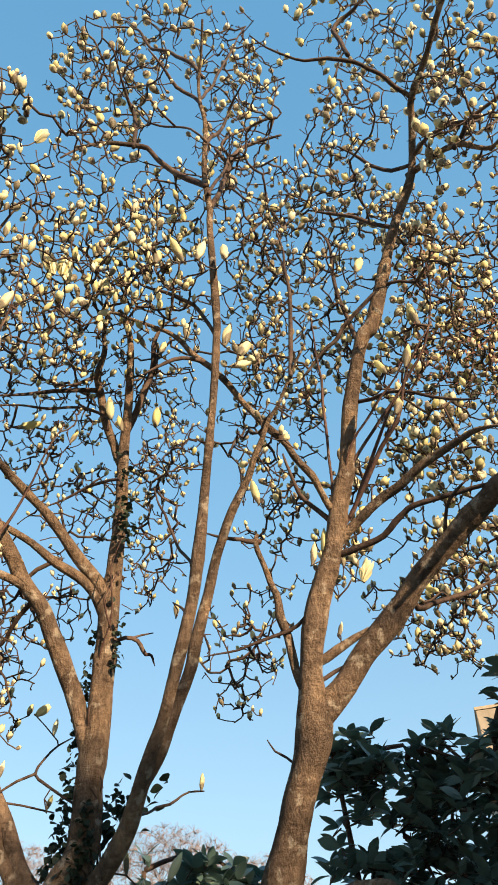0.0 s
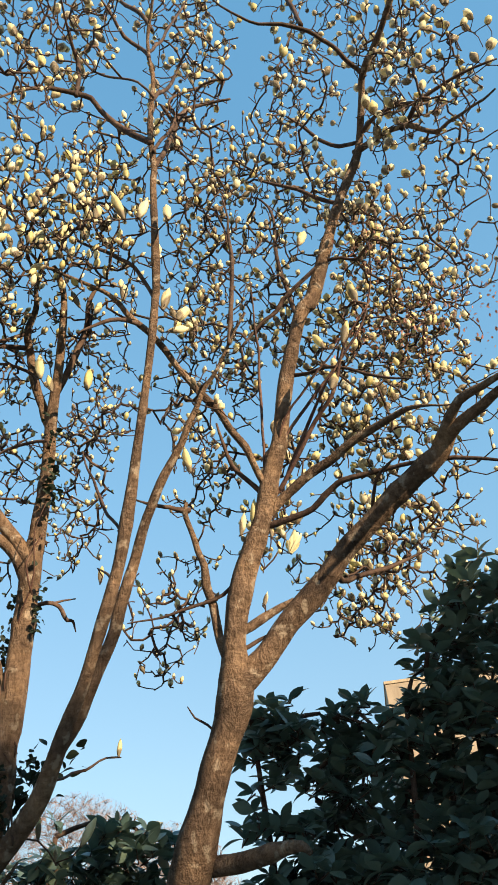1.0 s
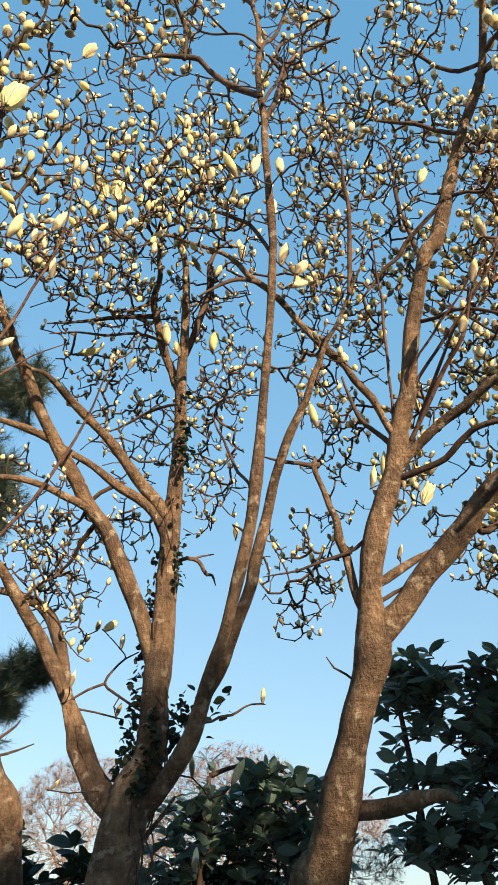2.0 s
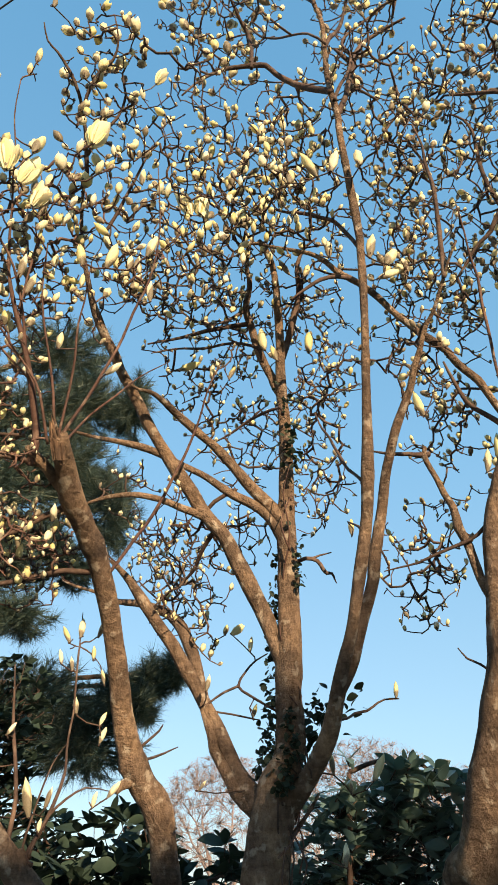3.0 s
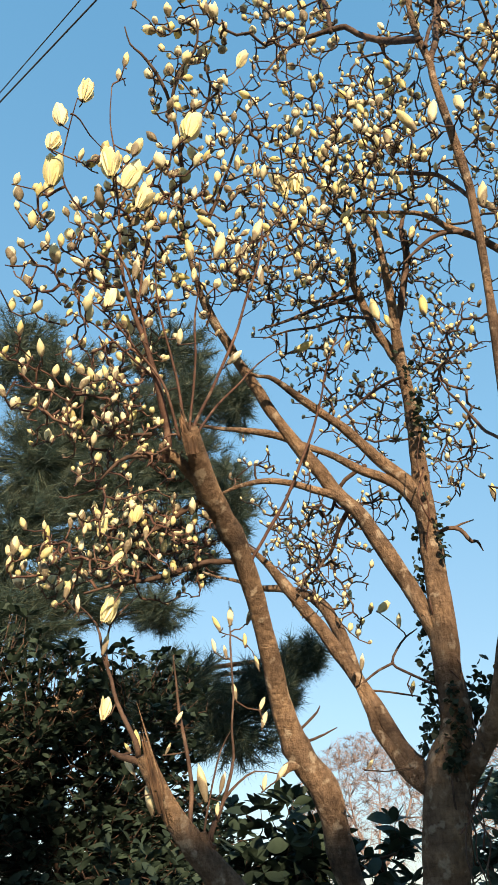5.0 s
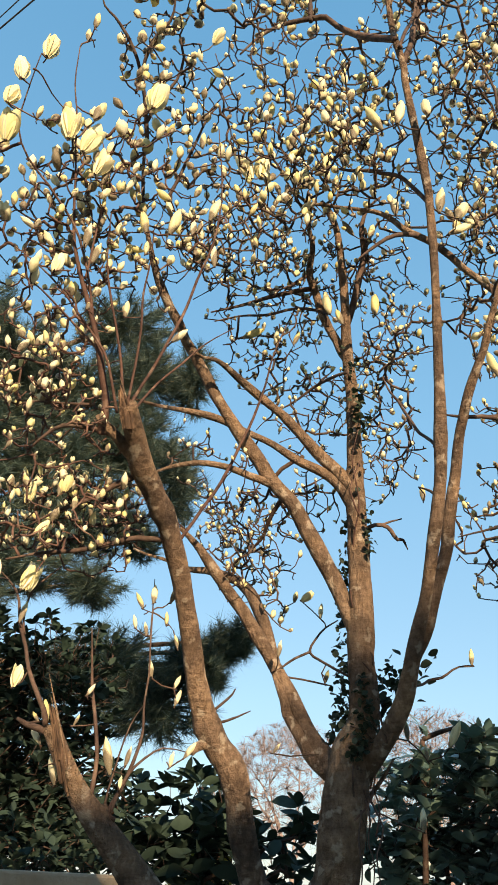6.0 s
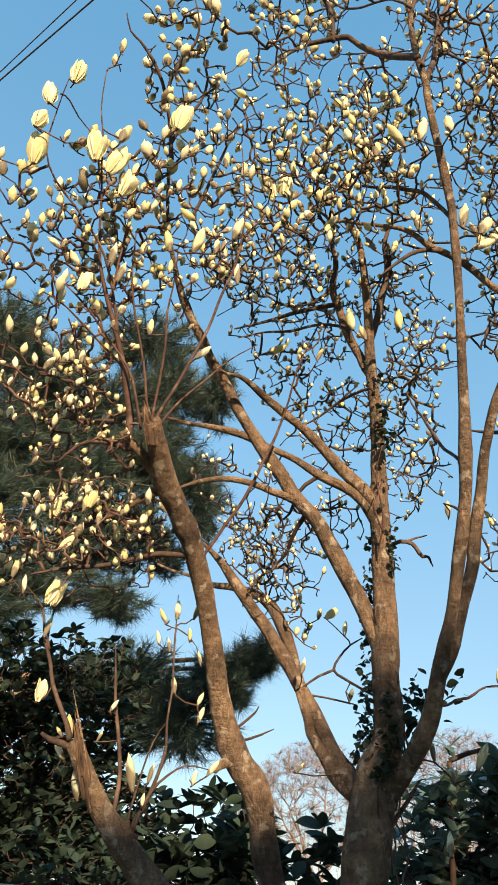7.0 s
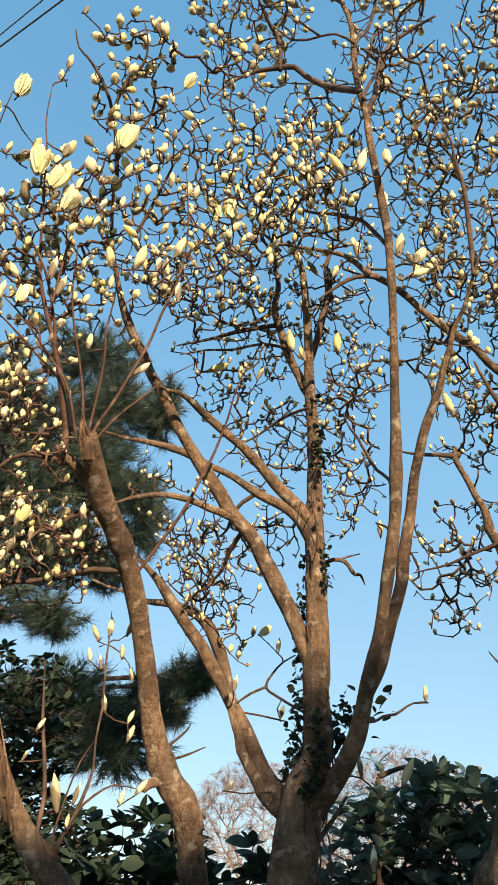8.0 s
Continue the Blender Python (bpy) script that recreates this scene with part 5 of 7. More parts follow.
limb(magnolia_b, "limb", [(0.283, 1.872, 2.432, 0.0065), (0.290, 1.867, 2.435, 0.0065), (0.328, 1.864, 2.455, 0.0065), (0.364, 1.869, 2.454, 0.0065), (0.386, 1.881, 2.439, 0.0065), (0.400, 1.893, 2.423, 0.0057), (0.417, 1.895, 2.422, 0.0049), (0.427, 1.904, 2.410, 0.0037), (0.436, 1.912, 2.398, 0.0025)])
limb(magnolia_b, "limb", [(0.338, 1.867, 2.455, 0.0041), (0.342, 1.865, 2.457, 0.0041), (0.380, 1.883, 2.474, 0.0033), (0.411, 1.897, 2.488, 0.0029)])
limb(magnolia_b, "limb", [(0.349, 1.776, 1.969, 0.0040), (0.352, 1.775, 1.970, 0.0040), (0.414, 1.850, 1.993, 0.0035), (0.479, 1.923, 2.034, 0.0037), (0.542, 1.988, 2.072, 0.0035), (0.614, 2.055, 2.108, 0.0032)])
limb(magnolia_b, "limb", [(0.247, 1.924, 2.026, 0.0037), (0.244, 1.923, 2.028, 0.0037), (0.205, 1.973, 2.062, 0.0038), (0.166, 2.019, 2.097, 0.0039), (0.140, 2.049, 2.128, 0.0040), (0.165, 2.077, 2.173, 0.0037), (0.204, 2.108, 2.222, 0.0038), (0.237, 2.131, 2.260, 0.0034)])
limb(magnolia_b, "limb", [(0.147, 2.048, 2.128, 0.0040), (0.143, 2.045, 2.126, 0.0040), (0.103, 2.053, 2.109, 0.0036), (0.061, 2.063, 2.088, 0.0032), (0.030, 2.069, 2.070, 0.0028)])
limb(magnolia_b, "limb", [(0.074, 2.082, 2.061, 0.0032), (0.077, 2.079, 2.061, 0.0032), (0.129, 2.097, 2.059, 0.0028), (0.188, 2.117, 2.056, 0.0028), (0.214, 2.124, 2.057, 0.0024)])
limb(magnolia_b, "limb", [(0.426, 1.527, 2.352, 0.0041), (0.427, 1.527, 2.356, 0.0041), (0.439, 1.597, 2.412, 0.0040), (0.444, 1.683, 2.477, 0.0038), (0.447, 1.750, 2.528, 0.0032)])
limb(magnolia_b, "limb", [(0.421, 1.473, 2.483, 0.0042), (0.421, 1.472, 2.487, 0.0042), (0.413, 1.539, 2.570, 0.0044), (0.403, 1.610, 2.667, 0.0043), (0.392, 1.667, 2.751, 0.0041), (0.379, 1.719, 2.836, 0.0043), (0.367, 1.766, 2.924, 0.0036)])
limb(magnolia_b, "limb", [(0.065, 1.883, 2.555, 0.0085), (0.060, 1.887, 2.551, 0.0085), (0.028, 1.943, 2.521, 0.0069), (0.002, 2.004, 2.482, 0.0061), (-0.025, 2.042, 2.460, 0.0053), (-0.052, 2.079, 2.438, 0.0044)])
limb(magnolia_b, "limb", [(0.118, 1.861, 2.683, 0.0069), (0.111, 1.860, 2.680, 0.0069), (0.054, 1.889, 2.653, 0.0070), (0.027, 1.918, 2.617, 0.0061), (0.010, 1.945, 2.581, 0.0052), (-0.017, 1.957, 2.567, 0.0044)])
limb(magnolia_b, "limb", [(-0.378, 1.252, 3.400, 0.0075), (-0.378, 1.242, 3.407, 0.0075), (-0.385, 1.193, 3.465, 0.0067), (-0.398, 1.143, 3.520, 0.0058), (-0.410, 1.104, 3.561, 0.0054), (-0.433, 1.060, 3.603, 0.0050), (-0.468, 1.021, 3.639, 0.0041), (-0.497, 0.998, 3.659, 0.0037), (-0.506, 0.964, 3.690, 0.0033)])
limb(magnolia_b, "limb", [(-0.399, 1.151, 3.515, 0.0054), (-0.398, 1.143, 3.520, 0.0054), (-0.384, 1.100, 3.570, 0.0050), (-0.353, 1.058, 3.622, 0.0046), (-0.316, 1.035, 3.657, 0.0042), (-0.298, 0.994, 3.700, 0.0037), (-0.303, 0.945, 3.744, 0.0033)])
limb(magnolia_b, "limb", [(-0.381, 1.221, 3.433, 0.0059), (-0.378, 1.215, 3.439, 0.0059), (-0.340, 1.183, 3.511, 0.0051), (-0.299, 1.161, 3.568, 0.0043), (-0.274, 1.124, 3.632, 0.0043), (-0.284, 1.088, 3.683, 0.0038), (-0.258, 1.054, 3.738, 0.0034)])
limb(magnolia_b, "limb", [(-0.326, 1.391, 3.302, 0.0052), (-0.323, 1.385, 3.307, 0.0052), (-0.285, 1.355, 3.381, 0.0052), (-0.260, 1.330, 3.434, 0.0048), (-0.235, 1.299, 3.494, 0.0044), (-0.209, 1.266, 3.552, 0.0040), (-0.174, 1.250, 3.591, 0.0035)])
limb(magnolia_b, "limb", [(0.133, 1.925, 1.533, 0.0094), (0.143, 1.925, 1.545, 0.0099), (0.200, 1.946, 1.615, 0.0097), (0.238, 1.958, 1.670, 0.0093), (0.275, 1.969, 1.734, 0.0074), (0.326, 1.976, 1.794, 0.0064), (0.359, 1.978, 1.836, 0.0054)], bark)
limb(magnolia_b, "vine", [(0.265, 1.905, 1.728, 0.0027), (0.265, 1.901, 1.725, 0.0027), (0.273, 1.897, 1.679, 0.0023), (0.264, 1.895, 1.632, 0.0022), (0.272, 1.890, 1.598, 0.0019), (0.272, 1.883, 1.549, 0.0019)], bark_twig)
limb(magnolia_b, "vine", [(0.276, 1.915, 1.737, 0.0027), (0.277, 1.911, 1.734, 0.0027), (0.301, 1.896, 1.670, 0.0023), (0.278, 1.889, 1.615, 0.0022), (0.279, 1.881, 1.582, 0.0019), (0.290, 1.869, 1.544, 0.0018)], bark_twig)
limb(magnolia_b, "vine", [(0.251, 1.890, 1.704, 0.0026), (0.251, 1.886, 1.701, 0.0026), (0.245, 1.888, 1.643, 0.0022), (0.252, 1.886, 1.586, 0.0022), (0.242, 1.885, 1.543, 0.0019)], bark_twig)
limb(magnolia_b, "limb", [(0.194, 1.706, 3.095, 0.0067), (0.178, 1.701, 3.150, 0.0058), (0.093, 1.725, 3.192, 0.0053), (-0.004, 1.744, 3.174, 0.0048), (-0.102, 1.757, 3.173, 0.0042), (-0.178, 1.741, 3.136, 0.0029)])
limb(magnolia_b, "limb", [(0.319, 0.996, 4.297, 0.0068), (0.274, 1.001, 4.407, 0.0081), (0.204, 1.059, 4.616, 0.0071), (0.128, 1.123, 4.781, 0.0067), (0.059, 1.170, 5.055, 0.0064), (-0.090, 1.188, 5.011, 0.0055), (-0.190, 1.165, 4.970, 0.0038)])
limb(magnolia_b, "limb", [(0.359, 1.062, 3.587, 0.0064), (0.356, 1.062, 3.594, 0.0055), (0.413, 1.079, 3.768, 0.0053), (0.443, 1.094, 3.936, 0.0056), (0.439, 1.133, 4.133, 0.0053), (0.533, 1.121, 4.278, 0.0048), (0.623, 1.083, 4.389, 0.0042), (0.685, 1.046, 4.721, 0.0038)])
limb(magnolia_b, "limb", [(0.331, 1.005, 4.005, 0.0065), (0.311, 1.007, 4.114, 0.0056), (0.383, 1.053, 4.433, 0.0055), (0.468, 1.091, 4.906, 0.0047), (0.561, 1.071, 5.299, 0.0043)])
limb(magnolia_b, "limb", [(0.338, 1.020, 3.839, 0.0041), (0.286, 1.025, 3.908, 0.0036), (0.192, 1.112, 4.069, 0.0038), (0.087, 1.179, 4.285, 0.0034), (-0.054, 1.190, 4.641, 0.0029)])
limb(magnolia_b, "limb", [(0.258, 1.723, 2.886, 0.0057), (0.253, 1.717, 2.912, 0.0049), (0.198, 1.773, 2.931, 0.0050), (0.152, 1.827, 2.938, 0.0045), (0.059, 1.901, 2.891, 0.0034), (-0.000, 1.902, 2.925, 0.0028)])
clump(magnolia_b, (-0.024, 1.181, 4.088), (0.176, 0.150, 0.093), 32, 0.0458, 0, 2.3)
clump(magnolia_b, (-0.010, 1.202, 4.710), (0.290, 0.220, 0.242), 97, 0.0468, 0, 2.3)
clump(magnolia_b, (0.541, 1.125, 5.061), (0.242, 0.220, 0.296), 82, 0.0468, 0, 2.3)
clump(magnolia_b, (0.529, 1.174, 4.335), (0.209, 0.200, 0.163), 43, 0.0416, 0, 2.3)
clump(magnolia_b, (0.212, 1.185, 5.449), (0.286, 0.200, 0.200), 58, 0.0468, 0, 2.3)
clump(magnolia_b, (0.649, 1.228, 3.958), (0.196, 0.250, 0.174), 60, 0.0336, 0)
clump(magnolia_b, (0.653, 1.337, 3.739), (0.191, 0.250, 0.170), 70, 0.0304, 0)
clump(magnolia_b, (0.719, 1.439, 3.485), (0.165, 0.250, 0.185), 68, 0.0304, 0)
clump(magnolia_b, (0.159, 1.743, 3.385), (0.246, 0.250, 0.185), 72, 0.0256, 0)
clump(magnolia_b, (-0.088, 1.748, 3.387), (0.185, 0.250, 0.185), 60, 0.0256, 0)
clump(magnolia_b, (0.037, 1.850, 3.125), (0.200, 0.200, 0.140), 35, 0.0224, 0)
clump(magnolia_b, (0.153, 1.894, 2.912), (0.193, 0.200, 0.154), 47, 0.0208, 0)
clump(magnolia_b, (0.416, 1.905, 2.829), (0.132, 0.200, 0.208), 47, 0.0208, 0)
clump(magnolia_b, (0.388, 1.809, 3.094), (0.117, 0.150, 0.157), 28, 0.0208, 0)
clump(magnolia_b, (-0.071, 1.949, 2.572), (0.162, 0.250, 0.162), 70, 0.0208, 0)
clump(magnolia_b, (-0.015, 2.050, 2.388), (0.142, 0.200, 0.124), 41, 0.0208, 0)
clump(magnolia_b, (0.149, 1.995, 2.599), (0.110, 0.200, 0.110), 30, 0.0208, 0)
clump(magnolia_b, (-0.285, 1.595, 3.450), (0.199, 0.200, 0.179), 51, 0.0320, 0)
clump(magnolia_b, (-0.250, 1.833, 2.710), (0.089, 0.150, 0.125), 14, 0.0208, 0)
clump(magnolia_b, (-0.337, 1.026, 3.679), (0.137, 0.200, 0.137), 70, 0.0368, 0)
clump(magnolia_b, (-0.240, 1.278, 3.477), (0.143, 0.180, 0.125), 41, 0.0336, 0)
clump(magnolia_b, (0.236, 1.664, 3.417), (0.141, 0.150, 0.121), 30, 0.0240, 0)
clump(magnolia_b, (0.455, 1.721, 3.120), (0.115, 0.150, 0.134), 18, 0.0224, 0)
clump(magnolia_b, (0.637, 1.413, 2.907), (0.096, 0.200, 0.112), 35, 0.0288, 0)
clump(magnolia_b, (0.074, 2.099, 2.280), (0.070, 0.100, 0.070), 6, 0.0272, 0)
clump(magnolia_b, (-0.349, 1.064, 3.428), (0.097, 0.120, 0.097), 25, 0.0360, 0)
clump(magnolia_b, (0.055, 1.784, 3.199), (0.139, 0.160, 0.103), 27, 0.0240, 0, 1.5)
clump(magnolia_b, (-0.003, 1.982, 3.154), (0.126, 0.160, 0.121), 22, 0.0270, 0, 1.5)
clump(magnolia_b, (-0.085, 2.383, 2.752), (0.152, 0.160, 0.150), 36, 0.0220, 0, 1.5)
clump(magnolia_b, (-0.017, 2.290, 2.528), (0.120, 0.160, 0.104), 23, 0.0240, 0, 1.5)
clump(magnolia_b, (0.441, 1.970, 3.204), (0.116, 0.160, 0.207), 32, 0.0270, 0, 1.5)
clump(magnolia_b, (0.484, 1.746, 3.169), (0.088, 0.160, 0.135), 22, 0.0220, 0, 1.5)
clump(magnolia_b, (0.434, 2.142, 2.864), (0.072, 0.160, 0.143), 16, 0.0240, 0, 1.5)
clump(magnolia_b, (0.464, 1.824, 3.443), (0.150, 0.160, 0.111), 25, 0.0270, 0, 1.5)
clump(magnolia_b, (0.695, 1.671, 3.260), (0.126, 0.160, 0.145), 27, 0.0220, 0, 1.5)
clump(magnolia_b, (0.329, 1.752, 3.456), (0.168, 0.160, 0.120), 23, 0.0240, 0, 1.5)
clump(magnolia_b, (0.771, 1.701, 3.105), (0.076, 0.160, 0.130), 14, 0.0270, 0, 1.5)
clump(magnolia_b, (0.207, 2.026, 3.084), (0.126, 0.160, 0.121), 20, 0.0220, 0, 1.5)
clump(magnolia_b, (-0.170, 2.417, 2.672), (0.086, 0.160, 0.099), 13, 0.0240, 0, 1.5)
clump(magnolia_b, (0.075, 1.715, 3.354), (0.121, 0.160, 0.116), 23, 0.0270, 0, 1.5)
clump(magnolia_b, (-0.237, 1.701, 3.515), (0.104, 0.160, 0.144), 18, 0.0220, 0, 1.5)
clump(magnolia_b, (-0.122, 1.340, 3.573), (0.075, 0.160, 0.129), 13, 0.0240, 0, 1.5)
clump(magnolia_b, (0.216, 1.218, 3.780), (0.133, 0.160, 0.087), 16, 0.0270, 0, 1.5)
clump(magnolia_b, (0.512, 1.072, 3.941), (0.112, 0.160, 0.129), 18, 0.0220, 0, 1.5)
clump(magnolia_b, (0.570, 1.174, 3.671), (0.109, 0.160, 0.125), 22, 0.0240, 0, 1.5)
clump(magnolia_b, (0.690, 1.384, 3.652), (0.097, 0.160, 0.156), 22, 0.0270, 0, 1.5)
clump(magnolia_b, (0.414, 1.521, 3.400), (0.096, 0.160, 0.132), 23, 0.0220, 0, 1.5)
clump(magnolia_b, (0.413, 2.030, 3.037), (0.083, 0.160, 0.096), 11, 0.0240, 0, 1.5)
clump(magnolia_b, (-0.051, 1.054, 3.695), (0.118, 0.160, 0.116), 20, 0.0240, 0, 1.5)
clump(magnolia_b, (0.092, 0.886, 3.900), (0.104, 0.160, 0.100), 16, 0.0270, 0, 1.5)
clump(magnolia_b, (0.425, 1.027, 3.941), (0.097, 0.160, 0.134), 16, 0.0220, 0, 1.5)
clump(magnolia_b, (0.469, 0.797, 3.827), (0.088, 0.160, 0.142), 18, 0.0240, 0, 1.5)
bloom(magnolia_b, (0.105, 1.345, 3.607), 0.110, "bud", 2)
bloom(magnolia_b, (0.060, 1.395, 3.575), 0.110, "bud", -8)
bloom(magnolia_b, (0.224, 1.184, 3.326), 0.110, "bud", 10)
bloom(magnolia_b, (0.300, 1.149, 3.314), 0.110, "bud", -25)
bloom(magnolia_b, (0.338, 1.131, 3.318), 0.103, "bud", 14)
bloom(magnolia_b, (0.241, 1.442, 3.571), 0.110, "bud", 4)
bloom(magnolia_b, (0.380, 1.409, 3.287), 0.110, "bud", 6)
bloom(magnolia_b, (0.419, 1.109, 3.322), 0.098, "bud", 0)
bloom(magnolia_b, (0.463, 1.273, 3.126), 0.110, "bud", 10)
bloom(magnolia_b, (0.511, 1.277, 3.108), 0.110, "bud", 24)
bloom(magnolia_b, (0.493, 1.311, 3.085), 0.088, "bud", 60)
bloom(magnolia_b, (0.197, 1.653, 3.098), 0.098, "bud", -10)
bloom(magnolia_b, (0.237, 1.658, 3.061), 0.082, "bud", -15)
bloom(magnolia_b, (0.346, 1.669, 3.114), 0.098, "bud", 0)
bloom(magnolia_b, (0.280, 1.586, 3.399), 0.086, "bud", -25)
bloom(magnolia_b, (0.332, 1.587, 3.386), 0.091, "bud", 12)
bloom(magnolia_b, (0.630, 1.496, 2.733), 0.094, "bud", -14)
bloom(magnolia_b, (0.587, 1.958, 2.078), 0.052, "bud", 5)
bloom(magnolia_b, (0.465, 1.798, 2.504), 0.060, "bud", 0)
bloom(magnolia_b, (-0.037, 1.460, 3.524), 0.110, "flower", 0)
bloom(magnolia_b, (-0.070, 1.462, 3.522), 0.097, "flower", -20)
bloom(magnolia_b, (0.185, 2.107, 2.248), 0.052, "bud", 5)
bloom(magnolia_b, (-0.083, 1.747, 3.074), 0.089, "bud", 60)
bloom(magnolia_b, (0.027, 1.761, 3.064), 0.065, "bud", 5)
bloom(magnolia_b, (0.085, 1.757, 3.056), 0.065, "bud", 20)
bloom(magnolia_b, (0.095, 1.484, 3.507), 0.081, "bud", 60)
bloom(magnolia_b, (0.207, 1.502, 3.506), 0.087, "bud", 10)
bloom(magnolia_b, (0.051, 1.503, 3.491), 0.081, "bud", 0)
bloom(magnolia_b, (-0.078, 1.516, 3.475), 0.076, "bud", -40)
bloom(magnolia_b, (0.510, 1.996, 1.871), 0.077, "bud", 25)
bloom(magnolia_b, (0.405, 2.017, 1.888), 0.061, "bud", -5)
bloom(magnolia_b, (0.452, 2.015, 1.839), 0.043, "bud", 0)
bloom(magnolia_b, (0.392, 1.872, 1.664), 0.057, "bud", 5)
bloom(magnolia_b, (0.050, 1.980, 2.089), 0.053, "bud", 12)
bloom(magnolia_b, (0.186, 2.031, 2.035), 0.044, "bud", 15)
bloom(magnolia_b, (0.127, 2.094, 2.297), 0.050, "flower", 45)
bloom(magnolia_b, (0.039, 1.979, 1.839), 0.034, "bud", 40)
bloom(magnolia_b, (-0.012, 1.343, 3.677), 0.080, "bud", 5)
bloom(magnolia_b, (0.160, 1.267, 3.711), 0.074, "bud", 0)
bloom(magnolia_b, (-0.449, 0.870, 3.581), 0.057, "bud", 0)
bloom(magnolia_b, (-0.274, 0.964, 3.771), 0.057, "bud", 0)
bloom(magnolia_b, (-0.265, 0.996, 3.709), 0.067, "bud", 5)
bloom(magnolia_b, (-0.197, 1.164, 3.789), 0.067, "flower", 20)
bloom(magnolia_b, (-0.207, 1.229, 3.336), 0.066, "bud", 0)

magnolia_c = tree("magnolia_tree", "pruned magnolia tree with a cracked top, reddish shoots and cream flowers", bark_red)
limb(magnolia_c, "trunk", [(0.210, 2.347, -0.100, 0.0554), (0.074, 2.300, 1.320, 0.0406), (-0.003, 2.273, 1.560, 0.0369), (-0.035, 2.262, 1.661, 0.0364), (-0.048, 2.245, 1.740, 0.0371), (-0.063, 2.228, 1.801, 0.0422), (-0.083, 2.212, 1.846, 0.0425), (-0.117, 2.193, 1.885, 0.0379), (-0.147, 2.168, 1.937, 0.0365), (-0.173, 2.130, 2.005, 0.0343), (-0.191, 2.088, 2.073, 0.0328), (-0.207, 2.021, 2.167, 0.0304), (-0.222, 1.967, 2.231, 0.0287), (-0.236, 1.906, 2.293, 0.0285), (-0.255, 1.840, 2.351, 0.0298), (-0.273, 1.775, 2.399, 0.0325), (-0.306, 1.691, 2.449, 0.0304), (-0.334, 1.611, 2.487, 0.0312), (-0.343, 1.537, 2.521, 0.0276), (-0.349, 1.477, 2.544, 0.0242), (-0.351, 1.431, 2.560, 0.0210)])
limb(magnolia_c, "limb", [(-0.335, 1.611, 2.487, 0.0186), (-0.347, 1.592, 2.493, 0.0186), (-0.376, 1.552, 2.509, 0.0165), (-0.404, 1.510, 2.525, 0.0157), (-0.423, 1.482, 2.534, 0.0150), (-0.429, 1.457, 2.547, 0.0130)])
limb(magnolia_c, "limb", [(-0.426, 1.502, 2.513, 0.0119), (-0.423, 1.488, 2.527, 0.0119), (-0.416, 1.457, 2.574, 0.0102), (-0.425, 1.421, 2.620, 0.0090), (-0.435, 1.378, 2.679, 0.0084), (-0.450, 1.334, 2.738, 0.0071), (-0.465, 1.295, 2.791, 0.0066), (-0.482, 1.256, 2.845, 0.0054), (-0.498, 1.215, 2.905, 0.0042), (-0.509, 1.166, 2.981, 0.0033), (-0.510, 1.112, 3.073, 0.0030), (-0.507, 1.067, 3.156, 0.0028), (-0.519, 1.005, 3.266, 0.0028), (-0.510, 0.957, 3.363, 0.0024)], bark_red)
limb(magnolia_c, "shoot", [(-0.355, 1.448, 2.550, 0.0045), (-0.352, 1.443, 2.556, 0.0045), (-0.306, 1.421, 2.655, 0.0043), (-0.268, 1.399, 2.734, 0.0041), (-0.232, 1.372, 2.811, 0.0038), (-0.193, 1.333, 2.901, 0.0036), (-0.156, 1.288, 2.987, 0.0034), (-0.140, 1.228, 3.081, 0.0030), (-0.135, 1.181, 3.147, 0.0027), (-0.148, 1.109, 3.238, 0.0024)], bark_red)
limb(magnolia_c, "shoot", [(-0.356, 1.439, 2.552, 0.0039), (-0.355, 1.432, 2.557, 0.0039), (-0.337, 1.378, 2.690, 0.0034), (-0.325, 1.323, 2.799, 0.0032), (-0.318, 1.272, 2.884, 0.0026), (-0.305, 1.223, 2.961, 0.0023)], bark_red)
limb(magnolia_c, "shoot", [(-0.364, 1.437, 2.550, 0.0045), (-0.365, 1.431, 2.556, 0.0045), (-0.381, 1.390, 2.667, 0.0040), (-0.403, 1.345, 2.764, 0.0034), (-0.420, 1.308, 2.835, 0.0032), (-0.429, 1.263, 2.916, 0.0030), (-0.422, 1.208, 3.010, 0.0026)], bark_red)
limb(magnolia_c, "shoot", [(-0.381, 1.440, 2.544, 0.0039), (-0.383, 1.433, 2.548, 0.0039), (-0.421, 1.352, 2.667, 0.0034), (-0.474, 1.294, 2.730, 0.0030), (-0.517, 1.248, 2.774, 0.0028), (-0.569, 1.203, 2.808, 0.0025), (-0.626, 1.164, 2.830, 0.0022)], bark_red)
limb(magnolia_c, "shoot", [(-0.451, 1.334, 2.746, 0.0040), (-0.452, 1.326, 2.750, 0.0040), (-0.467, 1.247, 2.845, 0.0037), (-0.497, 1.167, 2.926, 0.0034), (-0.547, 1.100, 2.975, 0.0030), (-0.594, 1.049, 3.007, 0.0027), (-0.615, 0.991, 3.050, 0.0024), (-0.586, 0.926, 3.116, 0.0024), (-0.556, 0.880, 3.163, 0.0022)], bark_red)
limb(magnolia_c, "shoot", [(-0.572, 0.902, 3.140, 0.0022), (-0.571, 0.901, 3.141, 0.0022), (-0.556, 0.920, 3.145, 0.0019), (-0.543, 0.966, 3.141, 0.0019), (-0.521, 1.006, 3.142, 0.0017)], bark_red)
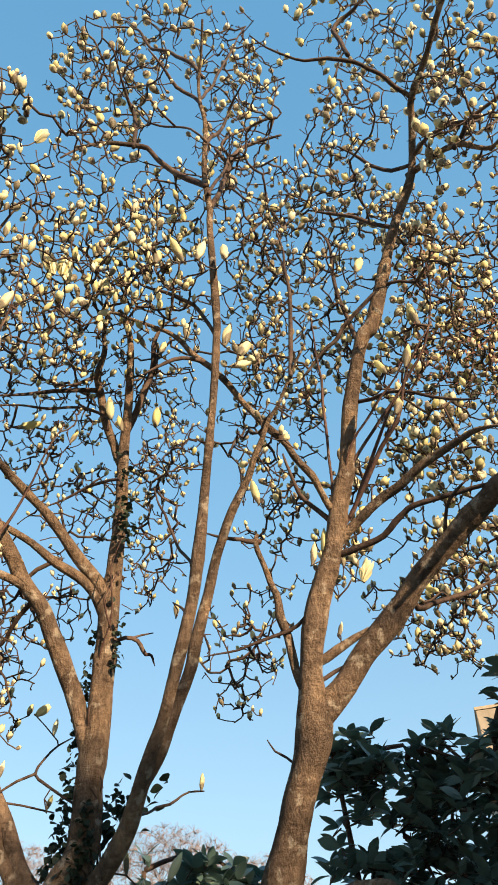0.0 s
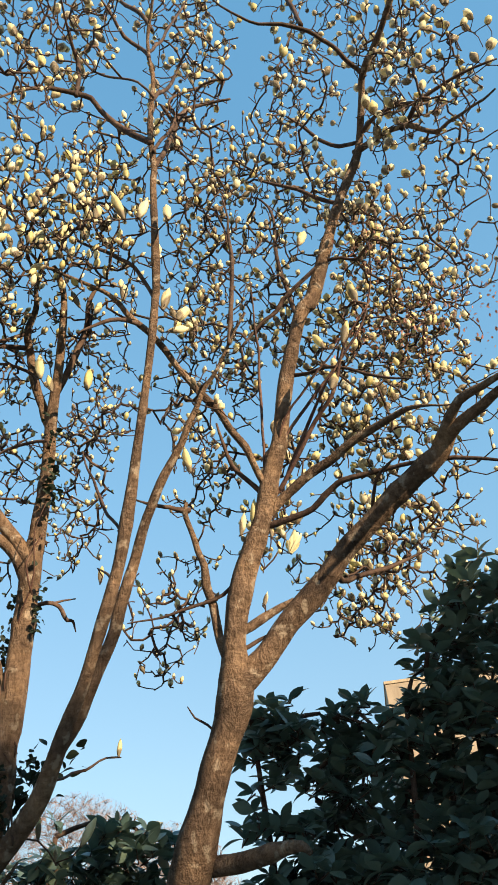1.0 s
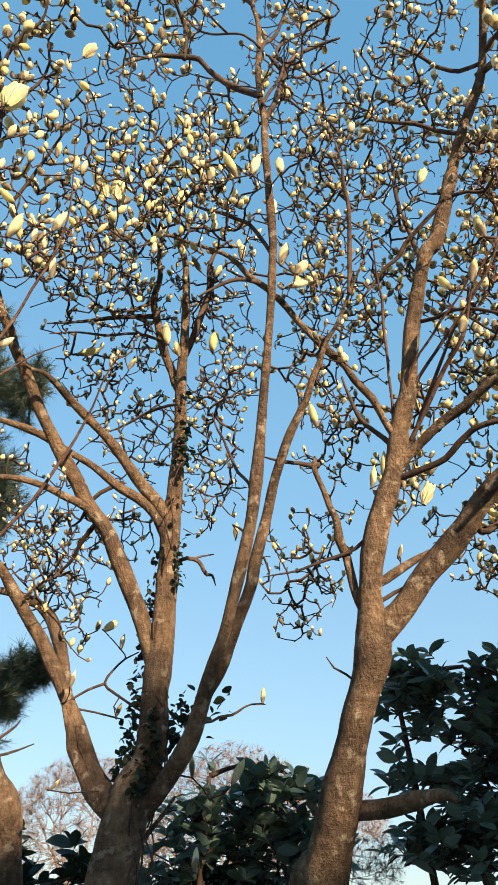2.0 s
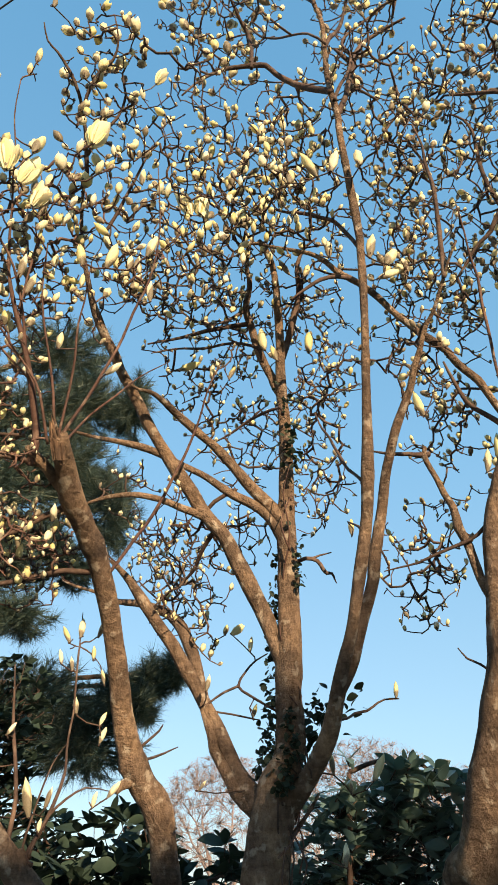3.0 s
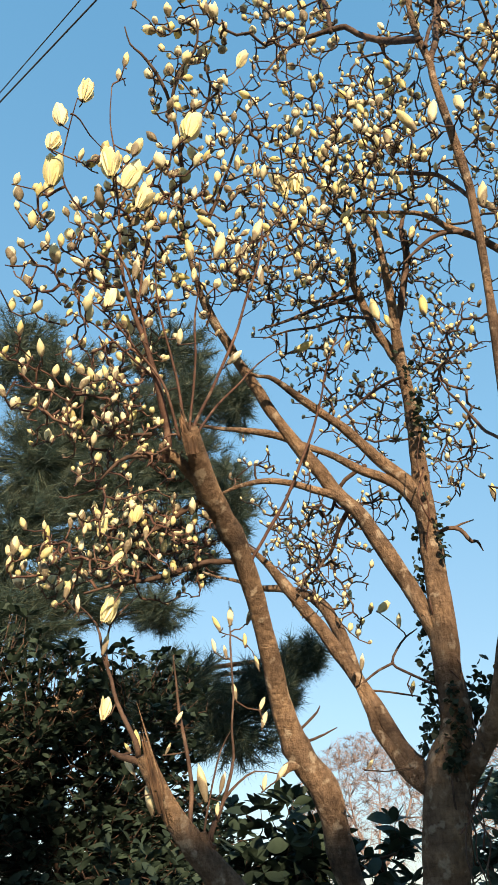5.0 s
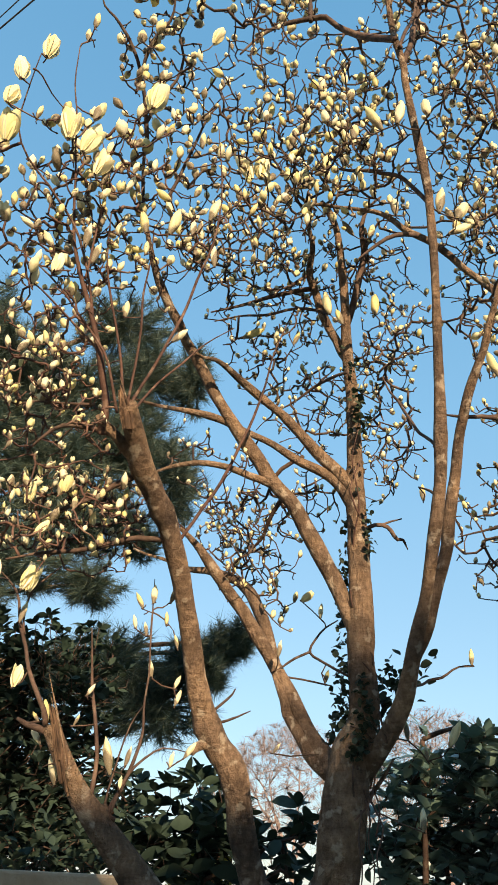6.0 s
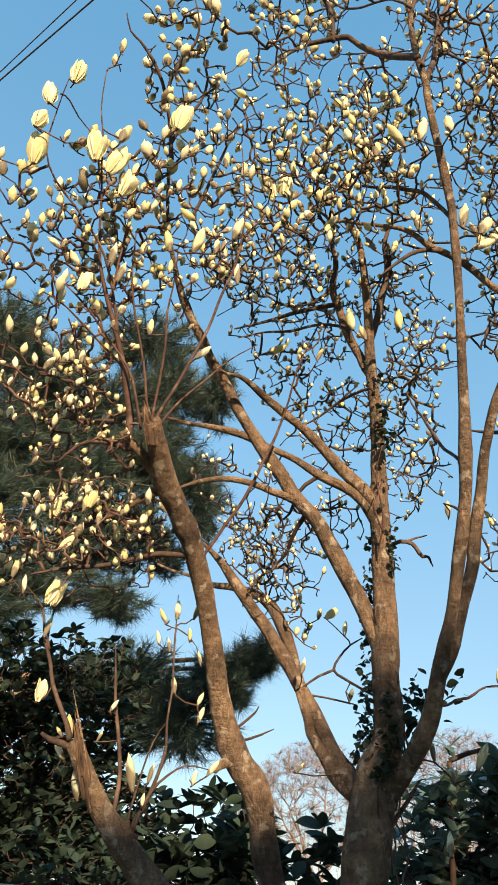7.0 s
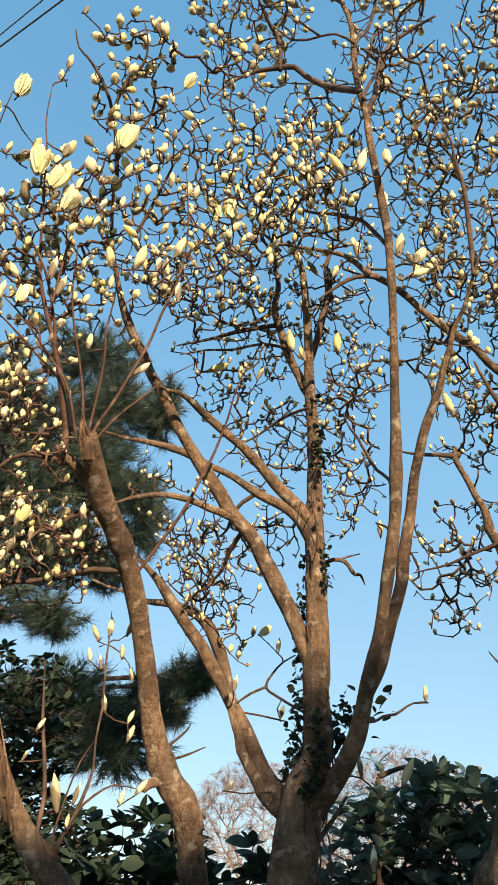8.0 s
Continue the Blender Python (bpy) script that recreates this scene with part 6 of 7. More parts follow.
limb(magnolia_c, "shoot", [(-0.470, 1.262, 2.830, 0.0031), (-0.469, 1.256, 2.834, 0.0031), (-0.438, 1.187, 2.973, 0.0029), (-0.423, 1.132, 3.065, 0.0026), (-0.438, 1.078, 3.135, 0.0023)], bark_red)
limb(magnolia_c, "shoot", [(-0.350, 1.465, 2.545, 0.0040), (-0.347, 1.461, 2.550, 0.0040), (-0.289, 1.461, 2.652, 0.0035), (-0.234, 1.459, 2.728, 0.0030), (-0.176, 1.459, 2.790, 0.0025), (-0.092, 1.463, 2.858, 0.0022)], bark_red)
limb(magnolia_c, "shoot", [(-0.236, 1.822, 2.369, 0.0050), (-0.232, 1.817, 2.375, 0.0050), (-0.157, 1.799, 2.489, 0.0051), (-0.093, 1.760, 2.621, 0.0050), (-0.052, 1.730, 2.703, 0.0046), (-0.011, 1.679, 2.815, 0.0040), (0.018, 1.629, 2.909, 0.0034), (0.049, 1.586, 2.981, 0.0027)], bark_red)
limb(magnolia_c, "shoot", [(-0.439, 1.376, 2.689, 0.0034), (-0.443, 1.368, 2.691, 0.0034), (-0.507, 1.301, 2.727, 0.0028), (-0.567, 1.232, 2.759, 0.0025), (-0.614, 1.197, 2.762, 0.0022)], bark_red)
limb(magnolia_c, "limb", [(-0.317, 1.632, 2.488, 0.0113), (-0.331, 1.629, 2.479, 0.0113), (-0.374, 1.633, 2.452, 0.0093), (-0.437, 1.638, 2.409, 0.0074), (-0.506, 1.636, 2.371, 0.0060), (-0.559, 1.632, 2.339, 0.0048), (-0.609, 1.630, 2.302, 0.0035)])
limb(magnolia_c, "limb", [(-0.388, 1.526, 2.521, 0.0094), (-0.398, 1.517, 2.522, 0.0094), (-0.442, 1.493, 2.524, 0.0078), (-0.494, 1.471, 2.515, 0.0063), (-0.543, 1.459, 2.487, 0.0055), (-0.589, 1.459, 2.433, 0.0041)])
limb(magnolia_c, "limb", [(-0.251, 1.824, 2.368, 0.0101), (-0.262, 1.817, 2.366, 0.0101), (-0.332, 1.797, 2.355, 0.0085), (-0.377, 1.784, 2.346, 0.0076), (-0.462, 1.760, 2.314, 0.0075), (-0.542, 1.733, 2.282, 0.0066), (-0.606, 1.707, 2.258, 0.0058), (-0.666, 1.679, 2.234, 0.0049)])
limb(magnolia_c, "limb", [(-0.066, 2.218, 1.860, 0.0189), (-0.082, 2.205, 1.867, 0.0189), (-0.119, 2.184, 1.881, 0.0149), (-0.146, 2.169, 1.889, 0.0133), (-0.172, 2.157, 1.874, 0.0147), (-0.186, 2.147, 1.849, 0.0107)])
limb(magnolia_c, "limb", [(-0.153, 2.156, 1.962, 0.0040), (-0.150, 2.154, 1.964, 0.0040), (-0.107, 2.172, 1.999, 0.0040), (-0.082, 2.182, 2.030, 0.0033), (-0.069, 2.187, 2.050, 0.0025)])
limb(magnolia_c, "limb", [(-0.141, 2.170, 1.938, 0.0040), (-0.138, 2.168, 1.940, 0.0040), (-0.093, 2.194, 1.960, 0.0040), (-0.058, 2.214, 1.980, 0.0033), (-0.023, 2.233, 1.995, 0.0025)])
limb(magnolia_c, "limb", [(-0.440, 1.437, 2.559, 0.0046), (-0.449, 1.433, 2.556, 0.0044), (-0.520, 1.430, 2.554, 0.0031), (-0.630, 1.416, 2.551, 0.0026)])
clump(magnolia_c, (-0.501, 1.090, 3.140), (0.165, 0.150, 0.135), 62, 0.0440, 1)
clump(magnolia_c, (-0.416, 1.232, 3.110), (0.205, 0.180, 0.126), 74, 0.0400, 1)
clump(magnolia_c, (-0.551, 1.177, 2.971), (0.133, 0.180, 0.103), 42, 0.0400, 1)
clump(magnolia_c, (-0.455, 1.324, 2.937), (0.187, 0.150, 0.093), 42, 0.0368, 1)
clump(magnolia_c, (-0.556, 1.307, 2.751), (0.131, 0.200, 0.102), 62, 0.0368, 1)
clump(magnolia_c, (-0.574, 1.386, 2.592), (0.100, 0.200, 0.114), 37, 0.0352, 1)
clump(magnolia_c, (-0.510, 1.622, 2.413), (0.150, 0.150, 0.060), 67, 0.0368, 1)
clump(magnolia_c, (-0.621, 1.636, 2.353), (0.119, 0.200, 0.074), 49, 0.0368, 1)
clump(magnolia_c, (-0.383, 1.759, 2.434), (0.112, 0.150, 0.080), 30, 0.0288, 0)
clump(magnolia_c, (-0.484, 1.775, 2.337), (0.141, 0.150, 0.063), 31, 0.0288, 0)
clump(magnolia_c, (-0.713, 1.124, 2.949), (0.101, 0.200, 0.188), 44, 0.0400, 1)
clump(magnolia_c, (-0.735, 1.286, 2.654), (0.085, 0.200, 0.128), 31, 0.0384, 1)
clump(magnolia_c, (-0.783, 1.656, 2.317), (0.091, 0.200, 0.091), 37, 0.0400, 1)
clump(magnolia_c, (-0.316, 1.106, 3.216), (0.108, 0.120, 0.108), 29, 0.0400, 1)
clump(magnolia_c, (-0.180, 1.287, 3.061), (0.080, 0.100, 0.080), 17, 0.0384, 1)
clump(magnolia_c, (-0.571, 1.288, 2.573), (0.099, 0.140, 0.062), 19, 0.0200, 0, 1.5)
clump(magnolia_c, (-0.459, 1.361, 2.620), (0.073, 0.140, 0.080), 16, 0.0230, 0, 1.5)
clump(magnolia_c, (-0.591, 1.433, 2.546), (0.105, 0.140, 0.066), 20, 0.0180, 0, 1.5)
clump(magnolia_c, (-0.432, 1.400, 2.493), (0.071, 0.140, 0.062), 16, 0.0200, 0, 1.5)
clump(magnolia_c, (-0.585, 1.454, 2.424), (0.102, 0.140, 0.056), 16, 0.0230, 0, 1.5)
clump(magnolia_c, (-0.467, 1.541, 2.448), (0.090, 0.140, 0.058), 14, 0.0180, 0, 1.5)
clump(magnolia_c, (-0.524, 1.510, 2.253), (0.114, 0.140, 0.055), 14, 0.0200, 0, 1.5)
clump(magnolia_c, (-0.396, 1.567, 2.333), (0.073, 0.140, 0.048), 11, 0.0230, 0, 1.5)
bloom(magnolia_c, (-0.311, 1.026, 3.196), 0.110, "flower", 3)
bloom(magnolia_c, (-0.541, 0.884, 3.163), 0.076, "flower", 10)
bloom(magnolia_c, (-0.500, 1.022, 3.054), 0.102, "flower", -6)
bloom(magnolia_c, (-0.442, 1.006, 3.108), 0.087, "bud", 8)
bloom(magnolia_c, (-0.470, 1.049, 3.043), 0.087, "flower", 20)
bloom(magnolia_c, (-0.443, 1.093, 3.015), 0.080, "flower", 20)
bloom(magnolia_c, (-0.429, 1.117, 3.011), 0.073, "bud", 10)
bloom(magnolia_c, (-0.465, 1.192, 2.861), 0.079, "bud", 8)
bloom(magnolia_c, (-0.449, 1.221, 2.836), 0.074, "bud", 14)
bloom(magnolia_c, (-0.319, 1.194, 2.924), 0.080, "bud", -10)
bloom(magnolia_c, (-0.261, 1.202, 2.929), 0.092, "bud", 18)
bloom(magnolia_c, (-0.204, 1.214, 2.940), 0.069, "bud", 0)
bloom(magnolia_c, (-0.190, 1.211, 2.946), 0.057, "bud", 10)
bloom(magnolia_c, (-0.160, 1.194, 2.974), 0.079, "bud", 18)
bloom(magnolia_c, (-0.316, 1.215, 2.867), 0.054, "bud", 0)
bloom(magnolia_c, (-0.145, 1.257, 2.873), 0.074, "bud", -5)
bloom(magnolia_c, (-0.364, 1.303, 2.735), 0.057, "bud", 0)
bloom(magnolia_c, (-0.244, 1.333, 2.683), 0.059, "bud", 40)
bloom(magnolia_c, (-0.514, 1.285, 2.622), 0.052, "bud", -5)
bloom(magnolia_c, (-0.530, 1.273, 2.614), 0.048, "bud", -15)
bloom(magnolia_c, (-0.543, 0.932, 2.991), 0.051, "bud", 10)
bloom(magnolia_c, (-0.535, 1.176, 2.842), 0.073, "bud", -30)
bloom(magnolia_c, (-0.566, 1.123, 2.844), 0.061, "bud", -45)
bloom(magnolia_c, (-0.528, 1.198, 2.782), 0.056, "flower", 10)
bloom(magnolia_c, (-0.432, 1.130, 2.972), 0.060, "bud", 20)
bloom(magnolia_c, (-0.371, 1.134, 3.001), 0.061, "bud", 20)
bloom(magnolia_c, (-0.352, 1.105, 3.039), 0.053, "bud", 10)
bloom(magnolia_c, (-0.496, 0.964, 3.394), 0.060, "bud", -5)
bloom(magnolia_c, (-0.476, 0.938, 3.412), 0.059, "bud", 5)
bloom(magnolia_c, (-0.609, 0.954, 2.939), 0.091, "flower", 0)
bloom(magnolia_c, (-0.602, 0.899, 2.999), 0.072, "flower", 5)
bloom(magnolia_c, (-0.593, 0.904, 3.105), 0.075, "flower", -10)
bloom(magnolia_c, (-0.602, 1.665, 2.150), 0.062, "flower", 15)
bloom(magnolia_c, (-0.593, 1.540, 2.325), 0.053, "flower", 10)
bloom(magnolia_c, (-0.579, 1.603, 2.268), 0.055, "flower", 30)
bloom(magnolia_c, (-0.519, 1.548, 2.354), 0.051, "bud", 0)
bloom(magnolia_c, (-0.483, 1.572, 2.329), 0.048, "bud", -5)
bloom(magnolia_c, (-0.506, 1.546, 2.364), 0.048, "flower", 10)

magnolia_d = tree("magnolia_stump", "split magnolia stump with a torn snag and fresh shoots with buds")
limb(magnolia_d, "trunk", [(0.341, 2.086, -0.100, 0.0608), (0.016, 1.982, 1.214, 0.0446), (-0.189, 1.917, 1.454, 0.0406), (-0.224, 1.906, 1.495, 0.0384), (-0.266, 1.890, 1.544, 0.0363), (-0.327, 1.865, 1.612, 0.0329), (-0.377, 1.841, 1.666, 0.0287), (-0.429, 1.811, 1.730, 0.0256), (-0.474, 1.774, 1.809, 0.0226), (-0.495, 1.754, 1.849, 0.0175)])
limb(magnolia_d, "limb", [(-0.312, 1.880, 1.579, 0.0227), (-0.322, 1.870, 1.595, 0.0227), (-0.344, 1.855, 1.633, 0.0203), (-0.353, 1.844, 1.664, 0.0191), (-0.361, 1.834, 1.694, 0.0147)])
limb(magnolia_d, "limb", [(-0.470, 1.774, 1.822, 0.0097), (-0.480, 1.767, 1.826, 0.0097), (-0.518, 1.754, 1.842, 0.0084), (-0.546, 1.745, 1.849, 0.0078), (-0.569, 1.737, 1.857, 0.0065)])
limb(magnolia_d, "shoot", [(-0.373, 1.844, 1.672, 0.0076), (-0.389, 1.832, 1.690, 0.0066), (-0.392, 1.839, 1.762, 0.0054), (-0.413, 1.842, 1.864, 0.0049), (-0.436, 1.845, 1.987, 0.0044), (-0.457, 1.850, 2.113, 0.0031)])
limb(magnolia_d, "shoot", [(-0.332, 1.848, 1.664, 0.0069), (-0.345, 1.839, 1.681, 0.0060), (-0.320, 1.888, 1.759, 0.0049), (-0.302, 1.926, 1.869, 0.0037), (-0.308, 1.959, 1.989, 0.0031), (-0.316, 1.980, 2.167, 0.0029), (-0.326, 1.999, 2.311, 0.0021)])
limb(magnolia_d, "shoot", [(-0.505, 1.751, 1.849, 0.0078), (-0.511, 1.743, 1.881, 0.0068), (-0.569, 1.760, 1.975, 0.0053), (-0.616, 1.779, 2.093, 0.0048), (-0.666, 1.807, 2.194, 0.0039), (-0.720, 1.807, 2.257, 0.0028)])
limb(magnolia_d, "shoot", [(-0.607, 1.775, 2.069, 0.0034), (-0.622, 1.786, 2.110, 0.0030), (-0.619, 1.784, 2.187, 0.0027), (-0.588, 1.803, 2.244, 0.0023), (-0.553, 1.824, 2.287, 0.0020)])
limb(magnolia_d, "shoot", [(-0.336, 1.842, 1.678, 0.0046), (-0.337, 1.838, 1.693, 0.0040), (-0.304, 1.906, 1.787, 0.0032), (-0.253, 1.975, 1.838, 0.0026), (-0.190, 2.016, 1.840, 0.0019)])
limb(magnolia_d, "shoot", [(-0.341, 1.842, 1.676, 0.0038), (-0.355, 1.842, 1.692, 0.0033), (-0.346, 1.868, 1.768, 0.0024), (-0.328, 1.896, 1.877, 0.0022), (-0.302, 1.922, 1.938, 0.0016)])
limb(magnolia_d, "shoot", [(-0.315, 1.978, 2.150, 0.0026), (-0.317, 1.986, 2.216, 0.0025), (-0.294, 1.997, 2.233, 0.0021), (-0.272, 2.007, 2.254, 0.0017)])
limb(magnolia_d, "shoot", [(-0.316, 1.982, 2.183, 0.0023), (-0.316, 1.985, 2.211, 0.0025), (-0.282, 1.999, 2.188, 0.0021), (-0.255, 2.009, 2.162, 0.0017)])
limb(magnolia_d, "shoot", [(-0.424, 1.804, 1.742, 0.0035), (-0.434, 1.794, 1.767, 0.0030), (-0.476, 1.772, 1.767, 0.0020), (-0.498, 1.756, 1.760, 0.0016)])
bloom(magnolia_d, (-0.344, 1.976, 2.215), 0.062, "bud", -25, 0)
bloom(magnolia_d, (-0.318, 1.980, 2.235), 0.066, "bud", 0, 0)
bloom(magnolia_d, (-0.269, 1.987, 2.239), 0.069, "bud", 20, 0)
bloom(magnolia_d, (-0.358, 1.973, 2.155), 0.048, "bud", -15, 0)
bloom(magnolia_d, (-0.327, 1.978, 2.137), 0.044, "bud", -10, 0)
bloom(magnolia_d, (-0.274, 1.986, 2.171), 0.044, "bud", 0, 0)
bloom(magnolia_d, (-0.236, 1.991, 2.108), 0.047, "bud", -15, 0)
bloom(magnolia_d, (-0.300, 1.983, 2.021), 0.054, "bud", -12, 0)
bloom(magnolia_d, (-0.230, 1.992, 1.952), 0.050, "bud", 15, 0)
bloom(magnolia_d, (-0.236, 1.991, 1.997), 0.043, "bud", 20, 0)
bloom(magnolia_d, (-0.352, 1.832, 1.757), 0.089, "bud", -12, 0)
bloom(magnolia_d, (-0.320, 1.838, 1.775), 0.052, "bud", 15, 0)
bloom(magnolia_d, (-0.515, 1.793, 1.855), 0.068, "bud", -15, 0)
bloom(magnolia_d, (-0.533, 1.788, 1.862), 0.031, "bud", -40, 0)
bloom(magnolia_d, (-0.520, 1.792, 1.813), 0.052, "bud", -35, 0)
bloom(magnolia_d, (-0.473, 1.805, 1.728), 0.070, "bud", -18, 0)
bloom(magnolia_d, (-0.605, 1.765, 1.936), 0.056, "flower", 5, 0)
bloom(magnolia_d, (-0.618, 1.760, 2.178), 0.077, "flower", 5, 0)
bloom(magnolia_d, (-0.623, 1.759, 2.094), 0.063, "bud", 10, 0)
bloom(magnolia_d, (-0.229, 1.992, 1.798), 0.043, "bud", 10, 0)
bloom(magnolia_d, (-0.194, 1.996, 1.822), 0.053, "bud", 35, 0)
bloom(magnolia_d, (-0.433, 1.814, 1.931), 0.037, "bud", 30, 0)
bloom(magnolia_d, (-0.453, 1.810, 1.859), 0.031, "bud", 25, 0)
bloom(magnolia_d, (-0.695, 1.731, 2.201), 0.055, "bud", -5, 0)
bloom(magnolia_d, (-0.327, 1.837, 1.726), 0.034, "bud", 0, 0)
bloom(magnolia_d, (-0.730, 1.717, 2.237), 0.061, "bud", 5, 0)

ivy(magnolia_b, [(0.277, 1.880, 2.014), (0.251, 1.893, 1.978), (0.291, 1.883, 1.960), (0.258, 1.885, 1.925), (0.294, 1.890, 1.904), (0.238, 1.884, 1.878), (0.275, 1.885, 1.860), (0.230, 1.878, 1.838), (0.268, 1.899, 1.834)], 150, 0.019, 0.008)
ivy(magnolia_b, [(0.228, 1.919, 2.066), (0.224, 1.923, 2.030), (0.230, 1.926, 1.985), (0.230, 1.930, 1.933), (0.214, 1.913, 1.895), (0.200, 2.002, 1.883)], 46, 0.021, 0.010)
limb(magnolia_b, "vine", [(0.258, 1.886, 2.141, 0.0024), (0.284, 1.887, 2.104, 0.0024), (0.300, 1.888, 2.076, 0.0024), (0.301, 1.891, 2.047, 0.0024), (0.314, 1.911, 2.034, 0.0024)], bark_twig)
limb(magnolia_b, "vine", [(0.255, 1.887, 2.069, 0.0022), (0.280, 1.881, 2.051, 0.0022), (0.294, 1.886, 2.031, 0.0022)], bark_twig)
limb(magnolia_b, "vine", [(0.308, 1.897, 1.968, 0.0032), (0.312, 1.911, 1.933, 0.0032), (0.308, 1.846, 1.881, 0.0032), (0.315, 1.851, 1.856, 0.0032)], bark_twig)
limb(magnolia_b, "vine", [(0.236, 1.895, 1.897, 0.0022), (0.263, 1.885, 1.886, 0.0022), (0.284, 1.891, 1.868, 0.0022)], bark_twig)
limb(magnolia_b, "vine", [(0.246, 1.885, 1.802, 0.0028), (0.259, 1.939, 1.778, 0.0028), (0.265, 1.909, 1.751, 0.0028), (0.282, 1.952, 1.713, 0.0028)], bark_twig)
limb(magnolia_b, "vine", [(0.225, 1.882, 1.838, 0.0026), (0.235, 1.883, 1.807, 0.0026), (0.236, 1.892, 1.759, 0.0026), (0.246, 1.909, 1.714, 0.0026), (0.265, 1.939, 1.682, 0.0026), (0.272, 1.968, 1.626, 0.0026)], bark_twig)
limb(magnolia_b, "vine", [(0.183, 2.011, 1.876, 0.0022), (0.199, 1.980, 1.843, 0.0022), (0.203, 1.943, 1.807, 0.0022), (0.187, 1.942, 1.769, 0.0022)], bark_twig)
ivy(magnolia_b, [(0.253, 1.883, 2.484), (0.242, 1.925, 2.339), (0.233, 1.956, 2.232), (0.235, 1.986, 2.112), (0.223, 2.018, 2.014), (0.230, 2.037, 1.945), (0.201, 2.060, 1.892)], 230, 0.021, 0.011)
ivy(magnolia_b, [(0.325, 1.953, 2.000), (0.355, 1.948, 2.025), (0.379, 1.933, 2.051), (0.339, 1.951, 1.957), (0.311, 1.945, 1.942)], 130, 0.026, 0.024)
ivy(magnolia_b, [(0.472, 1.975, 2.096), (0.485, 2.002, 2.069), (0.524, 2.034, 2.068)], 7, 0.032, 0.015)
ivy(magnolia_b, [(0.277, 1.728, 2.751), (0.298, 1.745, 2.721), (0.269, 1.699, 2.838), (0.286, 1.757, 2.647)], 75, 0.022, 0.013)
ivy(magnolia_b, [(0.299, 1.826, 2.438), (0.302, 1.856, 2.345), (0.296, 1.806, 2.558)], 34, 0.019, 0.009)
ivy(magnolia_b, [(0.240, 1.663, 2.968), (0.255, 1.681, 2.891), (0.272, 1.699, 2.928)], 30, 0.018, 0.011)
limb(magnolia_b, "vine", [(0.299, 1.921, 2.253, 0.0030), (0.271, 1.887, 2.324, 0.0030), (0.261, 1.840, 2.391, 0.0025), (0.273, 1.791, 2.456, 0.0025), (0.264, 1.754, 2.528, 0.0025), (0.253, 1.722, 2.605, 0.0020), (0.268, 1.689, 2.683, 0.0020)], bark_red)
limb(magnolia_b, "vine", [(0.318, 1.962, 2.076, 0.0024), (0.288, 1.930, 2.143, 0.0024), (0.256, 1.889, 2.192, 0.0024), (0.241, 1.865, 2.248, 0.0019)], bark_red)
limb(magnolia_b, "vine", [(0.292, 1.999, 1.765, 0.0026), (0.321, 1.988, 1.868, 0.0027), (0.320, 1.971, 1.947, 0.0028), (0.315, 1.955, 2.015, 0.0023)], bark_red)
limb(magnolia_b, "vine", [(0.233, 1.884, 1.684, 0.0024), (0.280, 1.908, 1.732, 0.0021), (0.303, 1.945, 1.809, 0.0022), (0.340, 1.971, 1.892, 0.0023)], bark_red)
limb(magnolia_b, "vine", [(0.292, 1.948, 1.656, 0.0025), (0.306, 1.957, 1.713, 0.0021), (0.296, 1.958, 1.761, 0.0022)], bark_red)
limb(magnolia_b, "vine", [(0.516, 1.755, 2.588, 0.0026), (0.495, 1.713, 2.641, 0.0026), (0.509, 1.671, 2.693, 0.0025), (0.496, 1.637, 2.751, 0.0020)], bark_red)
limb(magnolia_b, "vine", [(0.279, 1.799, 2.442, 0.0025), (0.249, 1.772, 2.520, 0.0025), (0.276, 1.738, 2.596, 0.0020)], bark_red)
splinters(magnolia_d, (-0.469, 1.750, 1.823), (-0.511, 1.709, 1.961), 0.030, 9)
splinters(magnolia_c, (-0.364, 1.435, 2.555), (-0.382, 1.395, 2.620), 0.040, 11)
dry_leaves(magnolia_a, (1.143, 1.112, 3.540), (0.105, 0.200, 0.232), 180)
dry_leaves(magnolia_a, (1.209, 1.187, 3.227), (0.217, 0.220, 0.178), 260)
dry_leaves(magnolia_a, (1.336, 0.990, 3.192), (0.211, 0.200, 0.154), 150)

for t in (magnolia_a, magnolia_b, magnolia_c, magnolia_d):
    grow(t)

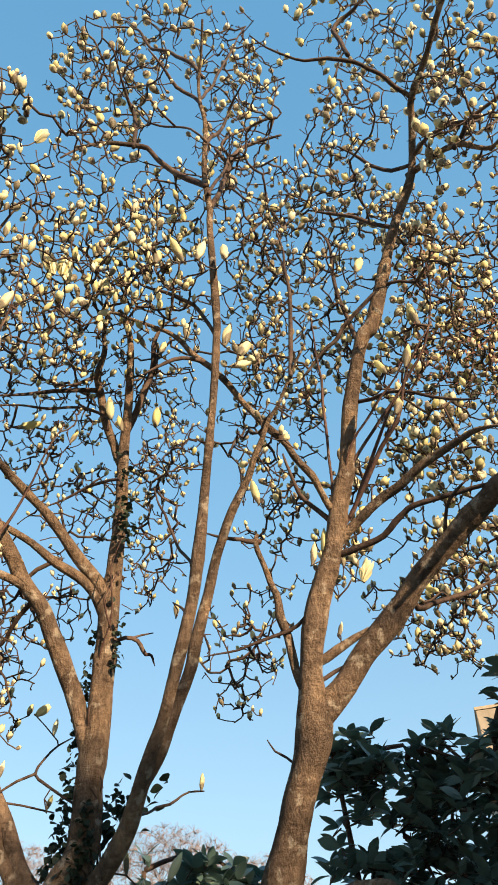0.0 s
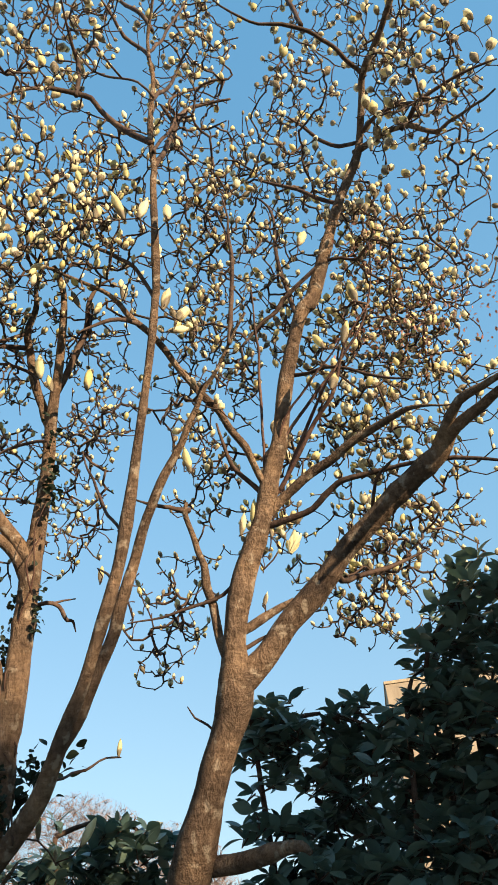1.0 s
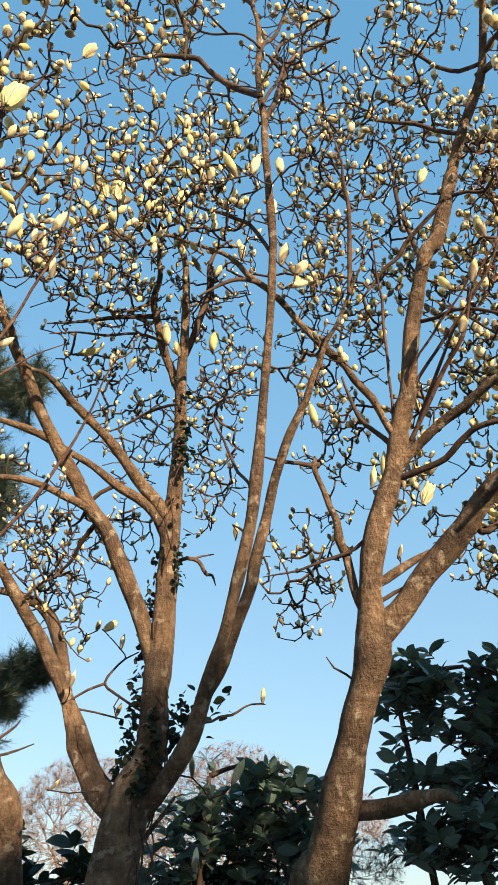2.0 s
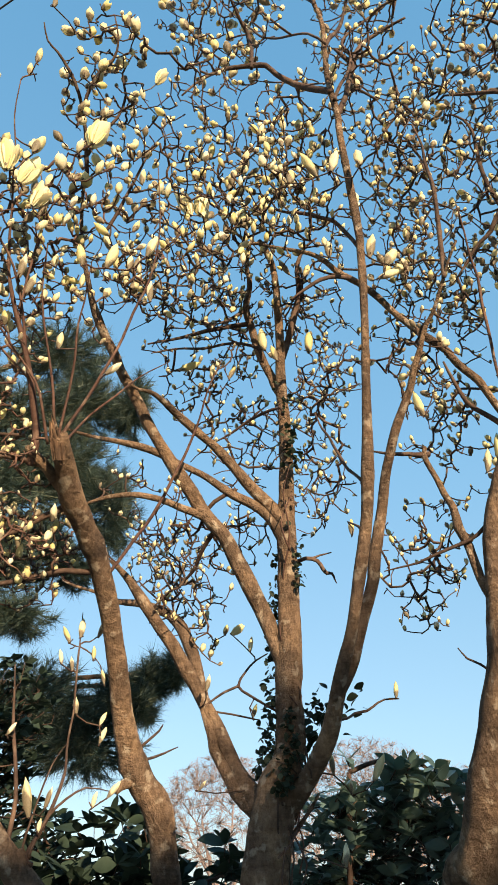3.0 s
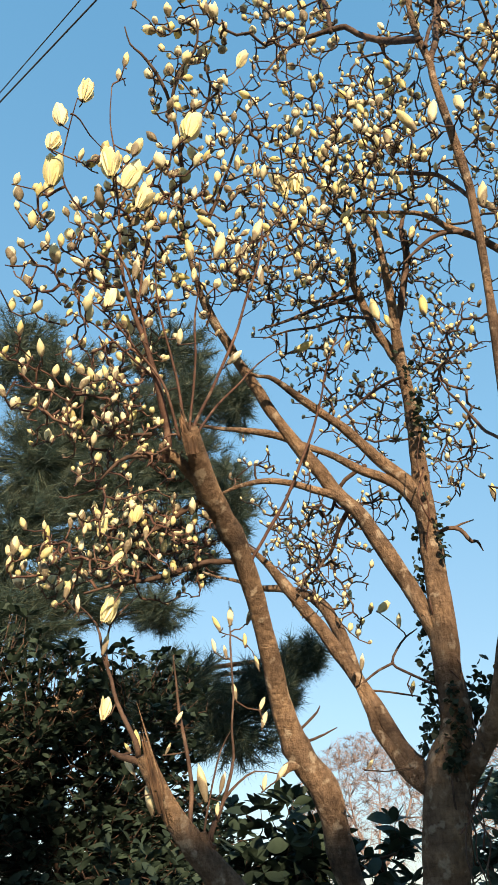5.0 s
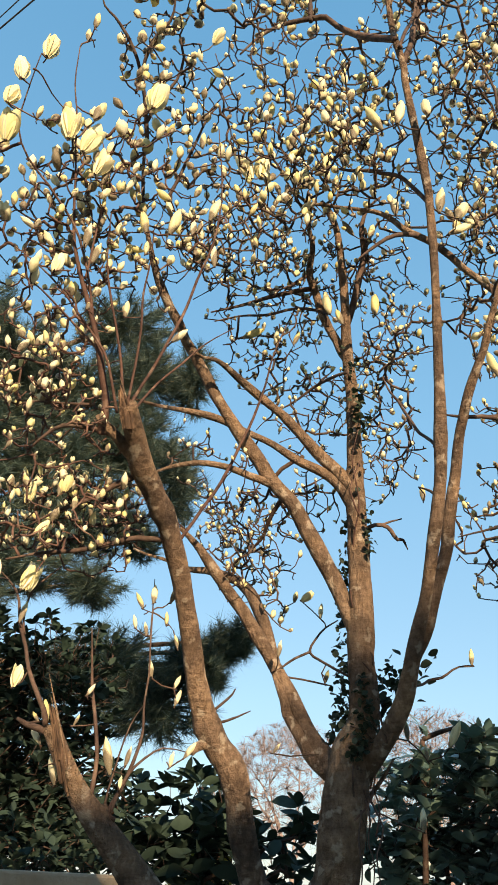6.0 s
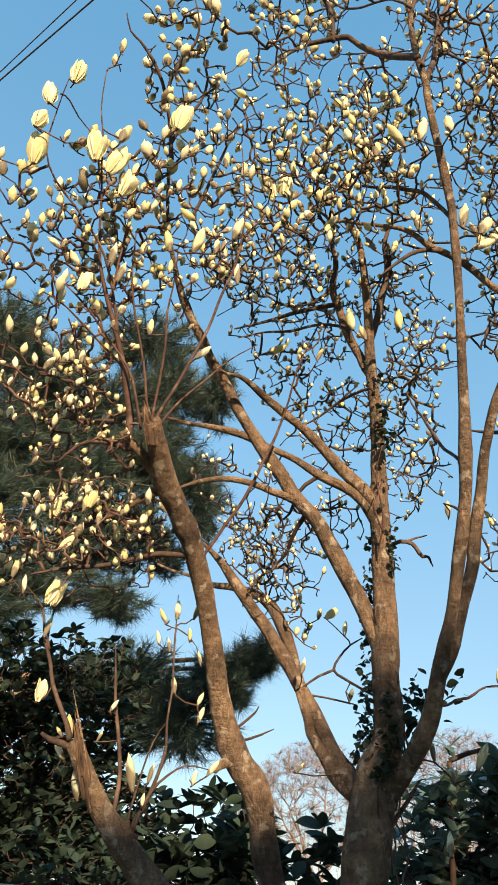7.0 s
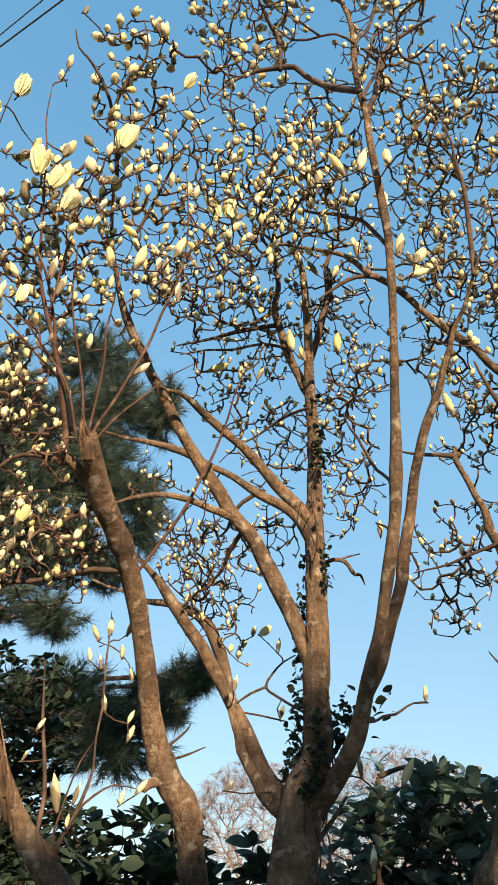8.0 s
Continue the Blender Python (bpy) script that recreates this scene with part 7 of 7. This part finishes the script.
shrub("dense evergreen shrub with glossy dark oval leaves", [((1.05, 2.05, 2.21), (0.05, 0.05)), ((1.05, 1.94, 2.21), (0.03, 0.04)), ((1.13, 2.01, 2.18), (0.04, 0.04)), ((1.09, 1.83, 2.14), (0.04, 0.03)), ((1.20, 1.87, 2.18), (0.04, 0.03)), ((1.21, 1.80, 2.17), (0.04, 0.03)), ((1.30, 1.83, 2.22), (0.03, 0.04)), ((1.26, 1.72, 2.14), (0.04, 0.03)), ((1.38, 1.80, 2.13), (0.04, 0.03)), ((1.38, 1.68, 2.19), (0.02, 0.03)), ((1.43, 1.75, 2.15), (0.03, 0.04)), ((1.41, 1.59, 2.28), (0.03, 0.04)), ((1.40, 1.56, 2.36), (0.02, 0.03)), ((1.47, 1.60, 2.35), (0.03, 0.04)), ((1.52, 1.57, 2.41), (0.04, 0.05)), ((1.46, 1.41, 2.44), (0.03, 0.04)), ((1.54, 1.44, 2.56), (0.03, 0.02)), ((1.58, 1.47, 2.42), (0.05, 0.08)), ((1.50, 1.30, 2.43), (0.04, 0.06)), ((1.59, 1.32, 2.44), (0.05, 0.09))] + [((1.06, 2.01, 2.13), (0.06, 0.05)), ((1.17, 2.00, 2.11), (0.07, 0.06)), ((1.23, 1.89, 2.10), (0.07, 0.06)), ((1.25, 1.74, 2.07), (0.06, 0.05)), ((1.36, 1.74, 2.06), (0.07, 0.06)), ((1.43, 1.62, 2.18), (0.06, 0.08)), ((1.43, 1.66, 2.07), (0.07, 0.07)), ((1.55, 1.57, 2.31), (0.07, 0.08)), ((1.47, 1.55, 2.13), (0.07, 0.09)), ((1.52, 1.40, 2.24), (0.07, 0.11)), ((1.56, 1.50, 2.09), (0.09, 0.10)), ((1.64, 1.39, 2.22), (0.09, 0.15)), ((1.08, 2.08, 2.03), (0.05, 0.03)), ((1.18, 1.93, 2.00), (0.08, 0.06)), ((1.25, 1.80, 1.98), (0.07, 0.07)), ((1.42, 1.83, 1.96), (0.08, 0.08)), ((1.45, 1.65, 1.98), (0.09, 0.09))] + [((1.56, 1.60, 1.95), (0.10, 0.10)), ((1.03, 2.03, 1.92), (0.05, 0.05)), ((1.10, 1.92, 1.90), (0.07, 0.06)), ((1.25, 1.92, 1.89), (0.07, 0.07)), ((1.35, 1.86, 1.85), (0.09, 0.07)), ((1.38, 1.67, 1.84), (0.10, 0.08)), ((1.50, 1.62, 1.82), (0.11, 0.10)), ((1.59, 1.46, 1.94), (0.11, 0.16)), ((1.13, 1.90, 1.79), (0.13, 0.05)), ((1.29, 1.78, 1.75), (0.14, 0.05)), ((1.54, 1.74, 1.73), (0.17, 0.07)), ((1.03, 1.98, 1.73), (0.07, 0.06)), ((1.16, 1.90, 1.72), (0.10, 0.07)), ((1.30, 1.82, 1.71), (0.10, 0.07)), ((1.10, 1.93, 1.78), (0.06, 0.05)), ((1.23, 1.85, 1.78), (0.08, 0.06))], 0.16, 900, 0.066, 280, 11, 6)
shrub("dark evergreen shrub with broad leaves below the trees", [((0.54, 2.44, 1.98), (0.04, 0.03)), ((0.71, 2.40, 2.00), (0.05, 0.05)), ((0.82, 2.36, 1.95), (0.08, 0.05)), ((0.65, 2.47, 1.93), (0.10, 0.07)), ((0.50, 2.50, 1.87), (0.09, 0.07)), ((0.76, 2.43, 1.87), (0.14, 0.08)), ((0.61, 2.53, 1.81), (0.16, 0.10)), ((0.47, 2.56, 1.75), (0.11, 0.10)), ((0.78, 2.48, 1.75), (0.16, 0.12)), ((0.61, 2.58, 1.69), (0.19, 0.09)), ((0.90, 2.44, 1.83), (0.10, 0.14)), ((0.43, 2.61, 1.65), (0.13, 0.09)), ((0.61, 2.63, 1.58), (0.24, 0.11)), ((0.84, 2.56, 1.59), (0.20, 0.13))], 0.2, 330, 0.068, 120, 12)
# loose shrub and hedge take the leaves with shade in their colour
shrub("loose evergreen shrub with narrow dark leaves", [((-0.19, 2.72, 1.75), (0.20, 0.20)), ((-0.07, 2.72, 1.62), (0.22, 0.16)), ((0.14, 2.62, 1.72), (0.06, 0.08)), ((0.11, 2.62, 1.61), (0.10, 0.09)), ((0.03, 2.62, 1.58), (0.09, 0.06)), ((-0.33, 2.81, 1.66), (0.18, 0.18))], 0.25, 115, 0.085, 200, 13, 6, SHADED_LEAVES)
shrub("tall dark evergreen hedge shrub behind the garden wall", [((-1.15, 2.81, 2.15), (0.33, 0.33)), ((-0.81, 2.92, 2.19), (0.30, 0.30)), ((-1.02, 2.96, 1.91), (0.49, 0.34)), ((-1.06, 2.95, 1.72), (0.56, 0.20)), ((-0.49, 2.99, 1.83), (0.09, 0.08)), ((-0.63, 2.96, 1.69), (0.22, 0.12)), ((-1.41, 2.68, 2.03), (0.38, 0.63)), ((-1.29, 3.29, 1.82), (0.58, 0.32)), ((-0.83, 3.43, 1.78), (0.46, 0.26)), ((-0.75, 2.70, 1.62), (0.26, 0.10)), ((-0.45, 2.75, 1.60), (0.20, 0.08))], 0.35, 2500, 0.050, 200, 14, 7, SHADED_LEAVES)
shrub("low plant with yellowing leaves among the shrubs", [((-0.24, 3.02, 1.58), (0.06, 0.05)), ((-0.32, 3.01, 1.59), (0.05, 0.05)), ((-0.13, 3.02, 1.62), (0.04, 0.09)), ((-0.20, 3.02, 1.52), (0.12, 0.07))], 0.12, 22, 0.075, 60, 17, 5, YELLOW_LEAVES)
for i, top in enumerate([(-0.218, 3.318, 1.905), (-0.187, 3.319, 1.915), (-0.15, 3.321, 1.899), (-0.237, 3.316, 1.813)]):
    stake(top, i)
# added out of view, crowns set sunward of the limb and trunk they shade
shade_tree("unseen loose evergreen tree added to dapple the sun", (3.7, -6.4, -0.1), (3.66, -6.3, 4.55), (0.42, 0.5, 0.28), 20, 31)
shade_tree("unseen small evergreen tree added to shade a trunk", (2.55, -6.1, -0.1), (2.43, -5.99, 4.48), (0.17, 0.25, 0.12), 16, 37)
pine("green pine tree with long needles behind the magnolias", [((-2.25, 3.93, 5.21), (0.38, 0.38)), ((-1.91, 4.00, 4.94), (0.50, 0.32)), ((-1.22, 4.37, 5.49), (0.49, 0.30)), ((-0.96, 4.43, 5.02), (0.38, 0.33)), ((-1.46, 4.40, 4.81), (0.70, 0.33)), ((-2.07, 4.14, 4.31), (0.49, 0.49)), ((-1.48, 4.39, 4.17), (0.61, 0.39)), ((-0.65, 4.38, 4.02), (0.25, 0.38)), ((-0.59, 4.49, 5.04), (0.19, 0.28)), ((-1.71, 4.30, 3.30), (0.53, 0.20)), ((-1.16, 4.48, 3.26), (0.24, 0.16)), ((-0.97, 4.32, 2.65), (0.52, 0.26)), ((-0.62, 4.39, 2.46), (0.45, 0.26)), ((-0.25, 4.32, 2.79), (0.15, 0.13))] + [((-0.43, 4.36, 2.71), (0.19, 0.13)), ((-0.11, 4.33, 2.86), (0.10, 0.07)), ((-0.31, 4.32, 2.63), (0.13, 0.07)), ((-1.46, 4.40, 3.62), (0.62, 0.21)), ((-2.13, 4.23, 3.75), (0.51, 0.47)), ((-1.89, 4.34, 4.69), (0.56, 0.42)), ((-2.01, 4.17, 3.07), (0.48, 0.32)), ((-1.00, 4.52, 4.48), (0.41, 0.36)), ((-1.25, 4.46, 4.37), (0.27, 0.22)), ((-0.99, 4.52, 4.37), (0.20, 0.16)), ((-1.09, 4.50, 3.80), (0.25, 0.23)), ((-1.40, 4.42, 3.73), (0.29, 0.25)), ((-0.88, 4.55, 3.63), (0.17, 0.12))], 21)
